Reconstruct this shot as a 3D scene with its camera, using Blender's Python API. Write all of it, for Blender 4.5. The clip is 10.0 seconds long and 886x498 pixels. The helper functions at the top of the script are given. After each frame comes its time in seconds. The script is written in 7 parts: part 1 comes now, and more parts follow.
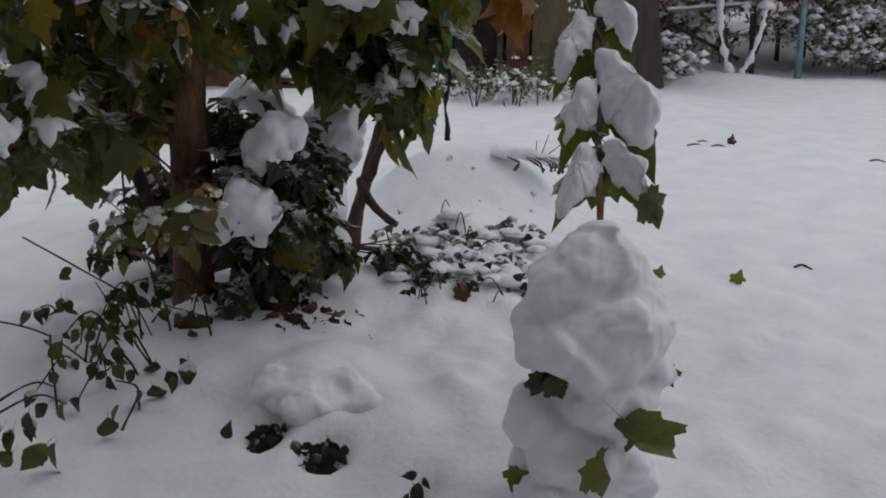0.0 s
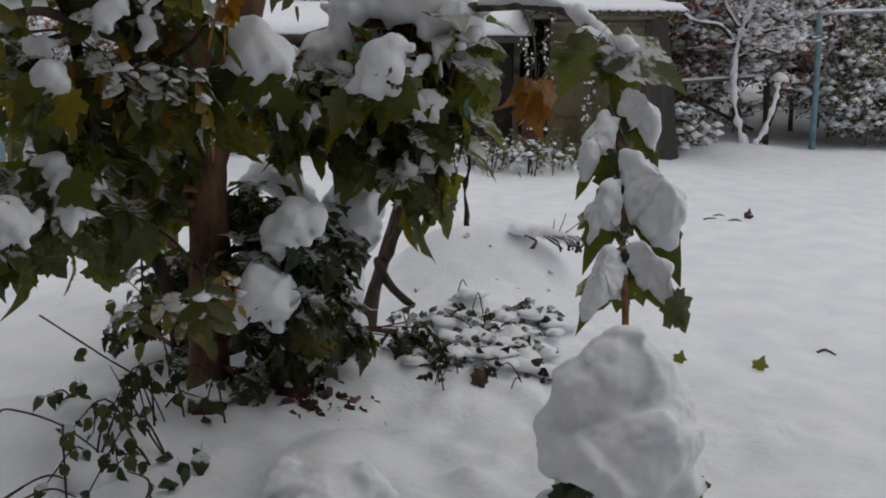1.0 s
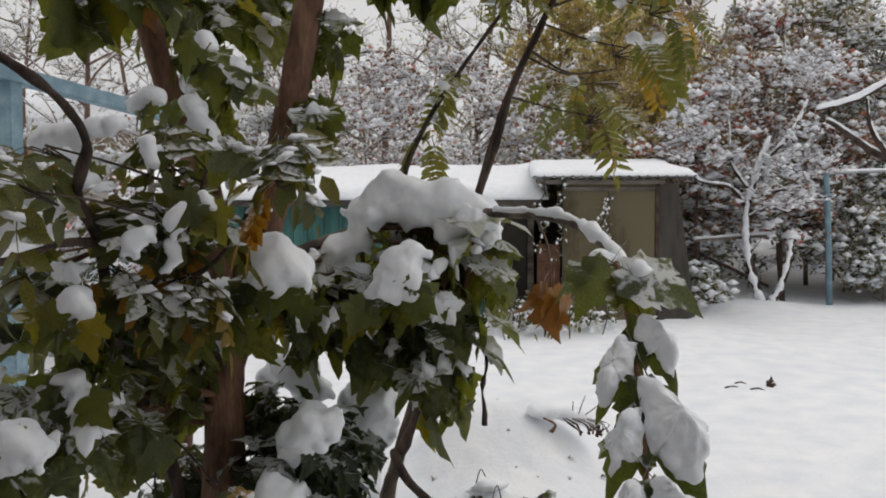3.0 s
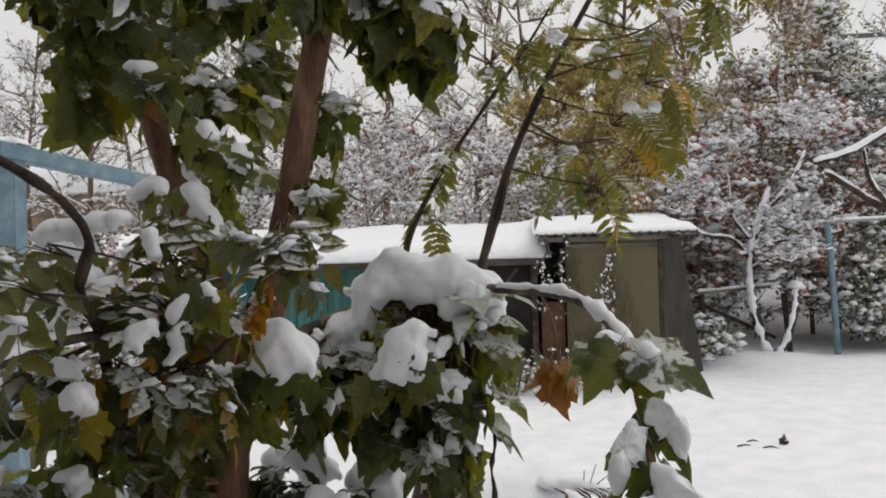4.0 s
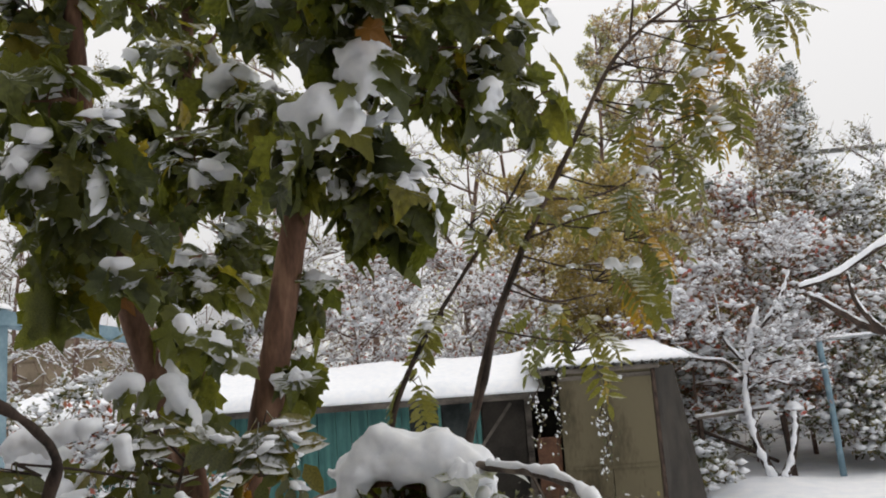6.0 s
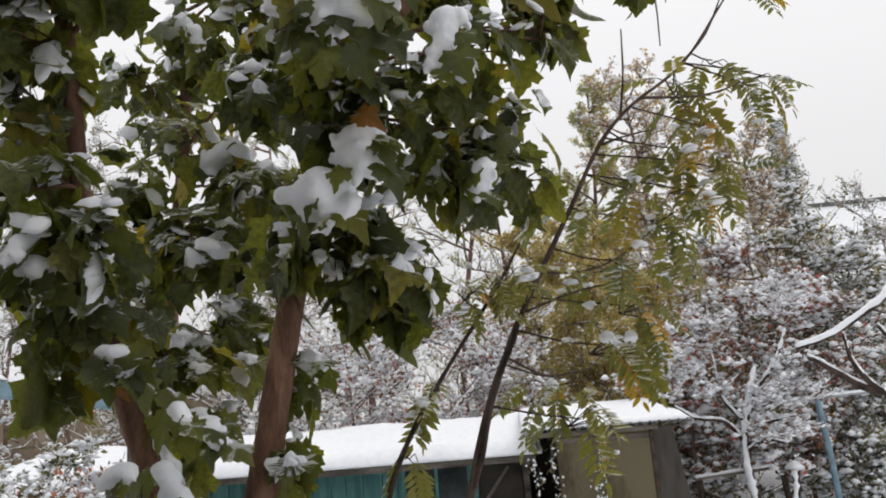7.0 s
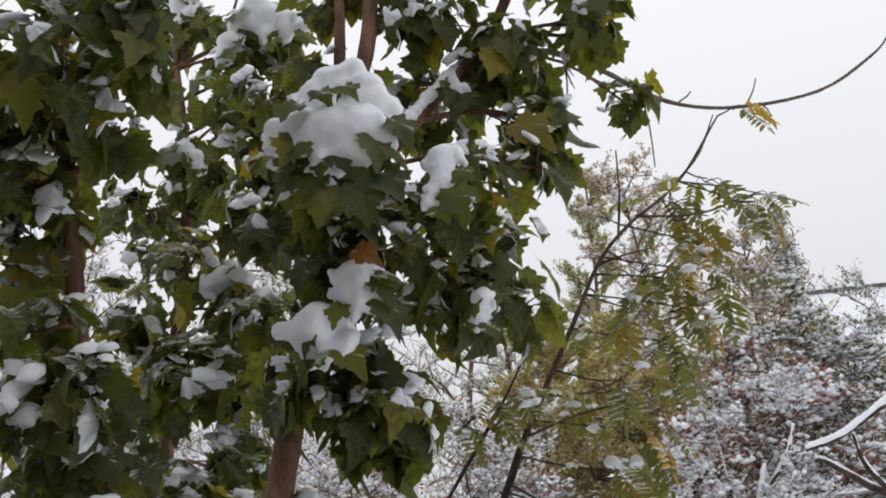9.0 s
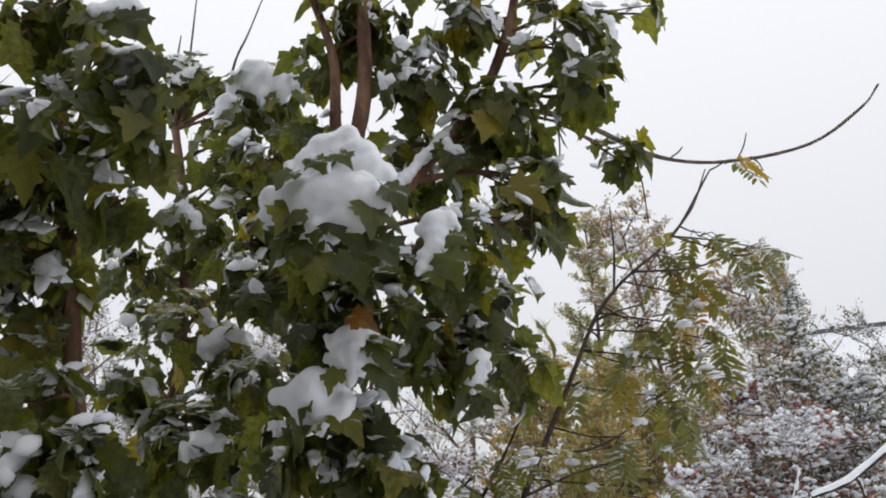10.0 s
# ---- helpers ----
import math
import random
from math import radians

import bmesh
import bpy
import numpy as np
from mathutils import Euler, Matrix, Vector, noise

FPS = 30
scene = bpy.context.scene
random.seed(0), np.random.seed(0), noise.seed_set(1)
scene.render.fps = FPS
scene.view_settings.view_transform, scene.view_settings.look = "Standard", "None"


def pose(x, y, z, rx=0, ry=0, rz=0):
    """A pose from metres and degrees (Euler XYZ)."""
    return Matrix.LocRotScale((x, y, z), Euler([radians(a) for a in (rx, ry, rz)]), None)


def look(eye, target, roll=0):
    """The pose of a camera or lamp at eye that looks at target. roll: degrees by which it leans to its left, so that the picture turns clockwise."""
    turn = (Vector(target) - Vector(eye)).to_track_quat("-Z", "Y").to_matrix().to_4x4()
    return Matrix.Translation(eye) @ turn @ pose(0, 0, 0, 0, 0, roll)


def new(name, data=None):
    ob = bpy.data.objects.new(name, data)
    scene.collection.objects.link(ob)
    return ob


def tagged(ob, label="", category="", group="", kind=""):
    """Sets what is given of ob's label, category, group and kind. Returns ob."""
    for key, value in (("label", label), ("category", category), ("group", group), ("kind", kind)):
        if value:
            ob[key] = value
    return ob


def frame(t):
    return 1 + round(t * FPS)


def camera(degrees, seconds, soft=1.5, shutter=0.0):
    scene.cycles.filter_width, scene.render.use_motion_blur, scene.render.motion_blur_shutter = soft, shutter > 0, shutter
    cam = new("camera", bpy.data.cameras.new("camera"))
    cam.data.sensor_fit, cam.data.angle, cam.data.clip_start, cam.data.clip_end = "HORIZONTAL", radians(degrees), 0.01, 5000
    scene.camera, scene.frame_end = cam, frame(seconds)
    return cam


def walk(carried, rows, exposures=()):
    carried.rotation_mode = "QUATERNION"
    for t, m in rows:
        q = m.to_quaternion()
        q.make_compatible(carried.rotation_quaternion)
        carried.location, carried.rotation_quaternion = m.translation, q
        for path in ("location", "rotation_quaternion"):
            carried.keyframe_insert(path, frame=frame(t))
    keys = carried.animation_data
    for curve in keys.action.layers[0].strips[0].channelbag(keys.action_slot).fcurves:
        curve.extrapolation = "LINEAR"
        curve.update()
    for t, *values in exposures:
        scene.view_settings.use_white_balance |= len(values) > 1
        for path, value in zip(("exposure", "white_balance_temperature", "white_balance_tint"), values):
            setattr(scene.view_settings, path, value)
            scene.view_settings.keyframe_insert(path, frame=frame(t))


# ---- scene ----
cam = camera(55.8, 10.0, soft=1.9)
PATH = [
    (0, (0.167, 0.292, 1.115), (0.047, 2.493, 0.459), 0.1),
    (0.5, (0.153, 0.308, 1.140), (0.000, 2.522, 0.535), 0.1),
    (1, (0.143, 0.337, 1.194), (-0.015, 2.577, 0.699), 0.5),
    (1.5, (0.138, 0.338, 1.245), (-0.044, 2.599, 0.864), 0.5),
    (2, (0.140, 0.333, 1.289), (-0.072, 2.605, 0.995), 0.3),
    (2.5, (0.139, 0.345, 1.336), (-0.069, 2.628, 1.145), 0.4),
    (4, (0.136, 0.367, 1.459), (-0.078, 2.656, 1.509), -1.6),
    (4.5, (0.145, 0.380, 1.494), (-0.063, 2.667, 1.618), -2.0),
    (5, (0.146, 0.394, 1.535), (-0.053, 2.677, 1.733), -2.3),
    (5.5, (0.159, 0.393, 1.575), (-0.025, 2.669, 1.856), -3.0),
    (6, (0.169, 0.389, 1.636), (0.000, 2.651, 2.018), -4.1),
    (7.5, (0.183, 0.348, 1.755), (0.044, 2.570, 2.336), -4.7),
    (8, (0.184, 0.348, 1.792), (0.053, 2.554, 2.429), -5.0),
    (8.5, (0.199, 0.347, 1.832), (0.072, 2.537, 2.524), -5.2),
    (9, (0.205, 0.329, 1.874), (0.081, 2.498, 2.628), -5.4),
    (9.5, (0.222, 0.291, 1.916), (0.099, 2.440, 2.725), -5.7),
    (10, (0.238, 0.282, 1.929), (0.124, 2.410, 2.791), -6.2),
]
EXPOSURES = [(0, -0.75, 6850, 10), (1, -0.69, 7000, 10), (2.5, -0.27, 7250, 10), (4.5, -0.07, 7450, 10), (5.5, 0.06, 7400, 10), (6, 0.09, 7350, 10), (8, 0.06, 7100, 10), (10, 0.03, 6950, 10)]
walk(cam, [(t, look(eye, target, roll)) for t, eye, target, roll in PATH], EXPOSURES)

# ---- overcast sky and a wide, weak sun behind the cloud ----
world = bpy.data.worlds.new("overcast_sky")
scene.world = world
world.use_nodes = True
wn = world.node_tree.nodes
wl = world.node_tree.links
sky = wn.new("ShaderNodeTexSky")
sky.sky_type = "NISHITA"
sky.sun_disc = False
sky.sun_elevation = radians(48)
sky.sun_rotation = radians(58)
veil = wn.new("ShaderNodeMix")
veil.data_type = "RGBA"
veil.inputs[0].default_value = 0.93
veil.inputs[7].default_value = (7.50, 7.88, 8.70, 1)
wl.new(sky.outputs[0], veil.inputs[6])
above = wn.new("ShaderNodeTexCoord")
height = wn.new("ShaderNodeSeparateXYZ")
wl.new(above.outputs["Generated"], height.inputs[0])
thick = wn.new("ShaderNodeMapRange")
thick.inputs[1].default_value, thick.inputs[2].default_value = 0.0, 0.9
thick.inputs[3].default_value, thick.inputs[4].default_value = 0.78, 1.32
wl.new(height.outputs["Z"], thick.inputs[0])
cloud = wn.new("ShaderNodeMix")
cloud.data_type, cloud.blend_type = "RGBA", "MULTIPLY"
cloud.inputs[0].default_value = 1
wl.new(veil.outputs[2], cloud.inputs[6])
wl.new(thick.outputs[0], cloud.inputs[7])
wl.new(cloud.outputs[2], wn["Background"].inputs[0])
wn["Background"].inputs[1].default_value = 0.11
sun_data = bpy.data.lights.new("sun", "SUN")
sun_data.energy = 0.5
sun_data.angle = radians(35)
sun_data.color = (1.0, 0.97, 0.93)
new("sun", sun_data).matrix_world = look((2.6, 1.6, 4.0), (0, 0, 0))


# ---- materials ----
def material(name):
    m = bpy.data.materials.new(name)
    m.use_nodes = True
    nodes = m.node_tree.nodes
    return m, nodes, m.node_tree.links, nodes["Principled BSDF"]


def surface(name, dark, light, scale=8.0, rough=0.8, bump=0.4, fine=60.0, stretch=(1, 1, 1), dist=0.004, third=None):
    """A worn surface: two colours mixed by coarse noise, broken up by fine grain, with relief."""
    m, nodes, links, bsdf = material(name)
    where = nodes.new("ShaderNodeTexCoord")
    place = nodes.new("ShaderNodeMapping")
    place.inputs["Scale"].default_value = stretch
    links.new(where.outputs["Object"], place.inputs[0])
    coarse = nodes.new("ShaderNodeTexNoise")
    coarse.inputs["Scale"].default_value = scale
    coarse.inputs["Detail"].default_value = 6
    grain = nodes.new("ShaderNodeTexNoise")
    grain.inputs["Scale"].default_value = fine
    grain.inputs["Detail"].default_value = 4
    for n in (coarse, grain):
        links.new(place.outputs[0], n.inputs["Vector"])
    both = nodes.new("ShaderNodeMath")
    both.operation = "MULTIPLY_ADD"
    both.inputs[1].default_value = 0.35
    links.new(grain.outputs[0], both.inputs[0])
    links.new(coarse.outputs[0], both.inputs[2])
    ramp = nodes.new("ShaderNodeValToRGB")
    ramp.color_ramp.elements[0].position, ramp.color_ramp.elements[0].color = 0.5, (*dark, 1)
    ramp.color_ramp.elements[1].position, ramp.color_ramp.elements[1].color = 0.85, (*light, 1)
    if third:
        e = ramp.color_ramp.elements.new(0.68)
        e.color = (*third, 1)
    links.new(both.outputs[0], ramp.inputs[0])
    links.new(ramp.outputs[0], bsdf.inputs["Base Color"])
    bsdf.inputs["Roughness"].default_value = rough
    bsdf.inputs["Specular IOR Level"].default_value = 0.3
    relief = nodes.new("ShaderNodeBump")
    relief.inputs["Strength"].default_value = bump
    relief.inputs["Distance"].default_value = dist
    links.new(both.outputs[0], relief.inputs["Height"])
    links.new(relief.outputs[0], bsdf.inputs["Normal"])
    return m


def leaf_material(name, colours, island, shine=0.42, through_light=0.5, frost=0.8, frost_scale=38):
    """Leaf blades: each takes a colour of its own, mottled, and lets some light through."""
    m, nodes, links, bsdf = material(name)
    if island:
        pick = nodes.new("ShaderNodeNewGeometry").outputs["Random Per Island"]
    else:
        pick = nodes.new("ShaderNodeObjectInfo").outputs["Random"]
    ramp = nodes.new("ShaderNodeValToRGB")
    ramp.color_ramp.interpolation = "LINEAR"
    for i, (pos, c) in enumerate(colours):
        e = ramp.color_ramp.elements[i] if i < 2 else ramp.color_ramp.elements.new(pos)
        e.position, e.color = pos, (*c, 1)
    links.new(pick, ramp.inputs[0])
    where = nodes.new("ShaderNodeTexCoord")
    spots = nodes.new("ShaderNodeTexNoise")
    spots.inputs["Scale"].default_value = 45
    spots.inputs["Detail"].default_value = 5
    links.new(where.outputs["Object"], spots.inputs["Vector"])
    vary = nodes.new("ShaderNodeMapRange")
    vary.inputs[1].default_value, vary.inputs[2].default_value = 0.3, 0.75
    vary.inputs[3].default_value, vary.inputs[4].default_value = 0.6, 1.35
    links.new(spots.outputs[0], vary.inputs[0])
    shade = nodes.new("ShaderNodeMix")
    shade.data_type, shade.blend_type = "RGBA", "MULTIPLY"
    shade.inputs[0].default_value = 1
    links.new(ramp.outputs[0], shade.inputs[6])
    links.new(vary.outputs[0], shade.inputs[7])
    bsdf.inputs["Roughness"].default_value = shine
    bsdf.inputs["Specular IOR Level"].default_value = 0.35
    relief = nodes.new("ShaderNodeBump")
    relief.inputs["Strength"].default_value = 0.3
    relief.inputs["Distance"].default_value = 0.003
    links.new(spots.outputs[0], relief.inputs["Height"])
    links.new(relief.outputs[0], bsdf.inputs["Normal"])
    # specks of snow caught on the upper sides
    facing = nodes.new("ShaderNodeNewGeometry")
    split = nodes.new("ShaderNodeSeparateXYZ")
    links.new(facing.outputs["Normal"], split.inputs[0])
    flat = nodes.new("ShaderNodeMapRange")
    flat.inputs[1].default_value, flat.inputs[2].default_value = 0.30, 0.95
    links.new(split.outputs["Z"], flat.inputs[0])
    specks = nodes.new("ShaderNodeTexNoise")
    specks.inputs["Scale"].default_value = frost_scale
    specks.inputs["Detail"].default_value = 5
    links.new(facing.outputs["Position"], specks.inputs["Vector"])
    catch = nodes.new("ShaderNodeMath")
    catch.operation = "MULTIPLY"
    links.new(flat.outputs[0], catch.inputs[0])
    links.new(specks.outputs[0], catch.inputs[1])
    edge = nodes.new("ShaderNodeMapRange")
    edge.inputs[1].default_value, edge.inputs[2].default_value = 0.36 - 0.1 * frost, 0.46 - 0.1 * frost
    edge.inputs[4].default_value = min(1.0, frost)
    links.new(catch.outputs[0], edge.inputs[0])
    dusted = nodes.new("ShaderNodeMix")
    dusted.data_type = "RGBA"
    dusted.inputs[7].default_value = (0.8, 0.82, 0.85, 1)
    links.new(edge.outputs[0], dusted.inputs[0])
    links.new(shade.outputs[2], dusted.inputs[6])
    links.new(dusted.outputs[2], bsdf.inputs["Base Color"])
    glow = nodes.new("ShaderNodeBsdfTranslucent")
    warm = nodes.new("ShaderNodeMix")
    warm.data_type, warm.blend_type = "RGBA", "MULTIPLY"
    warm.inputs[0].default_value = 1
    warm.inputs[7].default_value = (2.4, 2.3, 0.7, 1)
    links.new(shade.outputs[2], warm.inputs[6])
    links.new(warm.outputs[2], glow.inputs[0])
    mix = nodes.new("ShaderNodeMixShader")
    mix.inputs[0].default_value = through_light
    links.new(bsdf.outputs[0], mix.inputs[1])
    links.new(glow.outputs[0], mix.inputs[2])
    links.new(mix.outputs[0], nodes["Material Output"].inputs[0])
    return m


SNOW = surface("snow", (0.80, 0.83, 0.88), (0.90, 0.91, 0.93), scale=14, rough=0.7, bump=0.35, fine=160, dist=0.004)
GROUND_SNOW = surface("ground_snow", (0.78, 0.81, 0.86), (0.90, 0.91, 0.93), scale=4, rough=0.7, bump=0.7, fine=45, dist=0.014)
BARK_MAPLE = surface("maple_bark", (0.075, 0.038, 0.024), (0.25, 0.142, 0.092), scale=14, rough=0.85, bump=0.9, fine=90, stretch=(1, 1, 0.3), third=(0.15, 0.08, 0.052))
BARK_DARK = surface("dark_bark", (0.018, 0.013, 0.011), (0.085, 0.058, 0.045), scale=22, rough=0.9, bump=0.9, fine=120, stretch=(1, 1, 0.4))
BARK_ROWAN = surface("rowan_bark", (0.035, 0.024, 0.019), (0.13, 0.09, 0.068), scale=18, rough=0.8, bump=0.7, fine=100, stretch=(1, 1, 0.4))
BARK_GREY = surface("grey_brown_bark", (0.055, 0.042, 0.035), (0.19, 0.15, 0.12), scale=12, rough=0.85, bump=0.7, fine=90, stretch=(1, 1, 0.4))
STEM_RED = surface("young_red_brown_stem", (0.10, 0.045, 0.022), (0.26, 0.14, 0.07), scale=30, rough=0.6, bump=0.4, fine=150)
GREENS = [(0.0, (0.054, 0.066, 0.034)), (1.0, (0.22, 0.17, 0.032)), (0.5, (0.084, 0.095, 0.039)), (0.88, (0.115, 0.122, 0.043)), (0.975, (0.165, 0.155, 0.036))]
LEAF_MAPLE = leaf_material("maple_leaf", GREENS, False, through_light=0.5, frost=1.15, frost_scale=48)
LEAF_FROSTED = leaf_material("frosted_maple_leaf", [(0.0, (0.045, 0.058, 0.018)), (1.0, (0.085, 0.095, 0.03))], False, frost=1.1, frost_scale=60)
LEAF_MAPLE_ALL = leaf_material("maple_foliage", GREENS, True, through_light=0.5, frost=1.15, frost_scale=48)
ROWANS = [(0.0, (0.095, 0.105, 0.05)), (1.0, (0.38, 0.18, 0.035)), (0.5, (0.14, 0.14, 0.06)), (0.84, (0.175, 0.16, 0.066)), (0.95, (0.29, 0.19, 0.04))]
LEAF_ROWAN = leaf_material("rowan_leaf", ROWANS, False, through_light=0.4)
LEAF_ROWAN_LOW = leaf_material("low_rowan_leaf", [(0.0, (0.062, 0.070, 0.034)), (1.0, (0.30, 0.13, 0.03)), (0.55, (0.098, 0.100, 0.040)), (0.85, (0.16, 0.125, 0.04))], False, through_light=0.35, frost=1.25, frost_scale=60)
LEAF_ORANGE = leaf_material("orange_leaf", [(0.0, (0.16, 0.065, 0.02)), (1.0, (0.27, 0.13, 0.035))], False, through_light=0.3)
LEAF_YELLOW = leaf_material("yellow_green_leaf", [(0.0, (0.10, 0.095, 0.022)), (1.0, (0.18, 0.15, 0.03))], False)
LEAF_BROWN = leaf_material("brown_leaf", [(0.0, (0.035, 0.018, 0.012)), (1.0, (0.16, 0.065, 0.03)), (0.6, (0.07, 0.03, 0.018))], False, through_light=0.1)
LEAF_SMALL = leaf_material("small_dark_green_leaf", [(0.0, (0.022, 0.036, 0.016)), (1.0, (0.085, 0.10, 0.03)), (0.6, (0.045, 0.06, 0.02))], False, through_light=0.2)
# dark weed leaf; its near-black colour also carries the shade inside snow hollows
LEAF_DARK = leaf_material("near_black_leaf", [(0.0, (0.012, 0.014, 0.010)), (1.0, (0.04, 0.042, 0.022))], False, through_light=0.1, frost=0.3)
# darker maple leaf: the shade under the canopy is put into its colour
LEAF_SHADED = leaf_material("shaded_low_leaf", [(0.0, (0.016, 0.022, 0.012)), (1.0, (0.062, 0.07, 0.026)), (0.6, (0.03, 0.042, 0.018))], True, through_light=0.3, frost=0.7)
BRICK = surface("red_brown_brick", (0.04, 0.016, 0.011), (0.115, 0.048, 0.034), scale=18, rough=0.9, bump=0.7, fine=110)
FAR_RED = leaf_material("far_reddish_leaf", [(0.0, (0.10, 0.065, 0.055)), (1.0, (0.50, 0.13, 0.13)), (0.5, (0.19, 0.12, 0.09)), (0.8, (0.34, 0.15, 0.13))], True, 0.7, 0.25, 0.75, 9)
FAR_GOLD = leaf_material("far_golden_leaf", [(0.0, (0.25, 0.21, 0.12)), (1.0, (0.48, 0.37, 0.20)), (0.5, (0.35, 0.30, 0.165))], True, 0.7, 0.35, 0.8, 9)
FAR_PALE = leaf_material("far_pale_leaf", [(0.0, (0.23, 0.235, 0.16)), (1.0, (0.48, 0.46, 0.32)), (0.5, (0.36, 0.355, 0.24))], True, 0.7, 0.35, 1.0, 9)
FAR_PINK = leaf_material("far_pinkish_leaf", [(0.0, (0.24, 0.185, 0.16)), (1.0, (0.50, 0.37, 0.34)), (0.5, (0.37, 0.29, 0.25))], True, 0.7, 0.3, 0.9, 9)
FAR_GREEN = leaf_material("far_grey_green_leaf", [(0.0, (0.07, 0.08, 0.055)), (1.0, (0.24, 0.20, 0.12)), (0.5, (0.12, 0.125, 0.085))], True, 0.7, 0.25, 0.8, 9)
FAR_NEEDLE = leaf_material("far_conifer_needle", [(0.0, (0.08, 0.105, 0.095)), (1.0, (0.20, 0.23, 0.19))], True, 0.7, 0.1, 1.0, 9)
TWIG_FAR = surface("far_twig_bark", (0.10, 0.062, 0.048), (0.25, 0.165, 0.13), scale=5, rough=0.9, bump=0.3, fine=30)
PLYWOOD = surface("weathered_plywood", (0.07, 0.058, 0.034), (0.135, 0.115, 0.07), scale=2.2, rough=0.85, bump=0.3, fine=28, stretch=(1, 1, 0.35), third=(0.13, 0.11, 0.068))
DARK_SHEET = surface("dark_tarred_sheet", (0.018, 0.015, 0.012), (0.048, 0.041, 0.033), scale=3, rough=0.7, bump=0.3, fine=40)
TEAL = surface("faded_teal_paint", (0.03, 0.11, 0.105), (0.08, 0.23, 0.21), scale=4, rough=0.6, bump=0.3, fine=45, stretch=(3, 1, 0.3))
BLUE = surface("chalky_blue_paint", (0.13, 0.215, 0.265), (0.24, 0.34, 0.39), scale=7, rough=0.6, bump=0.3, fine=50, third=(0.17, 0.27, 0.325))
RUST = surface("rusty_brown_board", (0.07, 0.035, 0.022), (0.18, 0.09, 0.055), scale=6, rough=0.85, bump=0.5, fine=50)
OLD_WOOD = surface("old_grey_wood", (0.05, 0.042, 0.036), (0.20, 0.175, 0.15), scale=6, rough=0.85, bump=0.6, fine=70, stretch=(0.3, 1, 1))
ROOFING = surface("corrugated_grey_roofing", (0.06, 0.062, 0.06), (0.17, 0.17, 0.165), scale=5, rough=0.8, bump=0.4, fine=40)
PIPE = surface("galvanised_pipe", (0.22, 0.24, 0.25), (0.40, 0.42, 0.43), scale=12, rough=0.5, bump=0.2, fine=70)
BRICK_BROWN = surface("brown_house_wall", (0.10, 0.062, 0.055), (0.19, 0.12, 0.105), scale=3, rough=0.9, bump=0.3, fine=25)
TAN_WALL = surface("tan_plaster", (0.20, 0.155, 0.11), (0.36, 0.29, 0.21), scale=1.5, rough=0.9, bump=0.3, fine=18)
GLASS = surface("dusty_dark_glass", (0.02, 0.025, 0.025), (0.05, 0.06, 0.06), scale=3, rough=0.15, bump=0.05, fine=20)


# ---- mesh helpers ----
class Gather:
    """Collects pieces of mesh and links them as one object."""

    def __init__(self):
        self.v, self.f, self.n = [], [], 0

    def add(self, verts, faces):
        self.v.extend(verts)
        self.f.extend([tuple(i + self.n for i in q) for q in faces])
        self.n += len(verts)

    def mesh(self, name, mat, smooth=True):
        me = bpy.data.meshes.new(name)
        me.from_pydata([tuple(p) for p in self.v], [], self.f)
        me.materials.append(mat)
        if smooth:
            me.polygons.foreach_set("use_smooth", [True] * len(me.polygons))
        me.update()
        return me

    def link(self, name, mat, parent=None, label="", smooth=True, kind=""):
        ob = new(name, self.mesh(name, mat, smooth))
        if parent:
            ob.parent = parent
            ob.matrix_parent_inverse = parent.matrix_basis.inverted()
        return tagged(ob, label=label, kind=kind)


def part(name, bm, mat, parent=None, label="", smooth=False):
    me = bpy.data.meshes.new(name)
    bm.to_mesh(me)
    bm.free()
    me.materials.append(mat)
    if smooth:
        me.polygons.foreach_set("use_smooth", [True] * len(me.polygons))
    ob = new(name, me)
    if parent:
        ob.parent = parent
        ob.matrix_parent_inverse = parent.matrix_basis.inverted()
    return tagged(ob, label=label)


def thing(name, at, label, category, group="", kind=""):
    ob = new(name)
    ob.matrix_basis = Matrix.Translation(at)
    ob.empty_display_size = 0.1
    return tagged(ob, label, category, group, kind)


def box(name, lo, hi, mat, parent=None, label="", edge=0.006, turn=None):
    """A bevelled block between two corners, turned about its own middle by the matrix turn."""
    bm = bmesh.new()
    bmesh.ops.create_cube(bm, size=1)
    size = [max(hi[i] - lo[i], 1e-4) for i in range(3)]
    mid = Vector([(hi[i] + lo[i]) / 2 for i in range(3)])
    bmesh.ops.scale(bm, vec=size, verts=bm.verts)
    if edge:
        bmesh.ops.bevel(bm, geom=bm.edges[:], offset=min(edge, min(size) * 0.3), segments=2, affect="EDGES")
    if turn is not None:
        bmesh.ops.transform(bm, matrix=turn, verts=bm.verts)
    bmesh.ops.translate(bm, vec=mid, verts=bm.verts)
    return part(name, bm, mat, parent, label)


def smooth_line(points, steps=5):
    """A Catmull-Rom line through points."""
    p = [Vector(q) for q in points]
    p = [p[0] * 2 - p[1]] + p + [p[-1] * 2 - p[-2]]
    out = []
    for i in range(1, len(p) - 2):
        for k in range(steps):
            t = k / steps
            a, b, c, d = p[i - 1:i + 3]
            out.append(0.5 * ((2 * b) + (c - a) * t + (2 * a - 5 * b + 4 * c - d) * t * t + (3 * b - a - 3 * c + d) * t ** 3))
    out.append(p[-2])
    return out


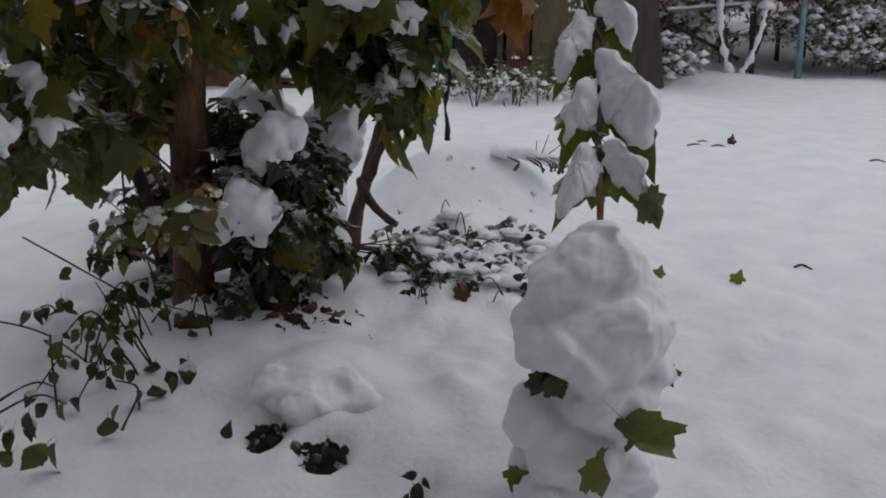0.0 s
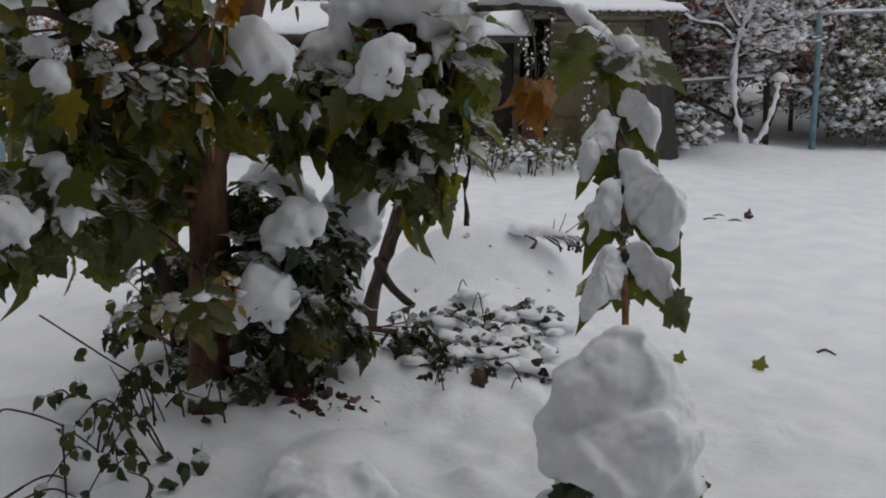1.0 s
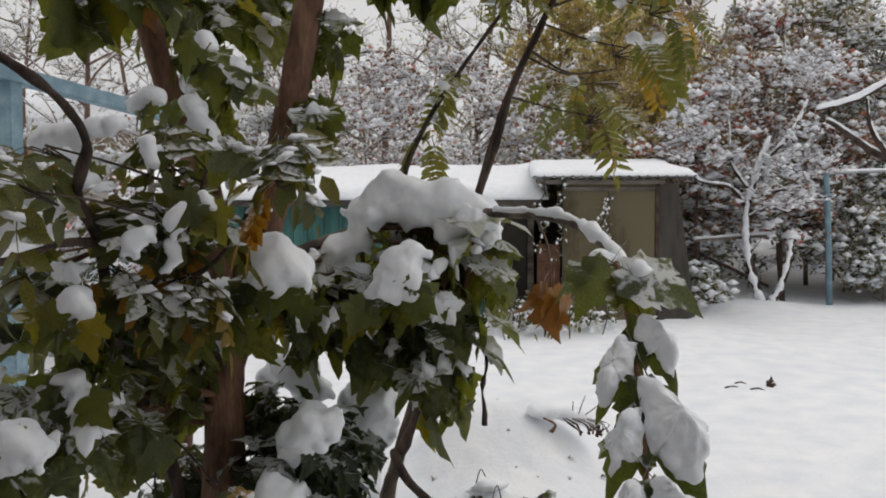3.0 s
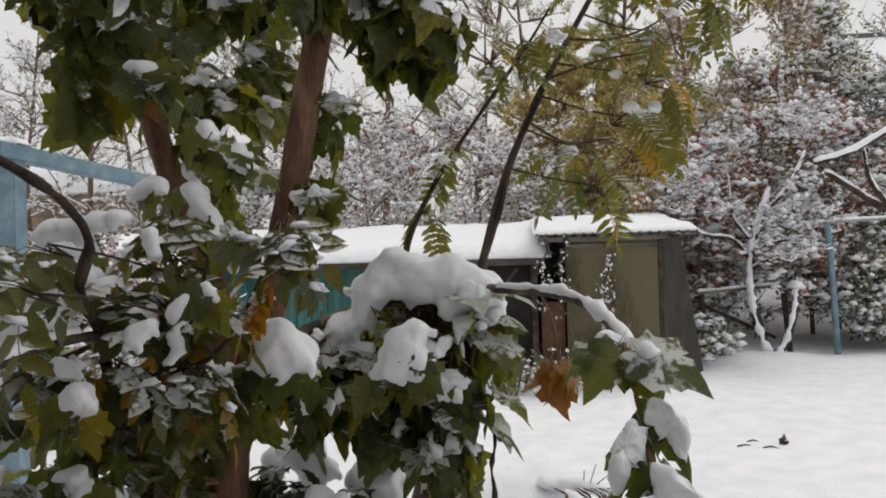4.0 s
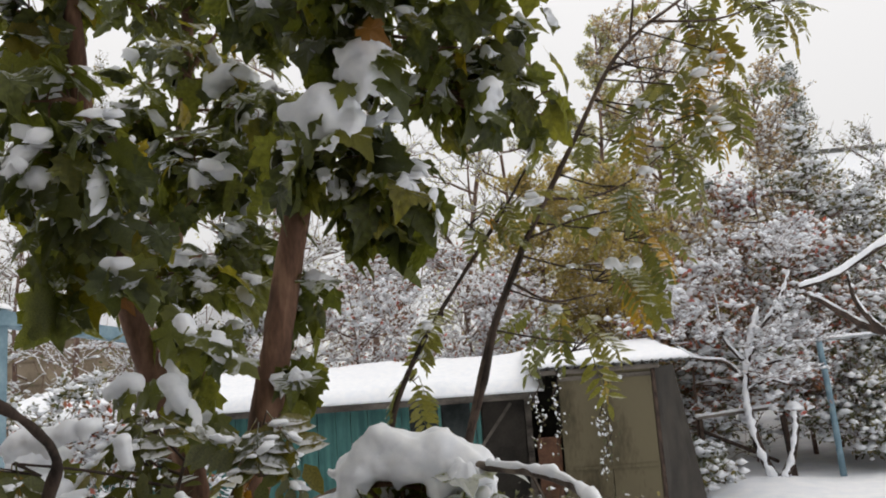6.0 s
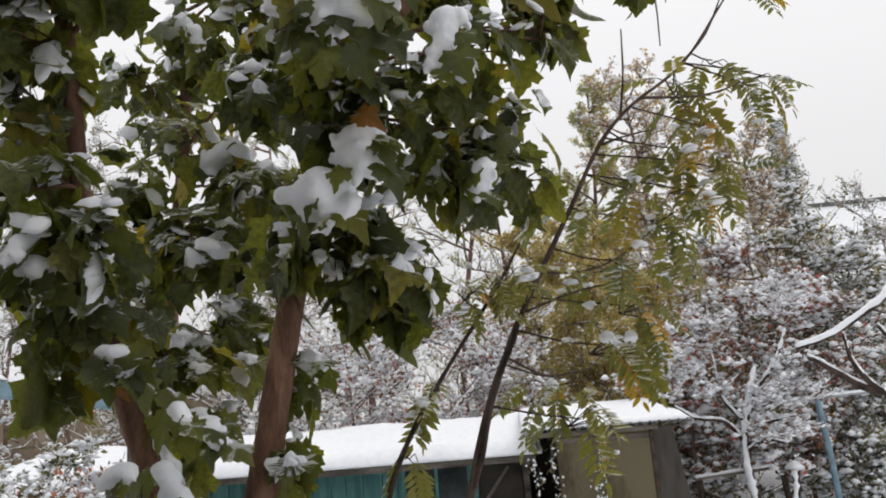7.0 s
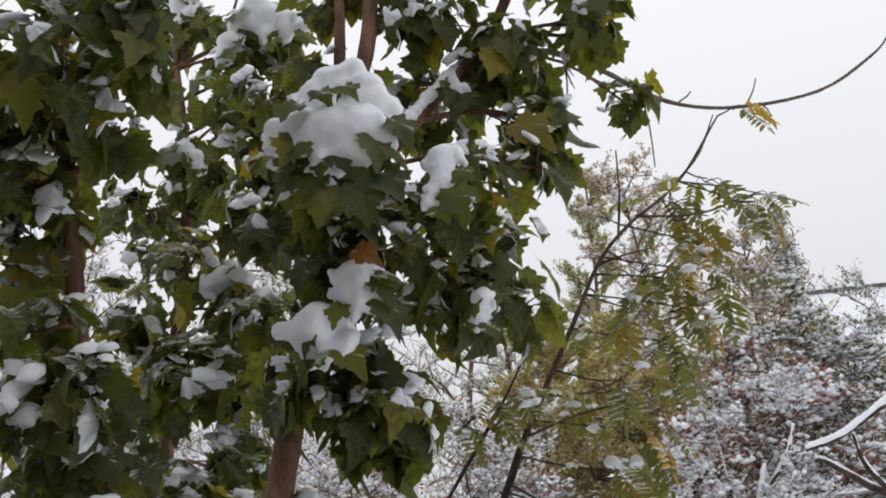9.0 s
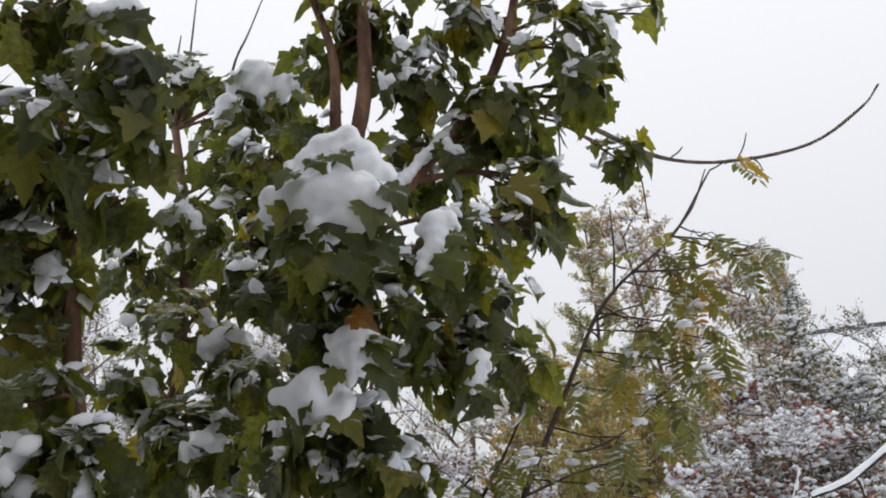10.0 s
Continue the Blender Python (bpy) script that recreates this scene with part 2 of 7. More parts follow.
def tube(g, points, r0, r1, sides=8, steps=5, rough=0.0, knots=0.0, curve=1.0):
    """A tapered, slightly knobbly stem along a smooth line, added to g. Returns the line."""
    line = smooth_line(points, steps) if steps > 1 else [Vector(p) for p in points]
    verts, faces, n = [], [], len(line)
    ref = Vector((0.3, 1, 0.1)).normalized()
    for i, p in enumerate(line):
        d = (line[min(i + 1, n - 1)] - line[max(i - 1, 0)]).normalized()
        a = d.cross(ref)
        a = a.normalized() if a.length > 0.05 else d.orthogonal().normalized()
        b = d.cross(a)
        r = r0 + (r1 - r0) * (i / (n - 1)) ** curve
        if knots:
            r *= 1 + knots * noise.noise(p * 9)
        for k in range(sides):
            w = 2 * math.pi * k / sides
            o = a * math.cos(w) + b * math.sin(w)
            q = r * (1 + rough * noise.noise((p + o * r) * 25))
            verts.append(p + o * q)
    for i in range(n - 1):
        for k in range(sides):
            k2 = (k + 1) % sides
            faces.append((i * sides + k, i * sides + k2, (i + 1) * sides + k2, (i + 1) * sides + k))
    faces.append(tuple(range((n - 1) * sides, n * sides)))
    faces.append(tuple(range(sides - 1, -1, -1)))
    g.add(verts, faces)
    return line


HALF = [(0.10, -0.07), (0.27, -0.12), (0.31, -0.02), (0.49, 0.04), (0.45, 0.14), (0.42, 0.21), (0.50, 0.29), (0.63, 0.42), (0.53, 0.48), (0.48, 0.60), (0.38, 0.57), (0.31, 0.53), (0.30, 0.68), (0.19, 0.74), (0.12, 0.88)]
OUTLINE = [(0.0, 0.0)] + HALF + [(0.0, 1.05)] + [(-x, y) for x, y in reversed(HALF)]


def bend(x, y, curl, fold):
    return -curl * (y * y + 0.6 * x * x) + fold * abs(x) + 0.05 * math.sin(9 * x + 5 * y)


def leaf_form(seed):
    """How far a leaf curls down, folds along its midrib and leans to one side."""
    rng = random.Random(seed)
    return rng.uniform(0.15, 0.6), rng.uniform(-0.25, 0.35), rng.uniform(-0.12, 0.12)


def maple_leaf(seed, stalk=True, crumple=0.0, form=None):
    """Verts and faces of a maple leaf of unit length with five toothed lobes, folded and drooping."""
    rng = random.Random(seed)
    curl, fold, skew = form or leaf_form(seed)
    curl, fold = curl + crumple, fold + crumple
    verts, faces = [(0, 0.33, bend(0, 0.33, curl, fold))], []
    n = len(OUTLINE)
    for s in (0.5, 1.0):
        for x, y in OUTLINE:
            full = s * (1 + 0.5 * max(0.0, 1 - math.hypot(x, y - 0.33) / 0.42))
            x2, y2 = x * full, 0.33 + (y - 0.33) * full
            j = 0.02 * s
            x2 += rng.uniform(-j, j) + skew * y2 * s
            verts.append((x2, y2, bend(x2, y2, curl, fold) + rng.uniform(-j, j)))
    for i in range(n):
        k = (i + 1) % n
        faces.append((0, 1 + i, 1 + k))
        faces.append((1 + i, 1 + n + i, 1 + n + k, 1 + k))
    if stalk:
        b = len(verts)
        verts += [(-0.012, 0.03, 0), (0.012, 0.03, 0), (0.0, 0.03, 0.02), (0, -0.55, 0.14)]
        faces += [(b, b + 1, b + 3), (b + 1, b + 2, b + 3), (b + 2, b, b + 3)]
    return verts, faces


def leaf_snow(seed, cover=0.9, thick=0.13, form=None):
    """A soft, ragged layer of snow that follows the form of the leaf below it."""
    rng = random.Random(seed + 100)
    curl, fold, skew = form or leaf_form(seed)
    verts, faces, n = [], [], len(OUTLINE)
    shift = rng.uniform(0, 9)
    rings = ((0.97, 0.0), (1.0, 0.30), (0.93, 0.70), (0.75, 0.95), (0.45, 1.05))
    for s, h in rings:
        for x, y in OUTLINE:
            w = math.atan2(x, y - 0.4)
            ragged = 0.86 + 0.42 * noise.noise((math.sin(w) * 1.6 + shift, math.cos(w) * 1.6, 1.5)) + 0.22 * noise.noise((math.sin(w) * 4 + shift, math.cos(w) * 4, 6.5))
            q = cover * s * ragged
            soft_x, soft_y = 0.46 * math.sin(w), 0.4 + 0.56 * math.cos(w)
            x2 = (0.55 * x + 0.45 * soft_x) * q
            y2 = 0.4 + (0.55 * y + 0.45 * soft_y - 0.4) * q
            k = 0.9 + 0.7 * noise.noise((x2 * 3 + shift, y2 * 3, 0.5)) + 0.3 * noise.noise((x2 * 8 + shift, y2 * 8, 2.5))
            x3 = x2 + skew * y2
            verts.append((x3, y2, bend(x3, y2, curl, fold) + 0.008 + thick * h * max(0.25, k)))
    for r in range(len(rings) - 1):
        for i in range(n):
            k = (i + 1) % n
            faces.append((r * n + i, r * n + k, (r + 1) * n + k, (r + 1) * n + i))
    b = (len(rings) - 1) * n
    verts.append((skew * 0.4, 0.4, bend(skew * 0.4, 0.4, curl, fold) + thick * 1.05))
    faces += [(b + i, b + (i + 1) % n, len(verts) - 1) for i in range(n)]
    return verts, faces


def pinnate_leaf(seed, pairs=7, broad=0.19, long=0.34):
    """A rowan leaf of unit length: a drooping midrib with paired, pointed leaflets."""
    rng = random.Random(seed)
    droop = rng.uniform(0.2, 0.6)
    verts, faces = [], []

    def rib(t):
        return Vector((0, t * (1 - 0.25 * droop * t), -droop * t * t * 0.8))

    for i in range(6):
        p = rib(i / 6 * 1.0)
        w = 0.010 * (1 - 0.08 * i)
        verts += [(p.x - w, p.y, p.z), (p.x + w, p.y, p.z), (p.x, p.y, p.z + w * 1.5)]
        if i:
            b = len(verts) - 6
            faces += [(b, b + 1, b + 4, b + 3), (b + 1, b + 2, b + 5, b + 4), (b + 2, b, b + 3, b + 5)]
    spots = [(0.22 + 0.74 * k / pairs, side) for k in range(pairs) for side in (-1, 1)] + [(0.97, 0)]
    for t, side in spots:
        p = rib(t)
        size = (long - 0.10 * abs(t - 0.5)) * rng.uniform(0.85, 1.1)
        ang = radians(62) * side + rng.uniform(-0.2, 0.2)
        d = Vector((math.sin(ang), math.cos(ang) * 0.8, -0.25 - 0.5 * droop * t + rng.uniform(-0.15, 0.15))).normalized()
        across = d.cross(Vector((0, 0, 1))).normalized() * size * broad
        lift = Vector((0, 0, size * 0.06))
        b = len(verts)
        verts += [p, p + d * size * 0.3 + across + lift, p + d * size * 0.7 + across * 0.8 + lift, p + d * size, p + d * size * 0.7 - across * 0.8 + lift, p + d * size * 0.3 - across + lift, p + d * size * 0.5]
        faces += [(b, b + 1, b + 6), (b + 1, b + 2, b + 6), (b + 2, b + 3, b + 6), (b + 3, b + 4, b + 6), (b + 4, b + 5, b + 6), (b + 5, b, b + 6)]
    return [tuple(v) for v in verts], faces


def oval_leaf(seed):
    rng = random.Random(seed)
    c = rng.uniform(0.1, 0.4)
    row = [(0, 0)]
    for k in range(1, 10):
        t = k / 10
        w = 0.33 * math.sin(math.pi * t ** 0.8) * (1.06 if k % 2 else 0.95)
        row.append((w, t))
    row.append((0, 1.04))
    n, verts = len(row), []
    for side in (-1, 1):
        verts += [(side * x * rng.uniform(0.92, 1.08), y, abs(x) * 0.45 - c * y * y + 0.03 * math.sin(7 * y + seed)) for x, y in row]
    faces = [(i, i + 1, n + i + 1, n + i) for i in range(n - 1)]
    verts += [(-0.012, 0, 0), (0.012, 0, 0), (0, -0.4, 0.12)]
    return verts, faces + [(2 * n, 2 * n + 1, 2 * n + 2)]


def lump(seed, flat=0.6):
    """A rounded, uneven clot of snow of unit radius with a flattened underside."""
    bm = bmesh.new()
    bmesh.ops.create_icosphere(bm, subdivisions=2, radius=1)
    off = Vector((seed * 3.7, seed * 1.3, seed * 7.1))
    for v in bm.verts:
        k = 1 + 0.55 * noise.noise(v.co * 1.3 + off) + 0.32 * noise.noise(v.co * 2.9 + off) + 0.12 * noise.noise(v.co * 6.5 + off)
        v.co *= k
        v.co.z *= flat if v.co.z > 0 else flat * 0.45
    verts = [tuple(v.co) for v in bm.verts]
    faces = [tuple(v.index for v in f.verts) for f in bm.faces]
    bm.free()
    return verts, faces


LEAVES = [maple_leaf(i) for i in range(6)]
PADS = [leaf_snow(i) for i in range(6)]
FRONDS = [pinnate_leaf(i, 6 + i % 3, 0.17, 0.32) for i in range(5)]
BROAD_FRONDS = [pinnate_leaf(60 + i, 3 + i % 2, 0.24, 0.50) for i in range(5)]
OVALS = [oval_leaf(i) for i in range(4)]
LUMPS = [lump(i) for i in range(8)]


def ready(shape, name, mat):
    g = Gather()
    g.add(*shape)
    return g.mesh(name, mat)


LEAF_MESH = [ready(s, "leaf", LEAF_MAPLE) for s in LEAVES]
ORANGE_MESH = ready(maple_leaf(31, True, 0.5), "leaf", LEAF_ORANGE)
YELLOW_MESH = ready(LEAVES[2], "leaf", LEAF_YELLOW)
BROWN_MESH = [ready(maple_leaf(20 + k, False, 0.6), "leaf", LEAF_BROWN) for k in range(3)]
BURIED_MESH = ready(maple_leaf(47, False, 0.2), "leaf", LEAF_SMALL)
TENTS = [(0.20 + 0.05 * k, -0.34 - 0.05 * (k % 3), 0.05 * (-1) ** k) for k in range(4)]
TENT_MESH = [ready(maple_leaf(40 + k, True, 0.0, f), "leaf", LEAF_FROSTED) for k, f in enumerate(TENTS)]
TENT_SNOW = [leaf_snow(50 + k, 0.9, 0.25, f) for k, f in enumerate(TENTS)]
FROND_MESH = [ready(s, "leaf", LEAF_ROWAN) for s in FRONDS]
BROAD_MESH = [ready(s, "leaf", LEAF_ROWAN_LOW) for s in BROAD_FRONDS]
DARK_MESH = [ready(s, "leaf", LEAF_DARK) for s in OVALS]
OVAL_MESH = [ready(s, "leaf", LEAF_SMALL) for s in OVALS]


def placed(at, tip, up, size):
    """The pose of a leaf with its stalk at a point, its blade along tip and its upper side towards up."""
    y = Vector(tip).normalized()
    x = y.cross(Vector(up))
    x = x.normalized() if x.length > 1e-3 else y.orthogonal().normalized()
    z = x.cross(y)
    m = Matrix((x, y, z)).transposed().to_4x4()
    return Matrix.Translation(at) @ m @ Matrix.Diagonal((size, size, size, 1))


def stamp(g, shape, m):
    g.add([m @ Vector(v) for v in shape[0]], shape[1])


def leaf_part(me, m, parent, name="leaf", label=""):
    ob = new(name, me)
    ob.parent = parent
    ob.matrix_parent_inverse = parent.matrix_basis.inverted()
    ob.matrix_basis = m
    return tagged(ob, label=label)


CLOUDS = {}
for title, size in (("lumps", 0.08), ("crust", 0.018)):
    CLOUDS[title] = bpy.data.textures.new(title, "CLOUDS")
    CLOUDS[title].noise_scale = size
    CLOUDS[title].noise_depth = 2


def snow_mass(name, balls, label, voxel=0.012, ripple=0.02, group="", category="snow", soft_=8, rough_=1.0):
    """A heap of settled snow, grown together from overlapping rounds."""
    scale_ = min(0.035, 0.45 * max(b[3] for b in balls))
    bm = bmesh.new()
    for x, y, z, r, s in balls:
        bmesh.ops.create_icosphere(bm, subdivisions=2, radius=r, matrix=Matrix.Translation((x, y, z)) @ Matrix.Diagonal((1, 1, s, 1)))
    for v in bm.verts:
        v.co += Vector((noise.noise(v.co * 14), noise.noise(v.co * 14 + Vector((5, 5, 5))), noise.noise(v.co * 14 + Vector((9, 2, 1))))) * ripple
    ob = part(name, bm, SNOW, smooth=True)
    re = ob.modifiers.new("settle", "REMESH")
    re.mode, re.voxel_size, re.use_smooth_shade = "VOXEL", voxel, True
    sm = ob.modifiers.new("soften", "SMOOTH")
    sm.iterations, sm.factor = soft_, 0.5
    for title, strength in (("lumps", 0.6), ("crust", 0.12)):
        d = ob.modifiers.new(title, "DISPLACE")
        d.texture, d.strength, d.mid_level, d.texture_coords = CLOUDS[title], strength * scale_ * rough_, 0.5, "GLOBAL"
    return tagged(ob, label, category, group)


def cap(name, at, r, label, seed, rz=0.55, skirt=0.5, count=16, voxel=0.01, group="snow caps on the branches"):
    """A cap of snow on a bough: rounds packed over its top, with drips over the edge."""
    rng = random.Random(seed)
    balls = [(at[0], at[1], at[2], r * 0.75, rz * 1.2)]
    for i in range(count):
        w, q = rng.uniform(0, 2 * math.pi), rng.uniform(0.2, 0.95)
        low = -q * q * r * skirt * rng.uniform(0.3, 1.5)
        balls.append((at[0] + r * q * math.cos(w), at[1] + 0.8 * r * q * math.sin(w), at[2] + low, r * rng.uniform(0.2, 0.46), rng.uniform(0.5, 1.0)))
    return snow_mass(name, balls, label, voxel, r * 0.14, group)


# ---- snow-covered ground ----
MOUNDS = [
    (-0.16, 4.70, 0.36, 0.28), (0.30, 4.95, 0.36, 0.26), (-0.05, 5.5, 0.6, 0.16), (0.25, 4.45, 0.5, 0.07), (-0.30, 2.55, 0.22, 0.09), (-0.62, 2.75, 0.30, 0.05),
    (0.30, 2.35, 0.35, 0.08), (-1.30, 2.70, 0.45, 0.10), (-1.75, 2.3, 0.5, 0.12), (0.02, 3.5, 0.30, 0.07),
    (-0.85, 3.15, 0.20, 0.10), (-0.45, 3.35, 0.30, 0.12), (0.15, 4.0, 0.40, 0.08), (-1.6, 4.2, 0.7, 0.16),
    (0.9, 15.0, 2.2, 0.35), (1.2, 10.3, 1.5, 0.12), (3.6, 12.9, 0.8, 0.12), (-2.5, 9.8, 1.8, 0.15),
]
BUMPS = [(-0.34, 2.48, 0.20, 0.05), (0.05, 3.7, 0.05, 0.05), (0.2, 3.75, 0.06, 0.05), (-0.05, 3.85, 0.06, 0.05), (0.3, 3.95, 0.07, 0.05), (0.12, 3.55, 0.05, 0.04), (0.0, 4.05, 0.08, 0.05), (0.35, 3.7, 0.05, 0.04), (0.15, 2.75, 0.05, 0.03), (0.33, 2.95, 0.06, 0.03), (0.10, 2.55, 0.08, 0.03), (-0.15, 2.85, 0.07, 0.03), (0.25, 3.3, 0.07, 0.04), (0.0, 3.35, 0.06, 0.03), (-0.05, 3.15, 0.07, 0.04), (-0.30, 2.75, 0.12, 0.03), (-0.65, 2.3, 0.1, 0.03), (0.65, 2.5, 0.1, 0.025), (-1.0, 2.65, 0.08, 0.05)]
DIPS = [(0.02, 3.02, 0.06, 0.05), (0.28, 3.15, 0.05, 0.05), (-0.42, 2.30, 0.055, 0.10), (-0.26, 2.23, 0.055, 0.10), (0.02, 2.05, 0.04, 0.06), (-0.08, 3.75, 0.07, 0.08), (0.30, 3.85, 0.06, 0.06), (1.1, 3.9, 0.12, 0.03), (1.6, 3.9, 0.2, 0.03), (0.3, 5.2, 0.12, 0.04), (0.0, 5.3, 0.1, 0.03), (0.55, 4.8, 0.15, 0.05), (-0.2, 2.42, 0.05, 0.03), (1.0, 2.15, 0.12, 0.03)]


pits = random.Random(17)
for i in range(34):
    DIPS.append((pits.uniform(-1.0, 1.9), pits.uniform(2.1, 5.2), pits.uniform(0.025, 0.06), pits.uniform(0.008, 0.028)))
    BUMPS.append((pits.uniform(-1.0, 1.0), pits.uniform(2.2, 4.2), pits.uniform(0.03, 0.09), pits.uniform(0.006, 0.022)))


def ground_z(x, y):
    z = 0.05 * noise.noise((x * 0.6, y * 0.6, 1.0)) + 0.018 * noise.noise((x * 2.3, y * 2.3, 4.0))
    near = max(0.0, 1 - abs(y - 2.8) / 3.5) * max(0.0, 1 - abs(x) / 3.0)
    z += near * (0.028 * noise.noise((x * 7, y * 7, 2.0)) + 0.011 * noise.noise((x * 22, y * 22, 7.0)))
    z += 0.006 * noise.noise((x * 6, y * 3.5, 12.0))
    for mx, my, r, h in MOUNDS + BUMPS:
        z += h * math.exp(-((x - mx) ** 2 + (y - my) ** 2) / (r * r))
    for mx, my, r, h in DIPS:
        z -= h * math.exp(-((x - mx) ** 2 + (y - my) ** 2) / (r * r))
    if y > 14:
        z += 0.055 * min(y - 14, 60)
    return z - 0.03


def spread(lo, mid, hi, fine, coarse):
    """Places along one way: close together near mid, wider and wider towards lo and hi."""
    out, s, x = [mid], fine, mid
    while x < hi:
        x += s
        s = min(s * (1.0 if abs(x - mid) < 2.2 else 1.06), coarse)
        out.append(x)
    s, x = fine, mid
    while x > lo:
        x -= s
        s = min(s * (1.0 if abs(x - mid) < 2.2 else 1.06), coarse)
        out.insert(0, x)
    return out


def build_ground():
    xs, ys = spread(-150, 0.0, 150, 0.028, 8), spread(-60, 3.0, 190, 0.028, 8)
    verts = [(x, y, ground_z(x, y)) for y in ys for x in xs]
    w = len(xs)
    faces = [(j * w + i, j * w + i + 1, (j + 1) * w + i + 1, (j + 1) * w + i) for j in range(len(ys) - 1) for i in range(w - 1)]
    g = Gather()
    g.add(verts, faces)
    tagged(g.link("ground", GROUND_SNOW), "garden ground under a thick fresh layer of snow", "ground", kind="structure")


build_ground()


def build_shade_walls():
    """Plain unseen walls, added to keep sky light off the near garden."""
    tagged(box("wall_shade_unseen", (-6.0, -0.75, -0.1), (3.0, -0.5, 4.2), OLD_WOOD), "unseen weathered board wall added to shade the garden", "wall", kind="structure")
    tagged(box("wall_shade_side", (-2.45, -0.49, -0.1), (-2.2, 1.9, 4.2), OLD_WOOD), "unseen weathered side wall added to shade the garden", "wall", kind="structure")


build_shade_walls()


# ---- sheds at the end of the garden ----
def roof_sheet(g, x0, x1, y0, y1, z0, z1, pitch=0.11, amp=0.02, thick=0.012, dx=0.0):
    """Corrugated roofing, the waves running from front to back."""
    n = int((x1 - x0) / pitch * 8)
    rows = []
    for y, z in ((y0, z0), (y1, z1)):
        for o in (0, -thick):
            rows.append([(x0 + (x1 - x0) * i / n + dx * (y - y0), y, z + o + amp * math.sin(2 * math.pi * (x1 - x0) * i / n / pitch)) for i in range(n + 1)])
    a, b, c, d = rows
    verts, w = a + b + c + d, n + 1
    faces = []
    for i in range(n):
        faces += [(i, i + 1, 2 * w + i + 1, 2 * w + i), (w + i + 1, w + i, 3 * w + i, 3 * w + i + 1), (w + i, w + i + 1, i + 1, i), (2 * w + i, 2 * w + i + 1, 3 * w + i + 1, 3 * w + i)]
    g.add(verts, faces)


def snow_blanket(name, x0, x1, y0, y1, z_at, thick, label, seed, dx=0.0, step=0.06):
    """A thick layer of snow on a roof, rounded and sagging at its edges."""
    nx, ny = max(4, int((x1 - x0) / step)), max(4, int((y1 - y0) / step / 1.5))
    top, low = [], []
    for j in range(ny + 1):
        for i in range(nx + 1):
            u, v = i / nx, j / ny
            x = x0 + (x1 - x0) * u + dx * (y1 - y0) * v
            y = y0 + (y1 - y0) * v
            e = min(u * nx, (nx - u * nx), v * ny * 1.5, (ny - v * ny) * 1.5) * step
            round_off = math.sqrt(max(0.0, 1 - max(0.0, 1 - e / (thick * 1.1)) ** 2))
            lumpy = 1 + 0.38 * noise.noise((x * 1.6 + seed, y * 1.6, 0)) + 0.12 * noise.noise((x * 5 + seed, y * 5, 3))
            edge = 0.05 * noise.noise((x * 3.1 + seed, 0, 5)) + 0.04 * noise.noise((x * 9 + seed, 0, 5)) if j == 0 else 0
            top.append((x, y - edge, z_at(x, y) + thick * (0.12 + 0.88 * round_off) * lumpy))
            low.append((x, y - edge, z_at(x, y) - (0.02 if j == 0 else 0.0)))
    w, n = nx + 1, (nx + 1) * (ny + 1)
    faces = []
    for j in range(ny):
        for i in range(nx):
            q = j * w + i
            faces += [(q, q + 1, q + w + 1, q + w), (n + q + w, n + q + w + 1, n + q + 1, n + q)]
    for i in range(nx):
        faces += [(i + 1, i, n + i, n + i + 1), (ny * w + i, ny * w + i + 1, n + ny * w + i + 1, n + ny * w + i)]
    for j in range(ny):
        faces += [(j * w, (j + 1) * w, n + (j + 1) * w, n + j * w), ((j + 1) * w + nx, j * w + nx, n + j * w + nx, n + (j + 1) * w + nx)]
    g = Gather()
    g.add(top + low, faces)
    tagged(g.link(name, SNOW), label, "snow")


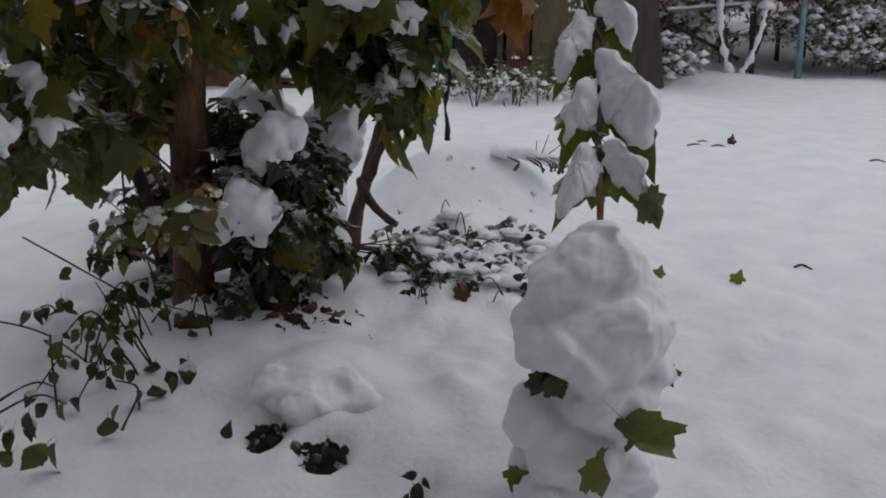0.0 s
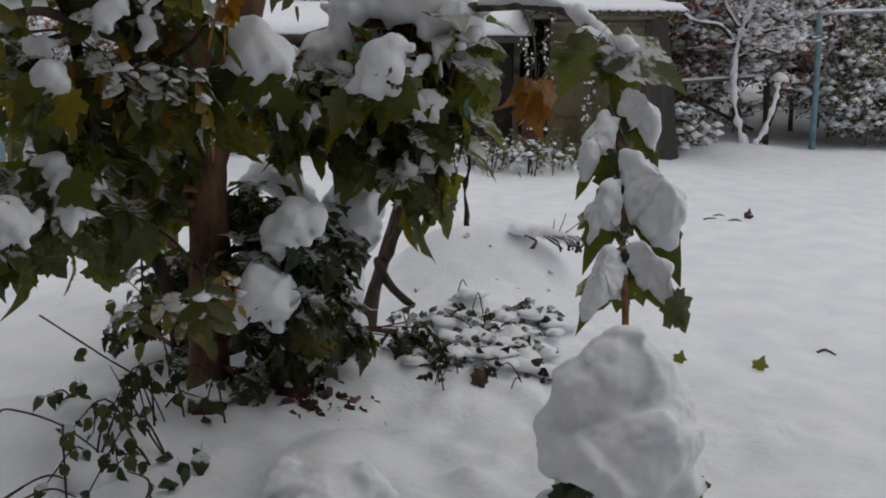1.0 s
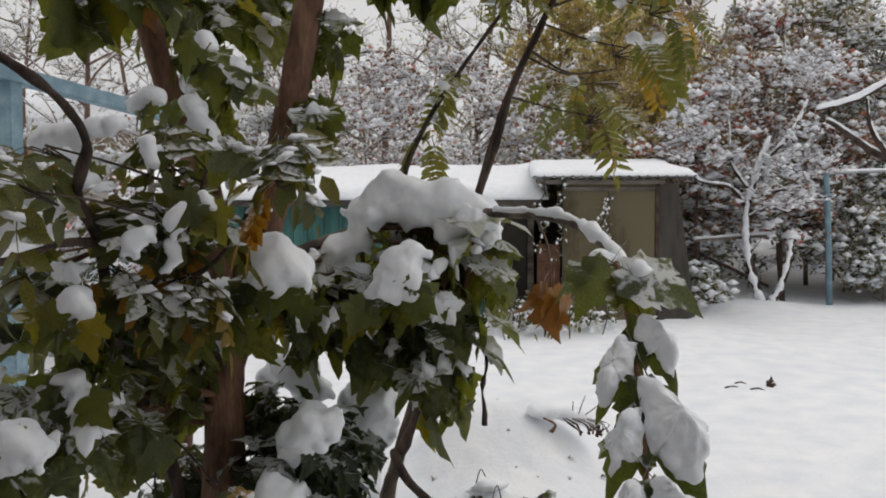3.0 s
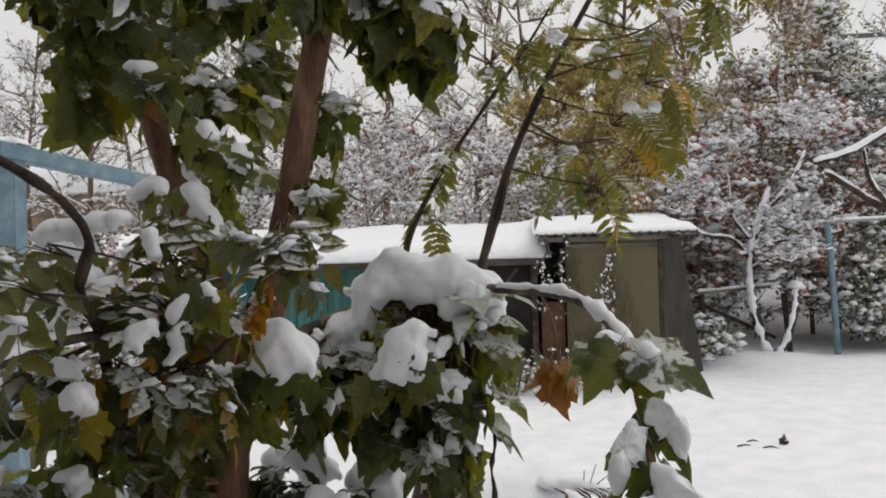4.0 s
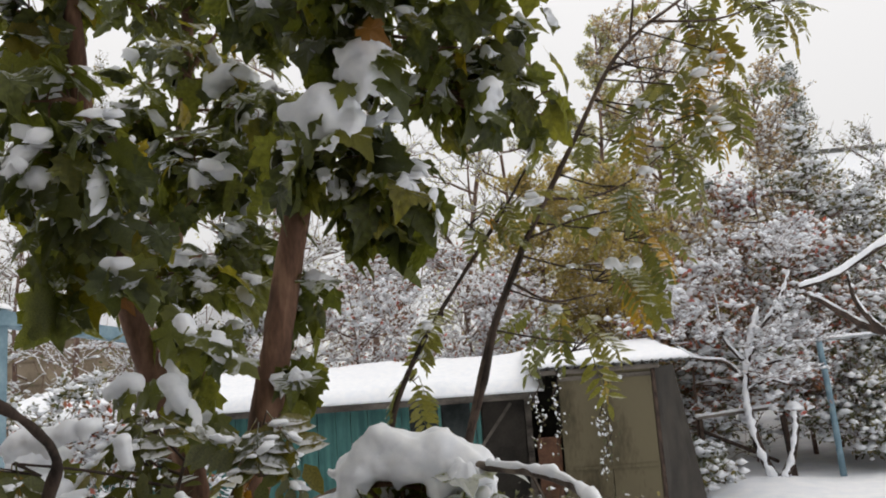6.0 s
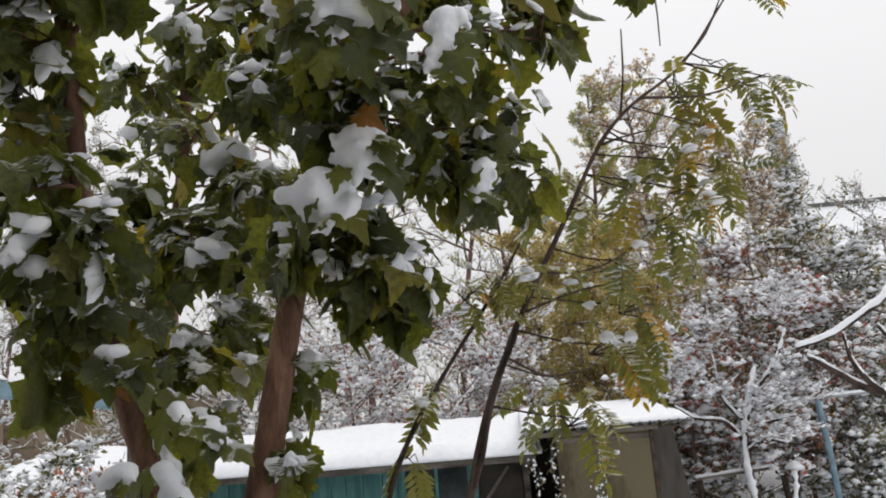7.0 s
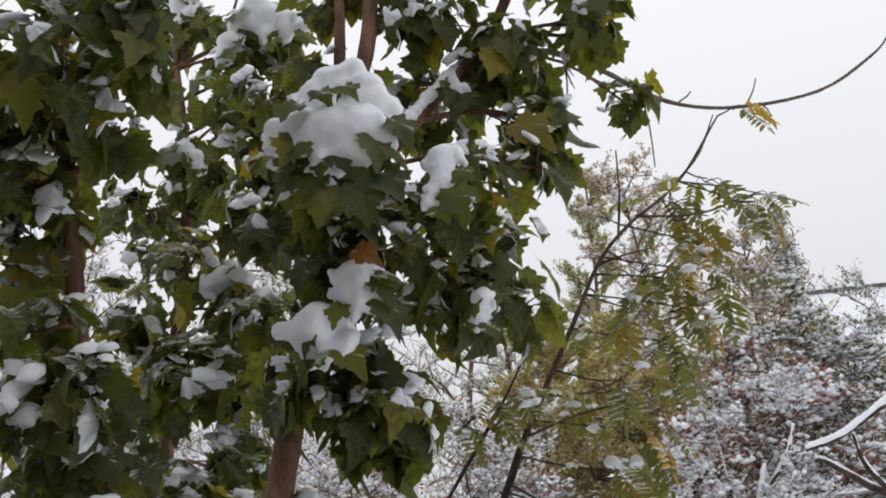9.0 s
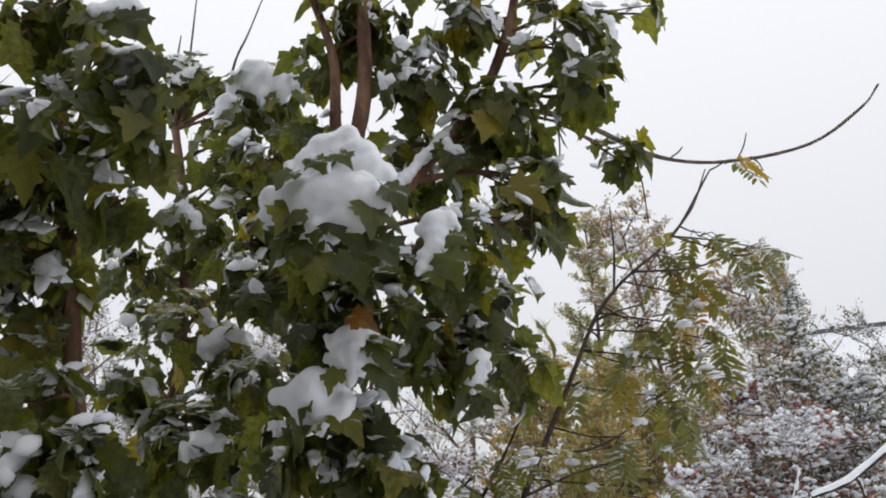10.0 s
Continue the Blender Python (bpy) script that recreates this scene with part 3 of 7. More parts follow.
def build_sheds():
    shed = thing("plywood_shed", (1.2, 10.5, 0), "low garden shed of weathered plywood under corrugated roofing", "shed")
    for x0, x1, z1 in ((0.66, 1.20, 1.78), (1.205, 1.75, 1.76)):
        box("wall_panel", (x0, 10.50, 0.0), (x1, 10.54, z1), PLYWOOD, shed)
    # dark strip in place of the shaded open gap at the corner
    box("corner_gap_strip", (1.752, 10.49, 0.0), (1.80, 10.55, 1.72), BARK_DARK, shed)
    box("batten", (0.66, 10.485, 0.60), (1.75, 10.50, 0.645), PLYWOOD, shed)
    box("batten", (0.66, 10.485, 1.64), (1.75, 10.50, 1.69), OLD_WOOD, shed)
    g = Gather()
    g.add([(1.80, 10.53, 0), (2.48, 11.7, 0), (2.20, 11.5, 1.76), (1.80, 10.53, 1.74), (1.78, 10.57, 0), (2.46, 11.74, 0), (2.18, 11.54, 1.76), (1.78, 10.57, 1.74)], [(0, 1, 2, 3), (7, 6, 5, 4), (3, 2, 6, 7), (1, 5, 6, 2), (0, 3, 7, 4)])
    g.link("side_sheet", DARK_SHEET, shed, "dark tarred side wall", smooth=False)
    box("back_wall", (0.6, 13.0, 0), (2.2, 13.05, 1.9), DARK_SHEET, shed)
    g = Gather()
    roof_sheet(g, 0.30, 2.20, 10.36, 13.2, 1.80, 2.12)
    g.link("roof", ROOFING, shed, "corrugated grey roofing with wavy edge")
    box("eaves_board", (0.34, 10.42, 1.72), (1.85, 10.45, 1.775), OLD_WOOD, shed)
    snow_blanket("roof_snow", 0.28, 2.22, 10.40, 13.2, lambda x, y: 1.82 + 0.112 * (y - 10.36), 0.055 + 0.0, "thick snow lying on the corrugated shed roof", 3)

    low = thing("teal_shed", (-3.0, 11.2, 0), "long low shed with faded teal walls and boarded front", "shed")
    x = -6.6
    i = 0
    while x < -0.55:
        wide = 0.22 + 0.03 * math.sin(i * 2.1)
        box("plank", (x, 11.2 + 0.004 * (i % 2), 0.25), (x + wide - 0.008, 11.23, 1.54), TEAL, low, edge=0.004)
        x += wide
        i += 1
    box("sill_board", (-6.6, 11.15, 0.0), (-0.55, 11.24, 0.25), RUST, low, "rusty brown foot boards")
    win = box("window", (-1.22, 11.17, 0.85), (-0.44, 11.19, 1.46), GLASS, low, "dusty grey window pane", edge=0)
    for x0, x1, z0, z1 in ((-1.28, -1.22, 0.80, 1.52), (-0.44, -0.38, 0.80, 1.52), (-1.22, -0.44, 0.80, 0.85), (-1.22, -0.44, 1.46, 1.52), (-0.85, -0.81, 0.85, 1.46)):
        box("frame", (x0, 11.14, z0), (x1, 11.18, z1), TEAL, win)
    box("brace", (-0.17, 11.13, 0.75), (-0.13, 11.16, 1.5), OLD_WOOD, low, turn=Matrix.Rotation(radians(38), 4, "Y"))
    box("door_frame", (-0.37, 11.14, 0.0), (-0.31, 11.25, 1.54), TEAL, low)
    box("door", (-0.30, 11.19, 0.05), (0.24, 11.22, 1.52), DARK_SHEET, low, "dark tarred door")
    box("door_frame", (0.25, 11.15, 0.0), (0.33, 11.25, 1.54), OLD_WOOD, low)
    # dark sheet set behind the opening to give the recess its shade
    box("recess_shade_panel", (0.11, 11.9, 0.0), (0.66, 11.93, 1.7), DARK_SHEET, low, "dark panel standing in for the shade of an open recess")
    box("board", (0.36, 10.62, 0.1), (0.64, 10.66, 1.0), RUST, low, "leaning rusty brown board")
    box("wall_end", (-6.66, 11.2, 0), (-6.6, 13.0, 1.7), TEAL, low)
    box("wall_rear", (-6.66, 13.0, 0), (0.6, 13.06, 1.95), OLD_WOOD, low)
    box("fascia", (-6.8, 10.84, 1.46), (0.42, 10.87, 1.55), OLD_WOOD, low)
    g = Gather()
    roof_sheet(g, -6.9, 0.46, 10.8, 13.1, 1.55, 1.98, pitch=0.14)
    g.link("roof", ROOFING, low)
    snow_blanket("roof_snow", -6.95, 0.50, 10.76, 13.1, lambda x, y: 1.57 + 0.187 * (y - 10.8), 0.13, "thick snow lying on the long low shed roof", 8, step=0.08)
    for x, w, h in ((-1.5, 0.5, 0.40), (-2.2, 0.35, 0.24)):
        crate = thing("old_crate", (x, 10.4, 0), "rusty brown wooden crate half buried in snow", "crate", "crates by the teal shed")
        for k in range(3):
            box("slat", (x - w / 2, 10.3, 0.02 + k * h / 3), (x + w / 2, 10.32, h / 3 * (k + 1) - 0.02), RUST, crate)
            box("slat", (x - w / 2, 10.68, 0.02 + k * h / 3), (x + w / 2, 10.7, h / 3 * (k + 1) - 0.02), RUST, crate)
        for sx in (-1, 1):
            box("side_board", (x + sx * (w / 2 - 0.03) - 0.012, 10.32, 0), (x + sx * (w / 2 - 0.03) + 0.012, 10.68, h - 0.03), RUST, crate)
        cap("snow", (x, 10.5, h + 0.02), w * 0.5, "snow heaped on an old crate", int(-x * 10), voxel=0.03, group="snow on crates")


build_sheds()


# ---- blue frame, posts and bench ----
def build_frames():
    gate = thing("blue_frame", (-3.45, 6.0, 0), "chalky blue painted wooden frame with long top beam", "frame")
    box("post", (-3.54, 5.92, 0.0), (-3.39, 6.07, 2.42), BLUE, gate)
    b = Matrix.Rotation(radians(81.5), 4, "Z") @ Matrix.Rotation(radians(2), 4, "Y")
    box("beam", (-4.33, 6.75, 2.27), (-2.28, 6.87, 2.38), BLUE, gate, turn=b)
    box("post", (-3.25, 7.75, 0.0), (-3.20, 7.80, 2.33), OLD_WOOD, gate, "thin grey wooden post")
    box("beam", (-6.9, 5.94, 2.30), (-3.54, 6.05, 2.40), BLUE, gate)
    snow_blanket("beam_snow", -3.56, -3.37, 5.9, 6.1, lambda x, y: 2.42, 0.05, "snow on top of a blue post", 2, step=0.02)

    post = thing("clothes_post", (4.86, 13.56, 0), "faded blue pipe post carrying a thin rail", "post")
    g = Gather()
    tube(g, [(4.86, 13.56, -0.1), (4.83, 13.57, 1.0), (4.78, 13.58, 2.02)], 0.048, 0.045, 10, 3)
    g.link("pole", BLUE, post)
    g = Gather()
    tube(g, [(4.4, 13.58, 1.96), (4.8, 13.58, 1.98), (9.0, 13.9, 2.15)], 0.022, 0.022, 8, 2)
    g.link("rail", PIPE, post, "thin grey pipe rail")
    g = Gather()
    tube(g, [(4.4, 13.58, 1.985), (4.8, 13.58, 2.005), (9.0, 13.9, 2.175)], 0.022, 0.022, 7, 12, rough=0.5, knots=0.7)
    tagged(g.link("rail_snow", SNOW), "line of snow along a pipe rail", "snow")

    bench = thing("plank_bench", (3.4, 13.3, 0), "old grey plank shelf propped by a slanting pole", "bench")
    box("plank", (2.75, 13.22, 0.985), (3.98, 13.42, 1.025), OLD_WOOD, bench, turn=Matrix.Rotation(radians(-4), 4, "Y"))
    g = Gather()
    tube(g, [(2.81, 13.3, 0.79), (3.88, 13.3, 0.27)], 0.028, 0.026, 7, 3)
    g.link("prop", BARK_DARK, bench)
    box("leg", (2.80, 13.26, -0.05), (2.86, 13.32, 0.96), BARK_DARK, bench)
    box("leg", (4.00, 13.2, -0.05), (4.07, 13.28, 0.98), BARK_DARK, bench, turn=Matrix.Rotation(radians(-4), 4, "Y"))
    g = Gather()
    tube(g, [(2.76, 13.27, 0.985), (3.3, 13.28, 1.025), (3.97, 13.28, 1.075)], 0.034, 0.03, 8, 8, rough=0.4, knots=0.4)
    tagged(g.link("bench_snow", SNOW), "strip of snow lying on the old plank shelf", "snow")


build_frames()


def build_house():
    """The house beyond the garden on the far side."""
    house = thing("far_house", (14.5, 31, 0), "brown-walled house with snow on its roof far behind trees", "house")
    z0 = ground_z(14, 31)
    box("wall", (10.2, 29.0, z0 - 0.5), (20, 36, 5.8), BRICK_BROWN, house, edge=0)
    for k in range(11):
        box("siding_board", (10.18, 28.955, 1.2 + k * 0.42), (20, 29.0, 1.58 + k * 0.42), BRICK_BROWN, house, edge=0.02)
    for x in (12.2, 15.4):
        win = box("window", (x, 28.93, 3.2), (x + 1.1, 28.954, 4.5), GLASS, house, edge=0)
        box("frame", (x - 0.06, 28.90, 3.12), (x + 1.16, 28.93, 3.2), PIPE, win)
        box("frame", (x - 0.06, 28.90, 4.5), (x + 1.16, 28.93, 4.58), PIPE, win)
        box("frame", (x + 0.52, 28.90, 3.2), (x + 0.58, 28.93, 4.5), PIPE, win)
    g = Gather()
    g.add([(9.8, 28.5, 5.7), (20.4, 28.5, 5.7), (20.4, 32.5, 9.55), (9.8, 32.5, 9.55), (9.8, 36.5, 5.7), (20.4, 36.5, 5.7), (9.8, 28.5, 5.45), (20.4, 28.5, 5.45), (20.4, 36.5, 5.45), (9.8, 36.5, 5.45)], [(0, 1, 2, 3), (3, 2, 5, 4), (6, 7, 1, 0), (4, 5, 8, 9), (6, 0, 3, 4, 9), (7, 8, 5, 2, 1), (9, 8, 7, 6)])
    g.link("roof", SNOW, house, "snow-covered roof", smooth=False)
    box("ridge", (9.7, 32.4, 9.5), (20.5, 32.6, 9.66), ROOFING, house, "bare grey ridge of the roof")


build_house()


def build_tan_house():
    """A low plastered house behind the trees on the bramble side."""
    house = thing("garden_house", (-14, 24, 0), "low tan plastered house with snow-covered roof behind trees", "house")
    z0 = ground_z(-14, 24)
    box("wall", (-21.0, 22.0, z0 - 0.6), (-8.6, 28.0, 3.9), TAN_WALL, house, edge=0)
    for k in range(4):
        box("siding_board", (-21.0, 21.95, 1.3 + 0.62 * k), (-8.58, 22.0, 1.88 + 0.62 * k), TAN_WALL, house, edge=0.02)
    g = Gather()
    g.add([(-21.5, 21.5, 3.9), (-8.1, 21.5, 3.9), (-8.1, 25.0, 5.2), (-21.5, 25.0, 5.2), (-21.5, 28.5, 3.9), (-8.1, 28.5, 3.9), (-21.5, 21.5, 3.7), (-8.1, 21.5, 3.7), (-8.1, 28.5, 3.7), (-21.5, 28.5, 3.7)], [(0, 1, 2, 3), (3, 2, 5, 4), (6, 7, 1, 0), (4, 5, 8, 9), (6, 0, 3, 4, 9), (7, 8, 5, 2, 1), (9, 8, 7, 6)])
    g.link("roof", SNOW, house, "snow-covered roof", smooth=False)


build_tan_house()


# ---- trees in the distance ----
def grow(rng, base, height, spread_, first, counts, lift=0.5, wob=0.16, lean=(0, 0)):
    """Segments of a branching crown: start, end, radius at both, level."""
    seg, tips = [], []

    def shoot(p, d, length, r, level):
        n = 4 if level < 2 else 3
        pts = [p]
        for i in range(n):
            d = (d + Vector([rng.gauss(0, wob if level else 0.05) for _ in range(3)]) + Vector((0, 0, 0.06 * lift))).normalized()
            q = p + d * length / n
            a, b = r * (1 - 0.75 * i / n), r * (1 - 0.75 * (i + 1) / n)
            seg.append((*p, *q, max(a, 0.0035), max(b, 0.003), level))
            p = q
            pts.append(q)
        tips.append((*p, level))
        if level < len(counts):
            for k in range(counts[level]):
                t = first + (1 - first) * (k + rng.random()) / counts[level] if level == 0 else rng.uniform(0.2, 1.0)
                i = min(int(t * n), n - 1)
                at = pts[i].lerp(pts[i + 1], t * n - i)
                w = rng.uniform(0, 2 * math.pi)
                out = Vector((math.cos(w), math.sin(w), rng.uniform(-0.15, 0.9) * lift))
                if level:
                    out = (out + d * 0.7).normalized()
                size = (spread_ * (1.15 - 0.75 * t) if level == 0 else length * rng.uniform(0.35, 0.6))
                shoot(at, out.normalized(), size, max(r * (0.36 if level == 0 else 0.5), 0.004), level + 1)

    shoot(Vector(base), Vector((lean[0], lean[1], 1)).normalized(), height, 0.0105 * height, 0)
    return np.array(seg), np.array(tips)


def prisms(p0, p1, r0, r1):
    """Three-sided stems between many pairs of points at once."""
    d = p1 - p0
    d /= np.linalg.norm(d, axis=1, keepdims=True) + 1e-9
    a = np.cross(d, np.array([0.31, 0.87, 0.39]))
    a /= np.linalg.norm(a, axis=1, keepdims=True) + 1e-9
    b = np.cross(d, a)
    rows = []
    for p, r in ((p0, r0), (p1, r1)):
        for k in range(3):
            w = 2 * math.pi * k / 3
            rows.append(p + (a * math.cos(w) + b * math.sin(w)) * r[:, None])
    v = np.stack(rows, 1).reshape(-1, 3)
    o = np.arange(len(p0))[:, None, None] * 6
    f = (np.array([(0, 1, 4, 3), (1, 2, 5, 4), (2, 0, 3, 5)])[None] + o).reshape(-1, 4)
    return v, f


def flakes(rs, at, size, shape=0.5):
    """Small four-cornered blades turned every way."""
    n = len(at)
    u = rs.normal(size=(n, 3))
    u /= np.linalg.norm(u, axis=1, keepdims=True)
    w = np.cross(u, rs.normal(size=(n, 3)))
    w /= np.linalg.norm(w, axis=1, keepdims=True) + 1e-9
    s = (size * rs.uniform(0.6, 1.3, n))[:, None]
    v = np.stack([at - u * s, at + w * s * shape, at + u * s, at - w * s * shape], 1).reshape(-1, 3)
    f = np.arange(n * 4).reshape(-1, 4)
    return v, f


def clots(rs, at, size, flat=0.65):
    """Little rounded clots of snow."""
    q = np.array([(1, 0, 0), (0.31, 0.95, 0), (-0.81, 0.59, 0), (-0.81, -0.59, 0), (0.31, -0.95, 0), (0, 0, 0.95), (0, 0, -0.6)])
    f = [(0, 1, 5), (1, 2, 5), (2, 3, 5), (3, 4, 5), (4, 0, 5), (1, 0, 6), (2, 1, 6), (3, 2, 6), (4, 3, 6), (0, 4, 6)]
    n = len(at)
    s = (size * rs.uniform(0.5, 1.4, n))[:, None, None]
    stretch = rs.uniform(0.7, 1.4, (n, 1, 3)) * np.array([1, 1, flat])
    v = (at[:, None] + q[None] * s * stretch).reshape(-1, 3)
    f = (np.array(f)[None] + np.arange(n)[:, None, None] * 7).reshape(-1, 3)
    return v, f


def raw(name, v, f, mat, parent, label="", smooth=False, kind=""):
    me = bpy.data.meshes.new(name)
    me.from_pydata(v.tolist(), [], f.tolist())
    me.materials.append(mat)
    if smooth:
        me.polygons.foreach_set("use_smooth", [True] * len(me.polygons))
    ob = new(name, me)
    ob.parent = parent
    ob.matrix_parent_inverse = parent.matrix_basis.inverted()
    return tagged(ob, label=label, kind=kind)


def far_tree(name, at, height, width, label, seed, leaves=None, n_leaves=0, size=0.05, snow=0.7, clot=0.0, n_clot=0, first=0.2, counts=(14, 7, 5), lift=0.5, group="snowy trees beyond the garden", z=None, category="tree", lean=(0, 0), bark=None, thick=0.0055):
    rng, rs = random.Random(seed), np.random.RandomState(seed)
    base = (at[0], at[1], ground_z(*at) - 0.1 if z is None else z)
    tree = thing(name, base, label, category, group)
    seg, tips = grow(rng, base, height, width, first, counts, lift, lean=lean)
    p0, p1, r0, r1, lv = seg[:, 0:3], seg[:, 3:6], seg[:, 6], seg[:, 7], seg[:, 8]
    stem = lv == 0
    for k, (mask, title) in enumerate(((stem, "trunk"), (~stem, "branchwork"))):
        v, f = prisms(p0[mask], p1[mask], r0[mask] * 1.1, r1[mask] * 1.1)
        raw(title, v, f, bark or TWIG_FAR, tree, kind="" if title == "trunk" else "stuff")
    flat = np.abs((p1 - p0)[:, 2]) / (np.linalg.norm(p1 - p0, axis=1) + 1e-9) < 0.86
    on = flat & ~stem & (rs.uniform(size=len(lv)) < snow)
    up = np.array([0, 0, 1.0])
    fat = 0.55 * r0[on] + thick
    v, f = prisms(p0[on] + up * (r0[on] * 0.8)[:, None], p1[on] + up * (r1[on] * 0.8)[:, None], fat, fat * 0.8)
    raw("snow", v, f, SNOW, tree, "snow lying along the twigs", kind="stuff")
    twig = np.where(lv >= 2)[0]
    if leaves and n_leaves:
        pick = rs.choice(twig, n_leaves)
        where = p0[pick] + (p1 - p0)[pick] * rs.uniform(size=(n_leaves, 1)) + rs.normal(size=(n_leaves, 3)) * size * 0.9
        v, f = flakes(rs, where, size)
        raw("foliage", v, f, leaves, tree, kind="stuff")
    if n_clot:
        pick = rs.choice(twig, n_clot)
        where = p0[pick] + (p1 - p0)[pick] * rs.uniform(size=(n_clot, 1)) + rs.normal(size=(n_clot, 3)) * np.array([clot, clot, clot * 0.3])
        v, f = clots(rs, where, clot)
        raw("snow_clumps", v, f, SNOW, tree, smooth=True, kind="stuff")
    return tree


def build_woods():
    far_tree("rowan_tree", (5.3, 15.9), 4.7, 1.9, "bushy fruit tree with reddish leaves and clotted snow", 5, FAR_RED, 6500, 0.050, 0.26, 0.066, 2300, 0.15, (24, 8, 5), 0.6)
    far_tree("viburnum_bush", (2.9, 14.0), 3.2, 1.5, "reddish shrub bowed under clots of snow behind the shed", 6, FAR_RED, 5500, 0.048, 0.25, 0.066, 1700, 0.2, (22, 7, 5), 0.4)
    far_tree("fruit_tree", (6.0, 16.6), 5.3, 2.0, "leafy tree powdered with snow behind the clothes post", 7, FAR_GREEN, 7500, 0.050, 0.26, 0.062, 2200, 0.12, (26, 8, 5), 0.7)
    far_tree("birch_tree", (2.45, 20.5), 10.4, 1.45, "slender tree with pale golden leaves and fine snow", 8, FAR_PALE, 22000, 0.045, 0.6, 0.034, 3600, 0.06, (40, 7, 5), 1.5)
    far_tree("golden_tree", (0.9, 17.5), 5.6, 1.8, "spreading tree with thin golden brown autumn leaves", 9, FAR_GOLD, 20000, 0.05, 0.25, 0.03, 1000, 0.06, (30, 8, 5), 1.1)
    far_tree("golden_tree", (2.6, 17.0), 5.2, 1.7, "spreading tree with thin golden brown autumn leaves", 10, FAR_GOLD, 20000, 0.05, 0.25, 0.03, 1000, 0.06, (30, 8, 5), 1.1)
    far_tree("golden_tree", (1.9, 15.5), 4.2, 1.5, "spreading tree with thin golden brown autumn leaves", 15, FAR_GOLD, 12000, 0.045, 0.3, 0.03, 800, 0.08, (24, 8, 5), 0.8)
    far_tree("cherry_tree", (4.5, 20.0), 9.4, 2.5, "tall tree with faded pinkish leaves and fine snow", 17, FAR_PINK, 12000, 0.050, 0.24, 0.058, 2200, 0.06, (34, 7, 5), 1.2)
    far_tree("cherry_tree", (6.3, 20.5), 8.0, 2.3, "tall tree with faded pinkish leaves and fine snow", 18, FAR_PINK, 10000, 0.050, 0.24, 0.058, 2200, 0.06, (32, 8, 5), 1.1)
    far_tree("snowy_shrub", (-2.4, 15.0), 3.9, 2.1, "tangled bare shrub thick with pinkish white snow", 11, FAR_RED, 2800, 0.042, 0.6, 0.045, 2400, 0.08, (24, 9, 6), 0.6)
    far_tree("snowy_shrub", (-0.4, 15.4), 3.9, 2.0, "tangled bare shrub thick with pinkish white snow", 12, FAR_RED, 2800, 0.042, 0.6, 0.045, 2300, 0.08, (24, 9, 6), 0.6)
    far_tree("bare_tree", (9.4, 19.5), 6.0, 2.4, "bare tree with every twig outlined in snow", 13, FAR_GREEN, 2600, 0.045, 0.7, 0.036, 2200, 0.08, (28, 9, 6), 0.8)
    far_tree("bare_tree", (7.6, 16.5), 4.6, 1.9, "bare tree with every twig outlined in snow", 14, FAR_GREEN, 3200, 0.042, 0.6, 0.038, 2000, 0.08, (26, 8, 6), 0.7)
    for x, y, h, w, s in ((-6.0, 19, 8.4, 3.0, 21), (-3.4, 22, 10.4, 3.2, 22), (-9.5, 18, 8.6, 3.0, 23), (-1.0, 24, 11.5, 3.0, 24), (0.6, 22.5, 9.6, 2.2, 30), (-12.5, 21, 8.2, 3.0, 25), (-7.0, 25, 11.5, 3.4, 26), (13.0, 23, 6.4, 2.6, 27), (4.4, 26, 8.2, 2.8, 28), (-10.5, 23, 9.0, 3.0, 29), (9.0, 25, 7.4, 2.6, 38)):
        far_tree("bare_tree", (x, y), h, w, "bare winter tree with snow along all its twigs", s, FAR_GREEN if s % 2 else FAR_PALE, 2400, 0.045, 0.7, 0.042, 1300, 0.06, (22, 7, 5), 0.9)
    for x, y, h, s in ((-4.6, 15.5, 3.2, 31), (-6.8, 15.0, 3.4, 32), (-5.2, 10.0, 1.9, 33), (-4.2, 8.6, 1.5, 34), (-8.5, 13.0, 2.6, 35), (0.6, 14.2, 2.4, 36), (-9.5, 15.0, 3.4, 37)):
        far_tree("snowy_shrub", (x, y), h, 1.4, "low tangled shrub with brown leaves under snow", s, FAR_GREEN if s % 2 else FAR_RED, 1900, 0.042, 0.7, 0.042, 1500, 0.05, (16, 7, 5), 0.6, "snowy shrubs")
    for x, y, h, s in ((3.1, 14.8, 1.6, 41), (4.1, 15.2, 1.8, 42), (5.6, 15.0, 1.9, 43), (6.6, 15.4, 2.0, 44), (7.6, 14.8, 1.7, 45), (8.8, 15.0, 1.9, 46), (2.35, 12.6, 0.6, 47), (5.9, 14.2, 0.9, 49), (7.0, 14.0, 0.8, 50), (10.0, 15.0, 1.9, 51)):
        far_tree("snowy_shrub", (x, y), h, 1.0 * h ** 0.5, "leafy hedge shrub powdered with snow", s, FAR_GREEN, 2200, 0.05, 0.25, 0.075, 560, 0.03, (14, 6, 5), 0.7, "snowy hedge shrubs", category="shrub")


build_woods()


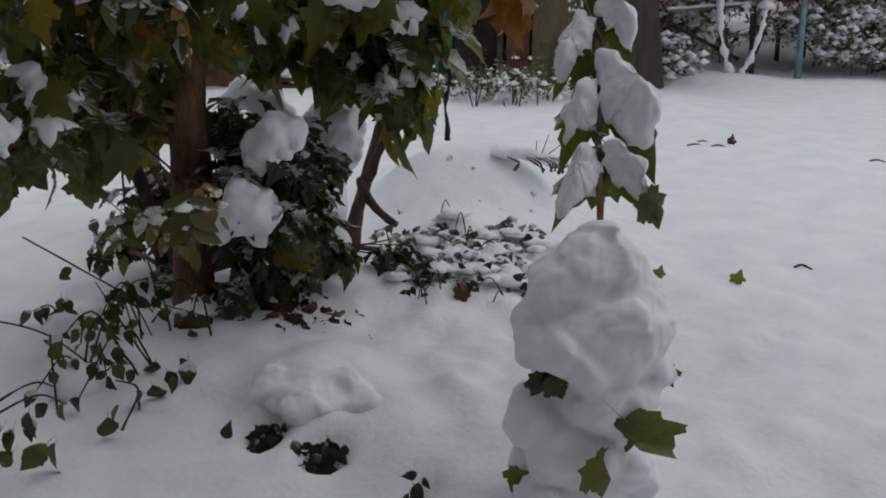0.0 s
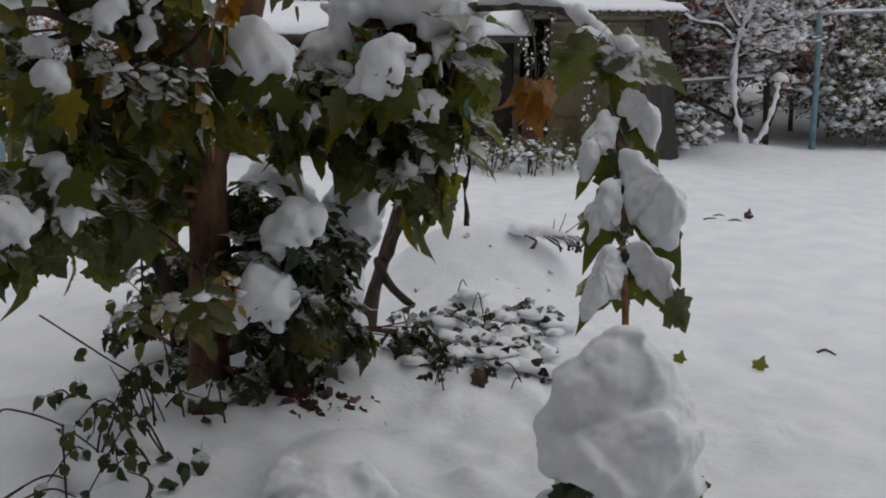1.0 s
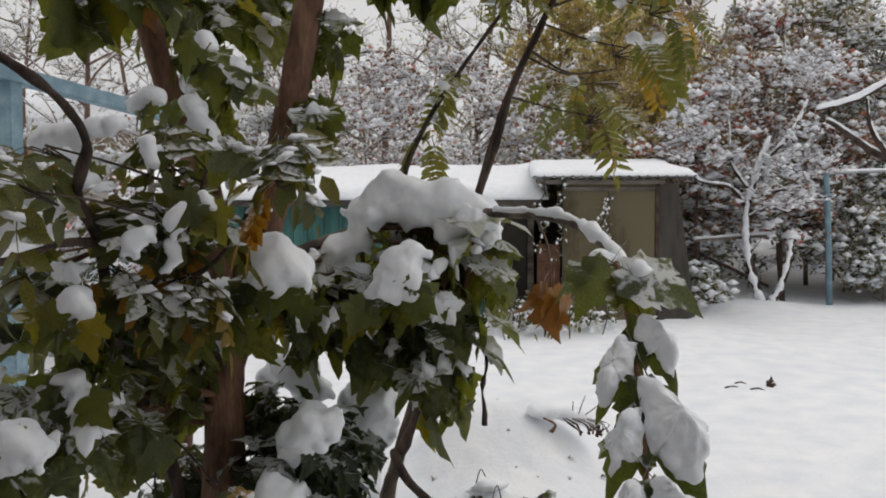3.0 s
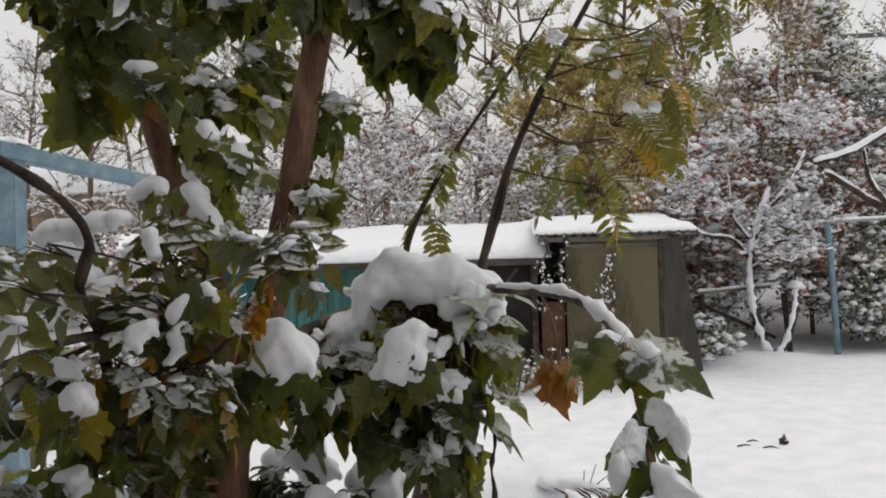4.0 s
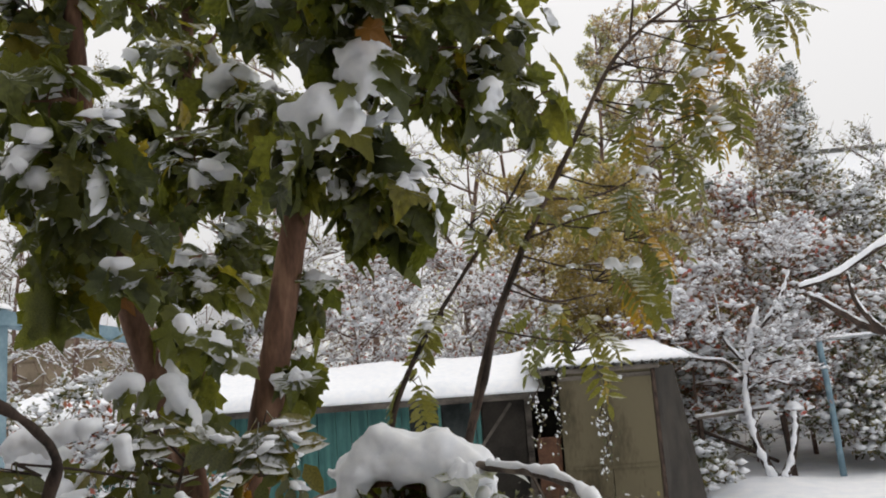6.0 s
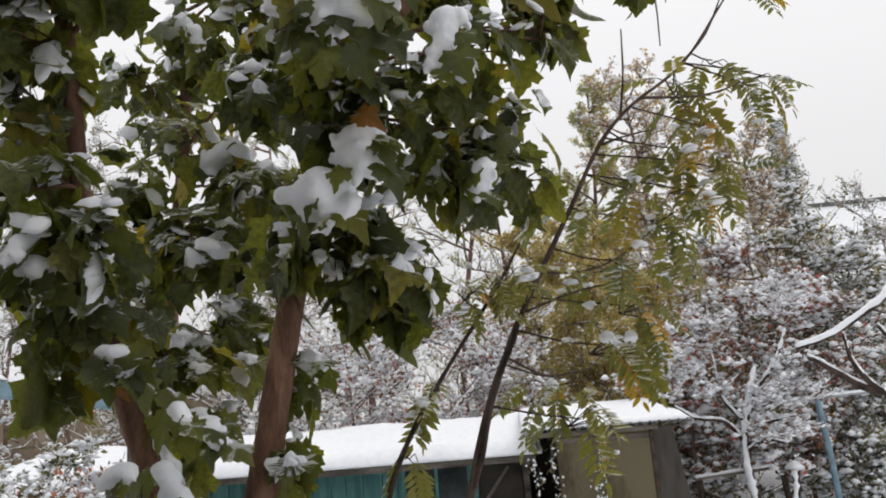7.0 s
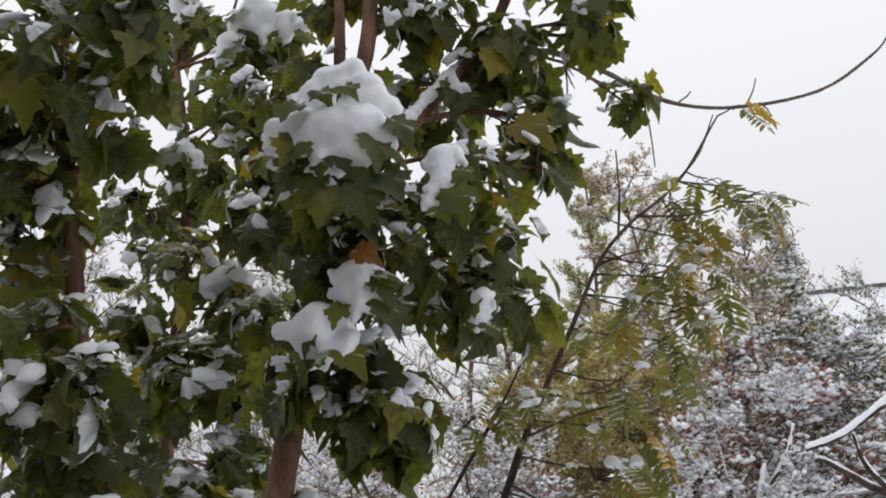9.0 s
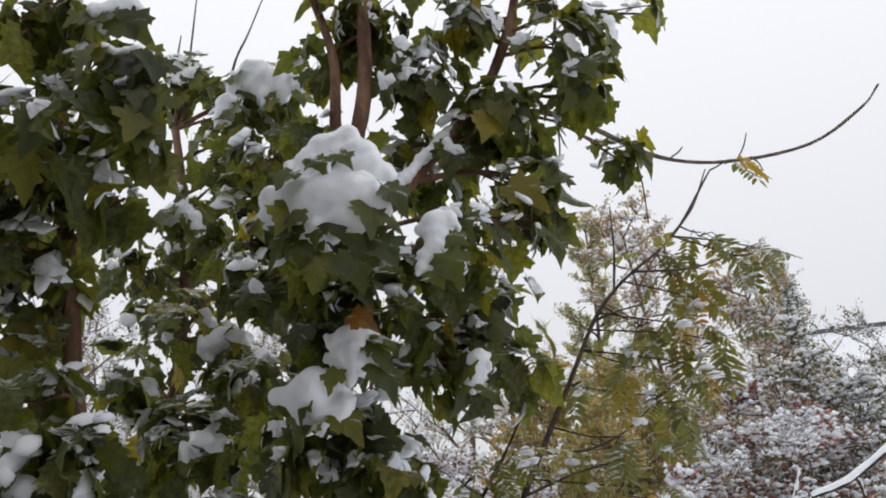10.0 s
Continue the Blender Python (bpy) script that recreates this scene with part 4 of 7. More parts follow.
def build_conifer(at, height, seed):
    rs, rng = np.random.RandomState(seed), random.Random(seed)
    base = Vector((at[0], at[1], ground_z(*at) - 0.1))
    tree = thing("conifer", base, "grey-green conifer with fine snow all over its boughs", "tree", "snowy trees beyond the garden")
    g = Gather()
    tube(g, [base, base + Vector((0, 0, height * 0.5)), base + Vector((0.1, 0, height))], 0.12, 0.01, 7, 3)
    g.link("trunk", TWIG_FAR, tree)
    p0, p1 = [], []
    for i in range(420):
        t = rng.uniform(0.05, 0.99)
        w = rng.uniform(0, 2 * math.pi)
        reach = (1 - t) * (height * 0.24 * rng.uniform(0.3, 1.25)) ** 0.8 + 0.10
        a = base + Vector((0, 0, t * height))
        b = a + Vector((math.cos(w) * reach, math.sin(w) * reach, rng.uniform(-0.2, 0.7) * reach + 0.05))
        p0.append(a)
        p1.append(b)
    p0, p1 = np.array(p0), np.array(p1)
    v, f = prisms(p0, p1, np.full(len(p0), 0.012), np.full(len(p0), 0.006))
    raw("branchwork", v, f, TWIG_FAR, tree, kind="stuff")
    k = rs.randint(0, len(p0), 9000)
    u = rs.uniform(0.15, 1, (9000, 1))
    where = p0[k] + (p1 - p0)[k] * u + rs.normal(size=(9000, 3)) * np.array([0.07, 0.07, 0.05])
    v, f = flakes(rs, where, 0.05, 0.4)
    raw("needles", v, f, FAR_NEEDLE, tree, kind="stuff")
    k = rs.randint(0, len(p0), 2600)
    where = p0[k] + (p1 - p0)[k] * rs.uniform(0.2, 1, (2600, 1)) + rs.normal(size=(2600, 3)) * 0.06 + np.array([0, 0, 0.04])
    v, f = clots(rs, where, 0.045, 0.6)
    raw("snow_clumps", v, f, SNOW, tree, smooth=True, kind="stuff")


build_conifer((7.9, 22.0), 9.2, 3)
build_conifer((6.1, 24.5), 6.6, 4)


def build_fork_tree():
    """The small fruit tree that forks at the ground."""
    tree = thing("forked_tree", (3.79, 13.1, 0), "small forked fruit tree plastered with snow, beside the shelf", "tree")
    g = Gather()
    main = tube(g, [(3.84, 13.1, -0.1), (3.66, 13.1, 0.25), (3.52, 13.1, 0.8), (3.50, 13.1, 1.4), (3.60, 13.1, 1.85), (3.82, 13.1, 2.5)], 0.075, 0.03, 9, 5, 0.15, 0.2)
    stub = tube(g, [(3.82, 13.1, 0.0), (4.0, 13.1, 0.3), (4.12, 13.1, 0.75), (4.14, 13.1, 0.98)], 0.06, 0.05, 8, 5, 0.15, 0.2)
    g.link("trunk", BARK_DARK, tree, smooth=True)
    arms = []
    for pts in ([(3.5, 13.1, 1.45), (3.2, 12.9, 1.75), (2.8, 12.8, 1.82), (2.5, 12.7, 2.0)], [(3.52, 13.1, 1.6), (3.9, 13.0, 1.7), (4.2, 12.9, 1.75)], [(3.55, 13.1, 1.7), (3.3, 13.2, 2.1), (3.25, 13.2, 2.7)], [(3.7, 13.1, 2.1), (4.05, 13.0, 2.5), (4.3, 13.0, 3.0)], [(3.5, 13.1, 1.3), (3.75, 12.9, 1.45), (4.0, 12.8, 1.38)]):
        g = Gather()
        arms.append(tube(g, pts, 0.035, 0.012, 6, 4, 0.2, 0.2))
        g.link("limb", BARK_DARK, tree)
    g = Gather()
    for line, r in ((main[2:], 0.05), (stub[1:], 0.05)):
        tube(g, [p + Vector((-0.025, -0.045, 0.01)) for p in line], r, r * 0.7, 8, 2, 0.9, 1.1)
    for line in arms:
        tube(g, [p + Vector((0, -0.005, 0.022)) for p in line], 0.026, 0.014, 6, 2, 0.9, 1.1)
    m = Matrix.Translation((4.14, 13.08, 1.03)) @ Matrix.Diagonal((0.11, 0.11, 0.14, 1))
    stamp(g, LUMPS[2], m)
    g.link("snow", SNOW, tree, "snow plastered on trunk and limbs")
    rng, rs = random.Random(77), np.random.RandomState(77)
    seg, tips = [], []
    for line in arms:
        s, t = grow(rng, line[-1], 0.8, 0.6, 0.05, (10, 7, 5), 0.5)
        seg.append(s)
    seg = np.concatenate(seg)
    p0, p1 = seg[:, :3], seg[:, 3:6]
    v, f = prisms(p0, p1, seg[:, 6] * 0.8, seg[:, 7] * 0.8)
    raw("twigwork", v, f, TWIG_FAR, tree, kind="stuff")
    some = rs.uniform(size=len(p0)) < 0.55
    v, f = prisms(p0[some] + np.array([0, 0, 0.010]), p1[some] + np.array([0, 0, 0.010]), seg[some, 6] * 0.6 + 0.004, seg[some, 7] * 0.6 + 0.003)
    raw("twig_snow", v, f, SNOW, tree, kind="stuff")
    k = rs.randint(0, len(p0), 700)
    v, f = clots(rs, p0[k] + rs.normal(size=(700, 3)) * 0.03, 0.042)
    raw("snow_clumps", v, f, SNOW, tree, smooth=True, kind="stuff")


build_fork_tree()


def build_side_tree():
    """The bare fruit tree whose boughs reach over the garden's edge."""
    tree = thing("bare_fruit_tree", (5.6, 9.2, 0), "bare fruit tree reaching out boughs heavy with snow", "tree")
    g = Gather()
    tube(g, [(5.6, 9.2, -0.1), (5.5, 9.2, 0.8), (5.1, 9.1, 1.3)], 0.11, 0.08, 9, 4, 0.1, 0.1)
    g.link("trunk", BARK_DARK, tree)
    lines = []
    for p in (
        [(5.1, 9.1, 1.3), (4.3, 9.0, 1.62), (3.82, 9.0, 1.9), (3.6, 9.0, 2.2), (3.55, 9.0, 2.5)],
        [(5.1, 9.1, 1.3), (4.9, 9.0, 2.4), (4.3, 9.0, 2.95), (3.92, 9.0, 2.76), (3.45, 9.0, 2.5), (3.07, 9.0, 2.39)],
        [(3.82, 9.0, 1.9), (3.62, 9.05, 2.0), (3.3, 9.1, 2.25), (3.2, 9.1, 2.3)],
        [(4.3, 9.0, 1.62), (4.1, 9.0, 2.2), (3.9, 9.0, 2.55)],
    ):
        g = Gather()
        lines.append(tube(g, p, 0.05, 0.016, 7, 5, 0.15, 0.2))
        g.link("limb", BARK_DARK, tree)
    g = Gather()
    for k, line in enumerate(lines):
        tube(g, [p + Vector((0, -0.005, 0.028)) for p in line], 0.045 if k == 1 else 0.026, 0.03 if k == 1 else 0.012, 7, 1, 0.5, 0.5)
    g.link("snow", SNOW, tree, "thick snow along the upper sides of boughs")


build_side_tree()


# ---- the maple in front ----
TRUNK = [(-0.91, 3.10, -0.08), (-0.89, 3.10, 0.10), (-0.86, 3.10, 0.55), (-0.85, 3.10, 0.86), (-0.77, 3.12, 1.17), (-0.69, 3.15, 1.46), (-0.64, 3.16, 1.72), (-0.57, 3.20, 2.15), (-0.47, 3.20, 2.59), (-0.34, 3.25, 3.14), (-0.26, 3.30, 3.58), (-0.18, 3.30, 3.95), (-0.16, 3.30, 4.5)]
LIMB = [(-0.34, 3.25, 3.12), (-0.12, 3.35, 3.40), (0.11, 3.40, 3.66), (0.29, 3.40, 3.84), (0.46, 3.40, 4.18), (0.55, 3.40, 4.5)]
LEFT_STEM = [(-0.84, 3.10, 1.00), (-0.91, 3.08, 1.51), (-1.00, 3.05, 1.75), (-1.04, 3.00, 1.92), (-1.13, 2.95, 2.35), (-1.17, 2.90, 2.68), (-1.20, 2.85, 3.15), (-1.27, 2.80, 3.72), (-1.30, 2.75, 4.2)]
BACK_STEM = [(-1.40, 4.0, -0.05), (-1.36, 4.0, 0.86), (-1.34, 4.08, 2.5), (-1.29, 4.1, 3.1), (-1.31, 4.2, 3.8), (-1.42, 4.3, 4.5)]
FORK = [(-0.29, 3.28, 3.40), (-0.32, 3.32, 3.75), (-0.31, 3.3, 4.1), (-0.4, 3.3, 4.5)]

CROWN_LEFT = [
    (-1.08, 2.40, 3.35, 0.17), (-0.80, 2.35, 3.37, 0.11), (-1.29, 2.80, 3.08, 0.17), (-1.36, 2.90, 2.70, 0.15), (-1.18, 2.80, 2.37, 0.16), (-0.95, 2.80, 2.21, 0.10),
    (-1.17, 2.70, 2.58, 0.14), (-1.15, 2.82, 2.00, 0.10), (-0.98, 2.70, 2.43, 0.11),
]
CROWN_LEFT_FILL = [
    (-1.18, 2.50, 3.80, 0.16), (-1.26, 2.70, 3.51, 0.16), (-0.97, 2.50, 3.56, 0.12), (-1.26, 2.75, 3.10, 0.15), (-0.88, 2.60, 3.18, 0.07), (-1.14, 2.80, 2.12, 0.12), (-1.10, 2.66, 2.36, 0.12), (-1.04, 2.75, 2.31, 0.11),
]
CROWN_LEFT_NEAR = [
    (-1.06, 2.60, 3.28, 0.12), (-0.82, 2.55, 3.34, 0.08), (-1.19, 2.60, 3.26, 0.12), (-0.94, 2.70, 3.19, 0.06), (-1.25, 2.70, 3.28, 0.13), (-0.99, 2.60, 3.39, 0.09), (-1.31, 2.80, 2.88, 0.12), (-1.04, 2.50, 3.84, 0.10), (-1.22, 2.90, 2.96, 0.10),
]
CROWN_BACK = [
    (-1.28, 4.20, 3.72, 0.22), (-1.40, 4.20, 3.36, 0.18), (-0.98, 4.00, 2.94, 0.21), (-1.06, 3.70, 2.53, 0.18), (-1.07, 4.30, 4.35, 0.25), (-1.44, 4.50, 4.80, 0.18),
    (-0.89, 4.50, 4.70, 0.21), (-1.42, 3.90, 2.80, 0.14), (-0.90, 3.70, 2.18, 0.18), (-1.01, 4.00, 2.70, 0.21), (-1.32, 3.80, 2.57, 0.16), (-0.96, 3.40, 2.02, 0.15), (-0.67, 4.20, 4.10, 0.14),
]
CROWN_BACK_FILL = [
    (-1.40, 4.40, 4.86, 0.15), (-1.09, 4.40, 4.69, 0.18), (-0.83, 4.40, 4.53, 0.15), (-1.17, 4.00, 3.73, 0.19), (-1.41, 3.90, 3.48, 0.15), (-1.06, 4.10, 4.02, 0.19), (-1.18, 3.90, 3.11, 0.21), (-1.37, 3.70, 2.83, 0.17), (-0.78, 3.70, 2.76, 0.18), (-0.80, 3.70, 3.32, 0.14), (-1.11, 3.30, 2.09, 0.15), (-0.93, 3.60, 2.13, 0.18), (-1.00, 3.60, 2.48, 0.18), (-0.94, 3.40, 1.78, 0.12),
]
CROWN_FRONT = [
    (-0.29, 2.90, 3.01, 0.17), (-0.31, 3.10, 2.80, 0.16), (-0.32, 3.20, 2.49, 0.18), (-0.20, 3.25, 2.27, 0.15), (-0.52, 3.10, 2.99, 0.11), (0.16, 3.15, 3.06, 0.16),
    (0.19, 3.40, 2.83, 0.20), (0.02, 3.40, 2.67, 0.18), (0.25, 3.50, 2.63, 0.16), (-0.43, 3.20, 2.36, 0.11), (-0.25, 3.30, 2.29, 0.15), (-0.53, 3.30, 2.00, 0.08),
]
CROWN_FRONT_FILL = [
    (-0.29, 3.40, 4.30, 0.17), (-0.06, 3.40, 3.99, 0.17), (-0.43, 3.50, 4.18, 0.12), (0.28, 3.40, 3.66, 0.18), (0.46, 3.40, 3.42, 0.12), (0.06, 3.40, 2.73, 0.17), (-0.07, 3.10, 2.83, 0.11), (-0.45, 3.20, 2.41, 0.16), (-0.25, 3.30, 2.31, 0.17), (-0.54, 3.30, 1.95, 0.07), (-0.57, 3.30, 1.75, 0.06),
]
CROWN_FRONT_UP = [
    (-0.69, 3.60, 3.81, 0.15), (-0.83, 3.80, 3.67, 0.15), (-0.10, 3.62, 3.60, 0.12), (-0.42, 3.40, 3.76, 0.12), (-0.09, 3.30, 3.06, 0.14), (0.05, 3.66, 3.56, 0.13), (-0.05, 3.62, 3.76, 0.12), (-0.72, 3.60, 3.47, 0.13), (-0.81, 3.70, 3.23, 0.15), (-0.19, 3.40, 4.29, 0.13), (-0.22, 3.00, 2.88, 0.11), (-0.43, 3.20, 2.86, 0.10), (0.70, 3.35, 3.76, 0.09),
]
CROWN_RIGHT = [
    (0.06, 3.40, 3.92, 0.19), (0.37, 3.40, 3.68, 0.19), (0.71, 3.30, 3.78, 0.13), (0.54, 3.40, 3.43, 0.08), (0.93, 3.90, 3.73, 0.12), (0.42, 3.30, 3.19, 0.14),
    (0.29, 3.40, 4.21, 0.19), (0.69, 3.35, 4.01, 0.19), (1.02, 3.30, 4.11, 0.05), (-0.13, 3.40, 4.37, 0.19),
]
MID_LEFT = [
    (-1.13, 2.50, 1.08, 0.14), (-1.28, 2.60, 0.80, 0.12), (-1.16, 2.80, 0.89, 0.15), (-1.00, 2.80, 0.75, 0.13), (-1.13, 2.40, 0.72, 0.10), (-0.81, 3.00, 1.58, 0.09),
    (-0.54, 3.10, 1.66, 0.09), (-0.96, 2.70, 1.11, 0.11),
]
MID_LEFT_FILL = [
    (-0.89, 2.85, 1.05, 0.13), (-0.97, 2.90, 0.88, 0.13), (-1.13, 2.60, 0.78, 0.12), (-0.74, 3.00, 1.03, 0.08), (-1.17, 2.50, 1.20, 0.10), (-1.10, 2.75, 1.02, 0.17), (-1.13, 2.60, 0.73, 0.13), (-1.16, 2.90, 0.64, 0.12), (-1.02, 3.15, 0.72, 0.13), (-0.98, 2.95, 1.05, 0.12), (-1.00, 3.00, 0.90, 0.14), (-0.66, 3.20, 1.00, 0.12),
]
MID_CENTRE = [
    (-0.62, 2.90, 1.12, 0.10), (-0.42, 3.40, 1.12, 0.18), (-0.07, 3.40, 1.17, 0.18), (-0.32, 3.40, 0.91, 0.18), (-0.14, 3.30, 0.85, 0.14), (-0.47, 3.30, 0.96, 0.11),
    (-0.20, 3.50, 1.31, 0.15), (-0.15, 3.20, 0.74, 0.08),
]
MID_CENTRE_FILL = [
    (-0.52, 3.35, 0.98, 0.18), (-0.29, 3.35, 1.00, 0.18), (-0.12, 3.30, 0.98, 0.16), (-0.16, 3.25, 0.79, 0.10), (-0.56, 3.20, 1.09, 0.10), (0.02, 3.30, 1.23, 0.10), (-0.13, 3.25, 1.08, 0.12),
]
# unseen clusters above and beside the crown, added to shade the ground below
CROWN_TOP_SHADE = [(-0.90, 2.20, 4.85, 0.26), (-0.30, 2.50, 5.0, 0.28), (0.10, 2.90, 5.1, 0.26), (-0.60, 3.10, 5.3, 0.30), (-1.30, 2.90, 5.4, 0.28), (-0.10, 3.50, 5.5, 0.26), (-1.10, 3.60, 5.8, 0.28), (0.40, 2.50, 4.9, 0.20)]
CROWN_SIDE_SHADE = [(-2.05, 2.60, 2.60, 0.26), (-2.25, 3.20, 3.10, 0.28), (-1.80, 2.20, 3.60, 0.24), (-2.15, 2.70, 3.70, 0.26), (-2.25, 3.20, 4.50, 0.28)]
LOW_BUSH = [(-0.55, 3.15, 0.54, 0.15), (-0.52, 3.10, 0.33, 0.13), (-0.70, 3.20, 0.65, 0.11), (-0.64, 3.00, 0.42, 0.09), (-0.46, 3.20, 0.50, 0.09), (-0.67, 3.05, 0.28, 0.09), (-0.72, 3.05, 0.50, 0.09), (-0.44, 3.25, 0.22, 0.10), (-0.56, 3.15, 0.18, 0.10)]

UNDERGROWTH = [(-1.02, 3.30, 0.40, 0.11), (-1.12, 3.50, 0.25, 0.12), (-0.98, 3.15, 0.14, 0.08), (-1.30, 3.40, 0.16, 0.10), (-1.22, 3.60, 0.22, 0.16), (-0.98, 3.40, 0.18, 0.10), (-0.22, 3.55, 0.12, 0.10), (-0.72, 3.38, 0.20, 0.14), (-0.52, 3.40, 0.15, 0.12), (-0.74, 3.02, 0.12, 0.08)]


def foliage(tree, clusters, stems, seed, leaf=0.15, dense=26, as_parts=60, snowy=0.3, clods=2, bark=BARK_MAPLE, blades=LEAF_MAPLE_ALL):
    """Clusters of leaves on twigs that spring from the nearest stem, with snow on blades and forks."""
    rng = random.Random(seed)
    rest, pads = Gather(), Gather()
    parts = 0
    lines = [p for s in stems for p in smooth_line(s, 6)]
    for cx, cy, cz, r in clusters:
        c = Vector((cx, cy, cz))
        r *= 1.1
        root = min(lines, key=lambda p: (p - c).length + (0.5 if p.z > cz + 0.1 else 0))
        mid = root.lerp(c, 0.5) + Vector((rng.uniform(-0.04, 0.04), 0, 0.10 * (c - root).length))
        wood = Gather()
        way = tube(wood, [root, mid, c], 0.011, 0.005, 6, 4, 0.2, 0.2)
        n = int(dense * (r / 0.15) ** 1.7)
        for i in range(n):
            out = Vector((rng.gauss(0, 1), rng.gauss(0, 1), rng.gauss(0, 0.9))).normalized()
            p = c + out * r * rng.uniform(0.25, 1.05) + Vector((0, 0, 0.25 * r))
            high = max(-1.0, min(1.0, (p.z - cz) / r))
            tip = out * 0.7 + Vector((rng.gauss(0, 0.3), rng.gauss(0, 0.3), -0.85 + 0.3 * high))
            up = Vector((rng.gauss(0, 0.4), rng.gauss(0, 0.4), 0.7)) + out * 0.6
            size = leaf * rng.uniform(0.6, 1.15)
            m = placed(p, tip, up, size)
            k = rng.randrange(len(LEAVES))
            if parts < as_parts and cy < 3.45 and i % 2:
                leaf_part(LEAF_MESH[k], m, tree)
                parts += 1
            else:
                stamp(rest, LEAVES[k], m)
            z = m.col[2].normalized().z
            if z > 0.3 and high > -0.35 and rng.random() < snowy * 1.25:
                wide = rng.uniform(0.6, 1.02)
                stamp(pads, PADS[k], m @ Matrix.Diagonal((wide, wide * rng.uniform(0.8, 1.05), rng.uniform(0.7, 1.5), 1)))
            if i % 3 == 0:
                tube(wood, [way[rng.randrange(len(way) // 2, len(way))], c.lerp(p, 0.6) + Vector((0, 0, 0.02)), p], 0.004, 0.0025, 4, 2)
        for i in range(clods // 2):
            out = Vector((rng.gauss(0, 1), rng.gauss(0, 1) - 0.5, 0.7)).normalized()
            p = c + out * r * rng.uniform(0.6, 0.95) + Vector((0, 0, 0.1 * r))
            for k in range(4):
                s = rng.uniform(0.016, 0.040) * (r / 0.15) ** 0.5
                q = p + Vector((rng.gauss(0, 0.026), rng.gauss(0, 0.02), rng.gauss(0, 0.022)))
                m = Matrix.Translation(q) @ Euler((rng.uniform(0.2, 1.1), rng.uniform(-0.7, 0.7), rng.uniform(-0.6, 0.6))).to_matrix().to_4x4() @ Matrix.Diagonal((s, s * rng.uniform(0.9, 1.6), s * rng.uniform(0.6, 1.0), 1))
                stamp(pads, LUMPS[rng.randrange(len(LUMPS))], m)
        wood.link("branch", bark, tree)
    if rest.n:
        rest.link("foliage", blades, tree, kind="stuff", smooth=False)
    if pads.n:
        tagged(pads.link("snow_on_leaves", SNOW, kind="stuff"), "wet snow clinging to maple leaves and twigs", "snow")


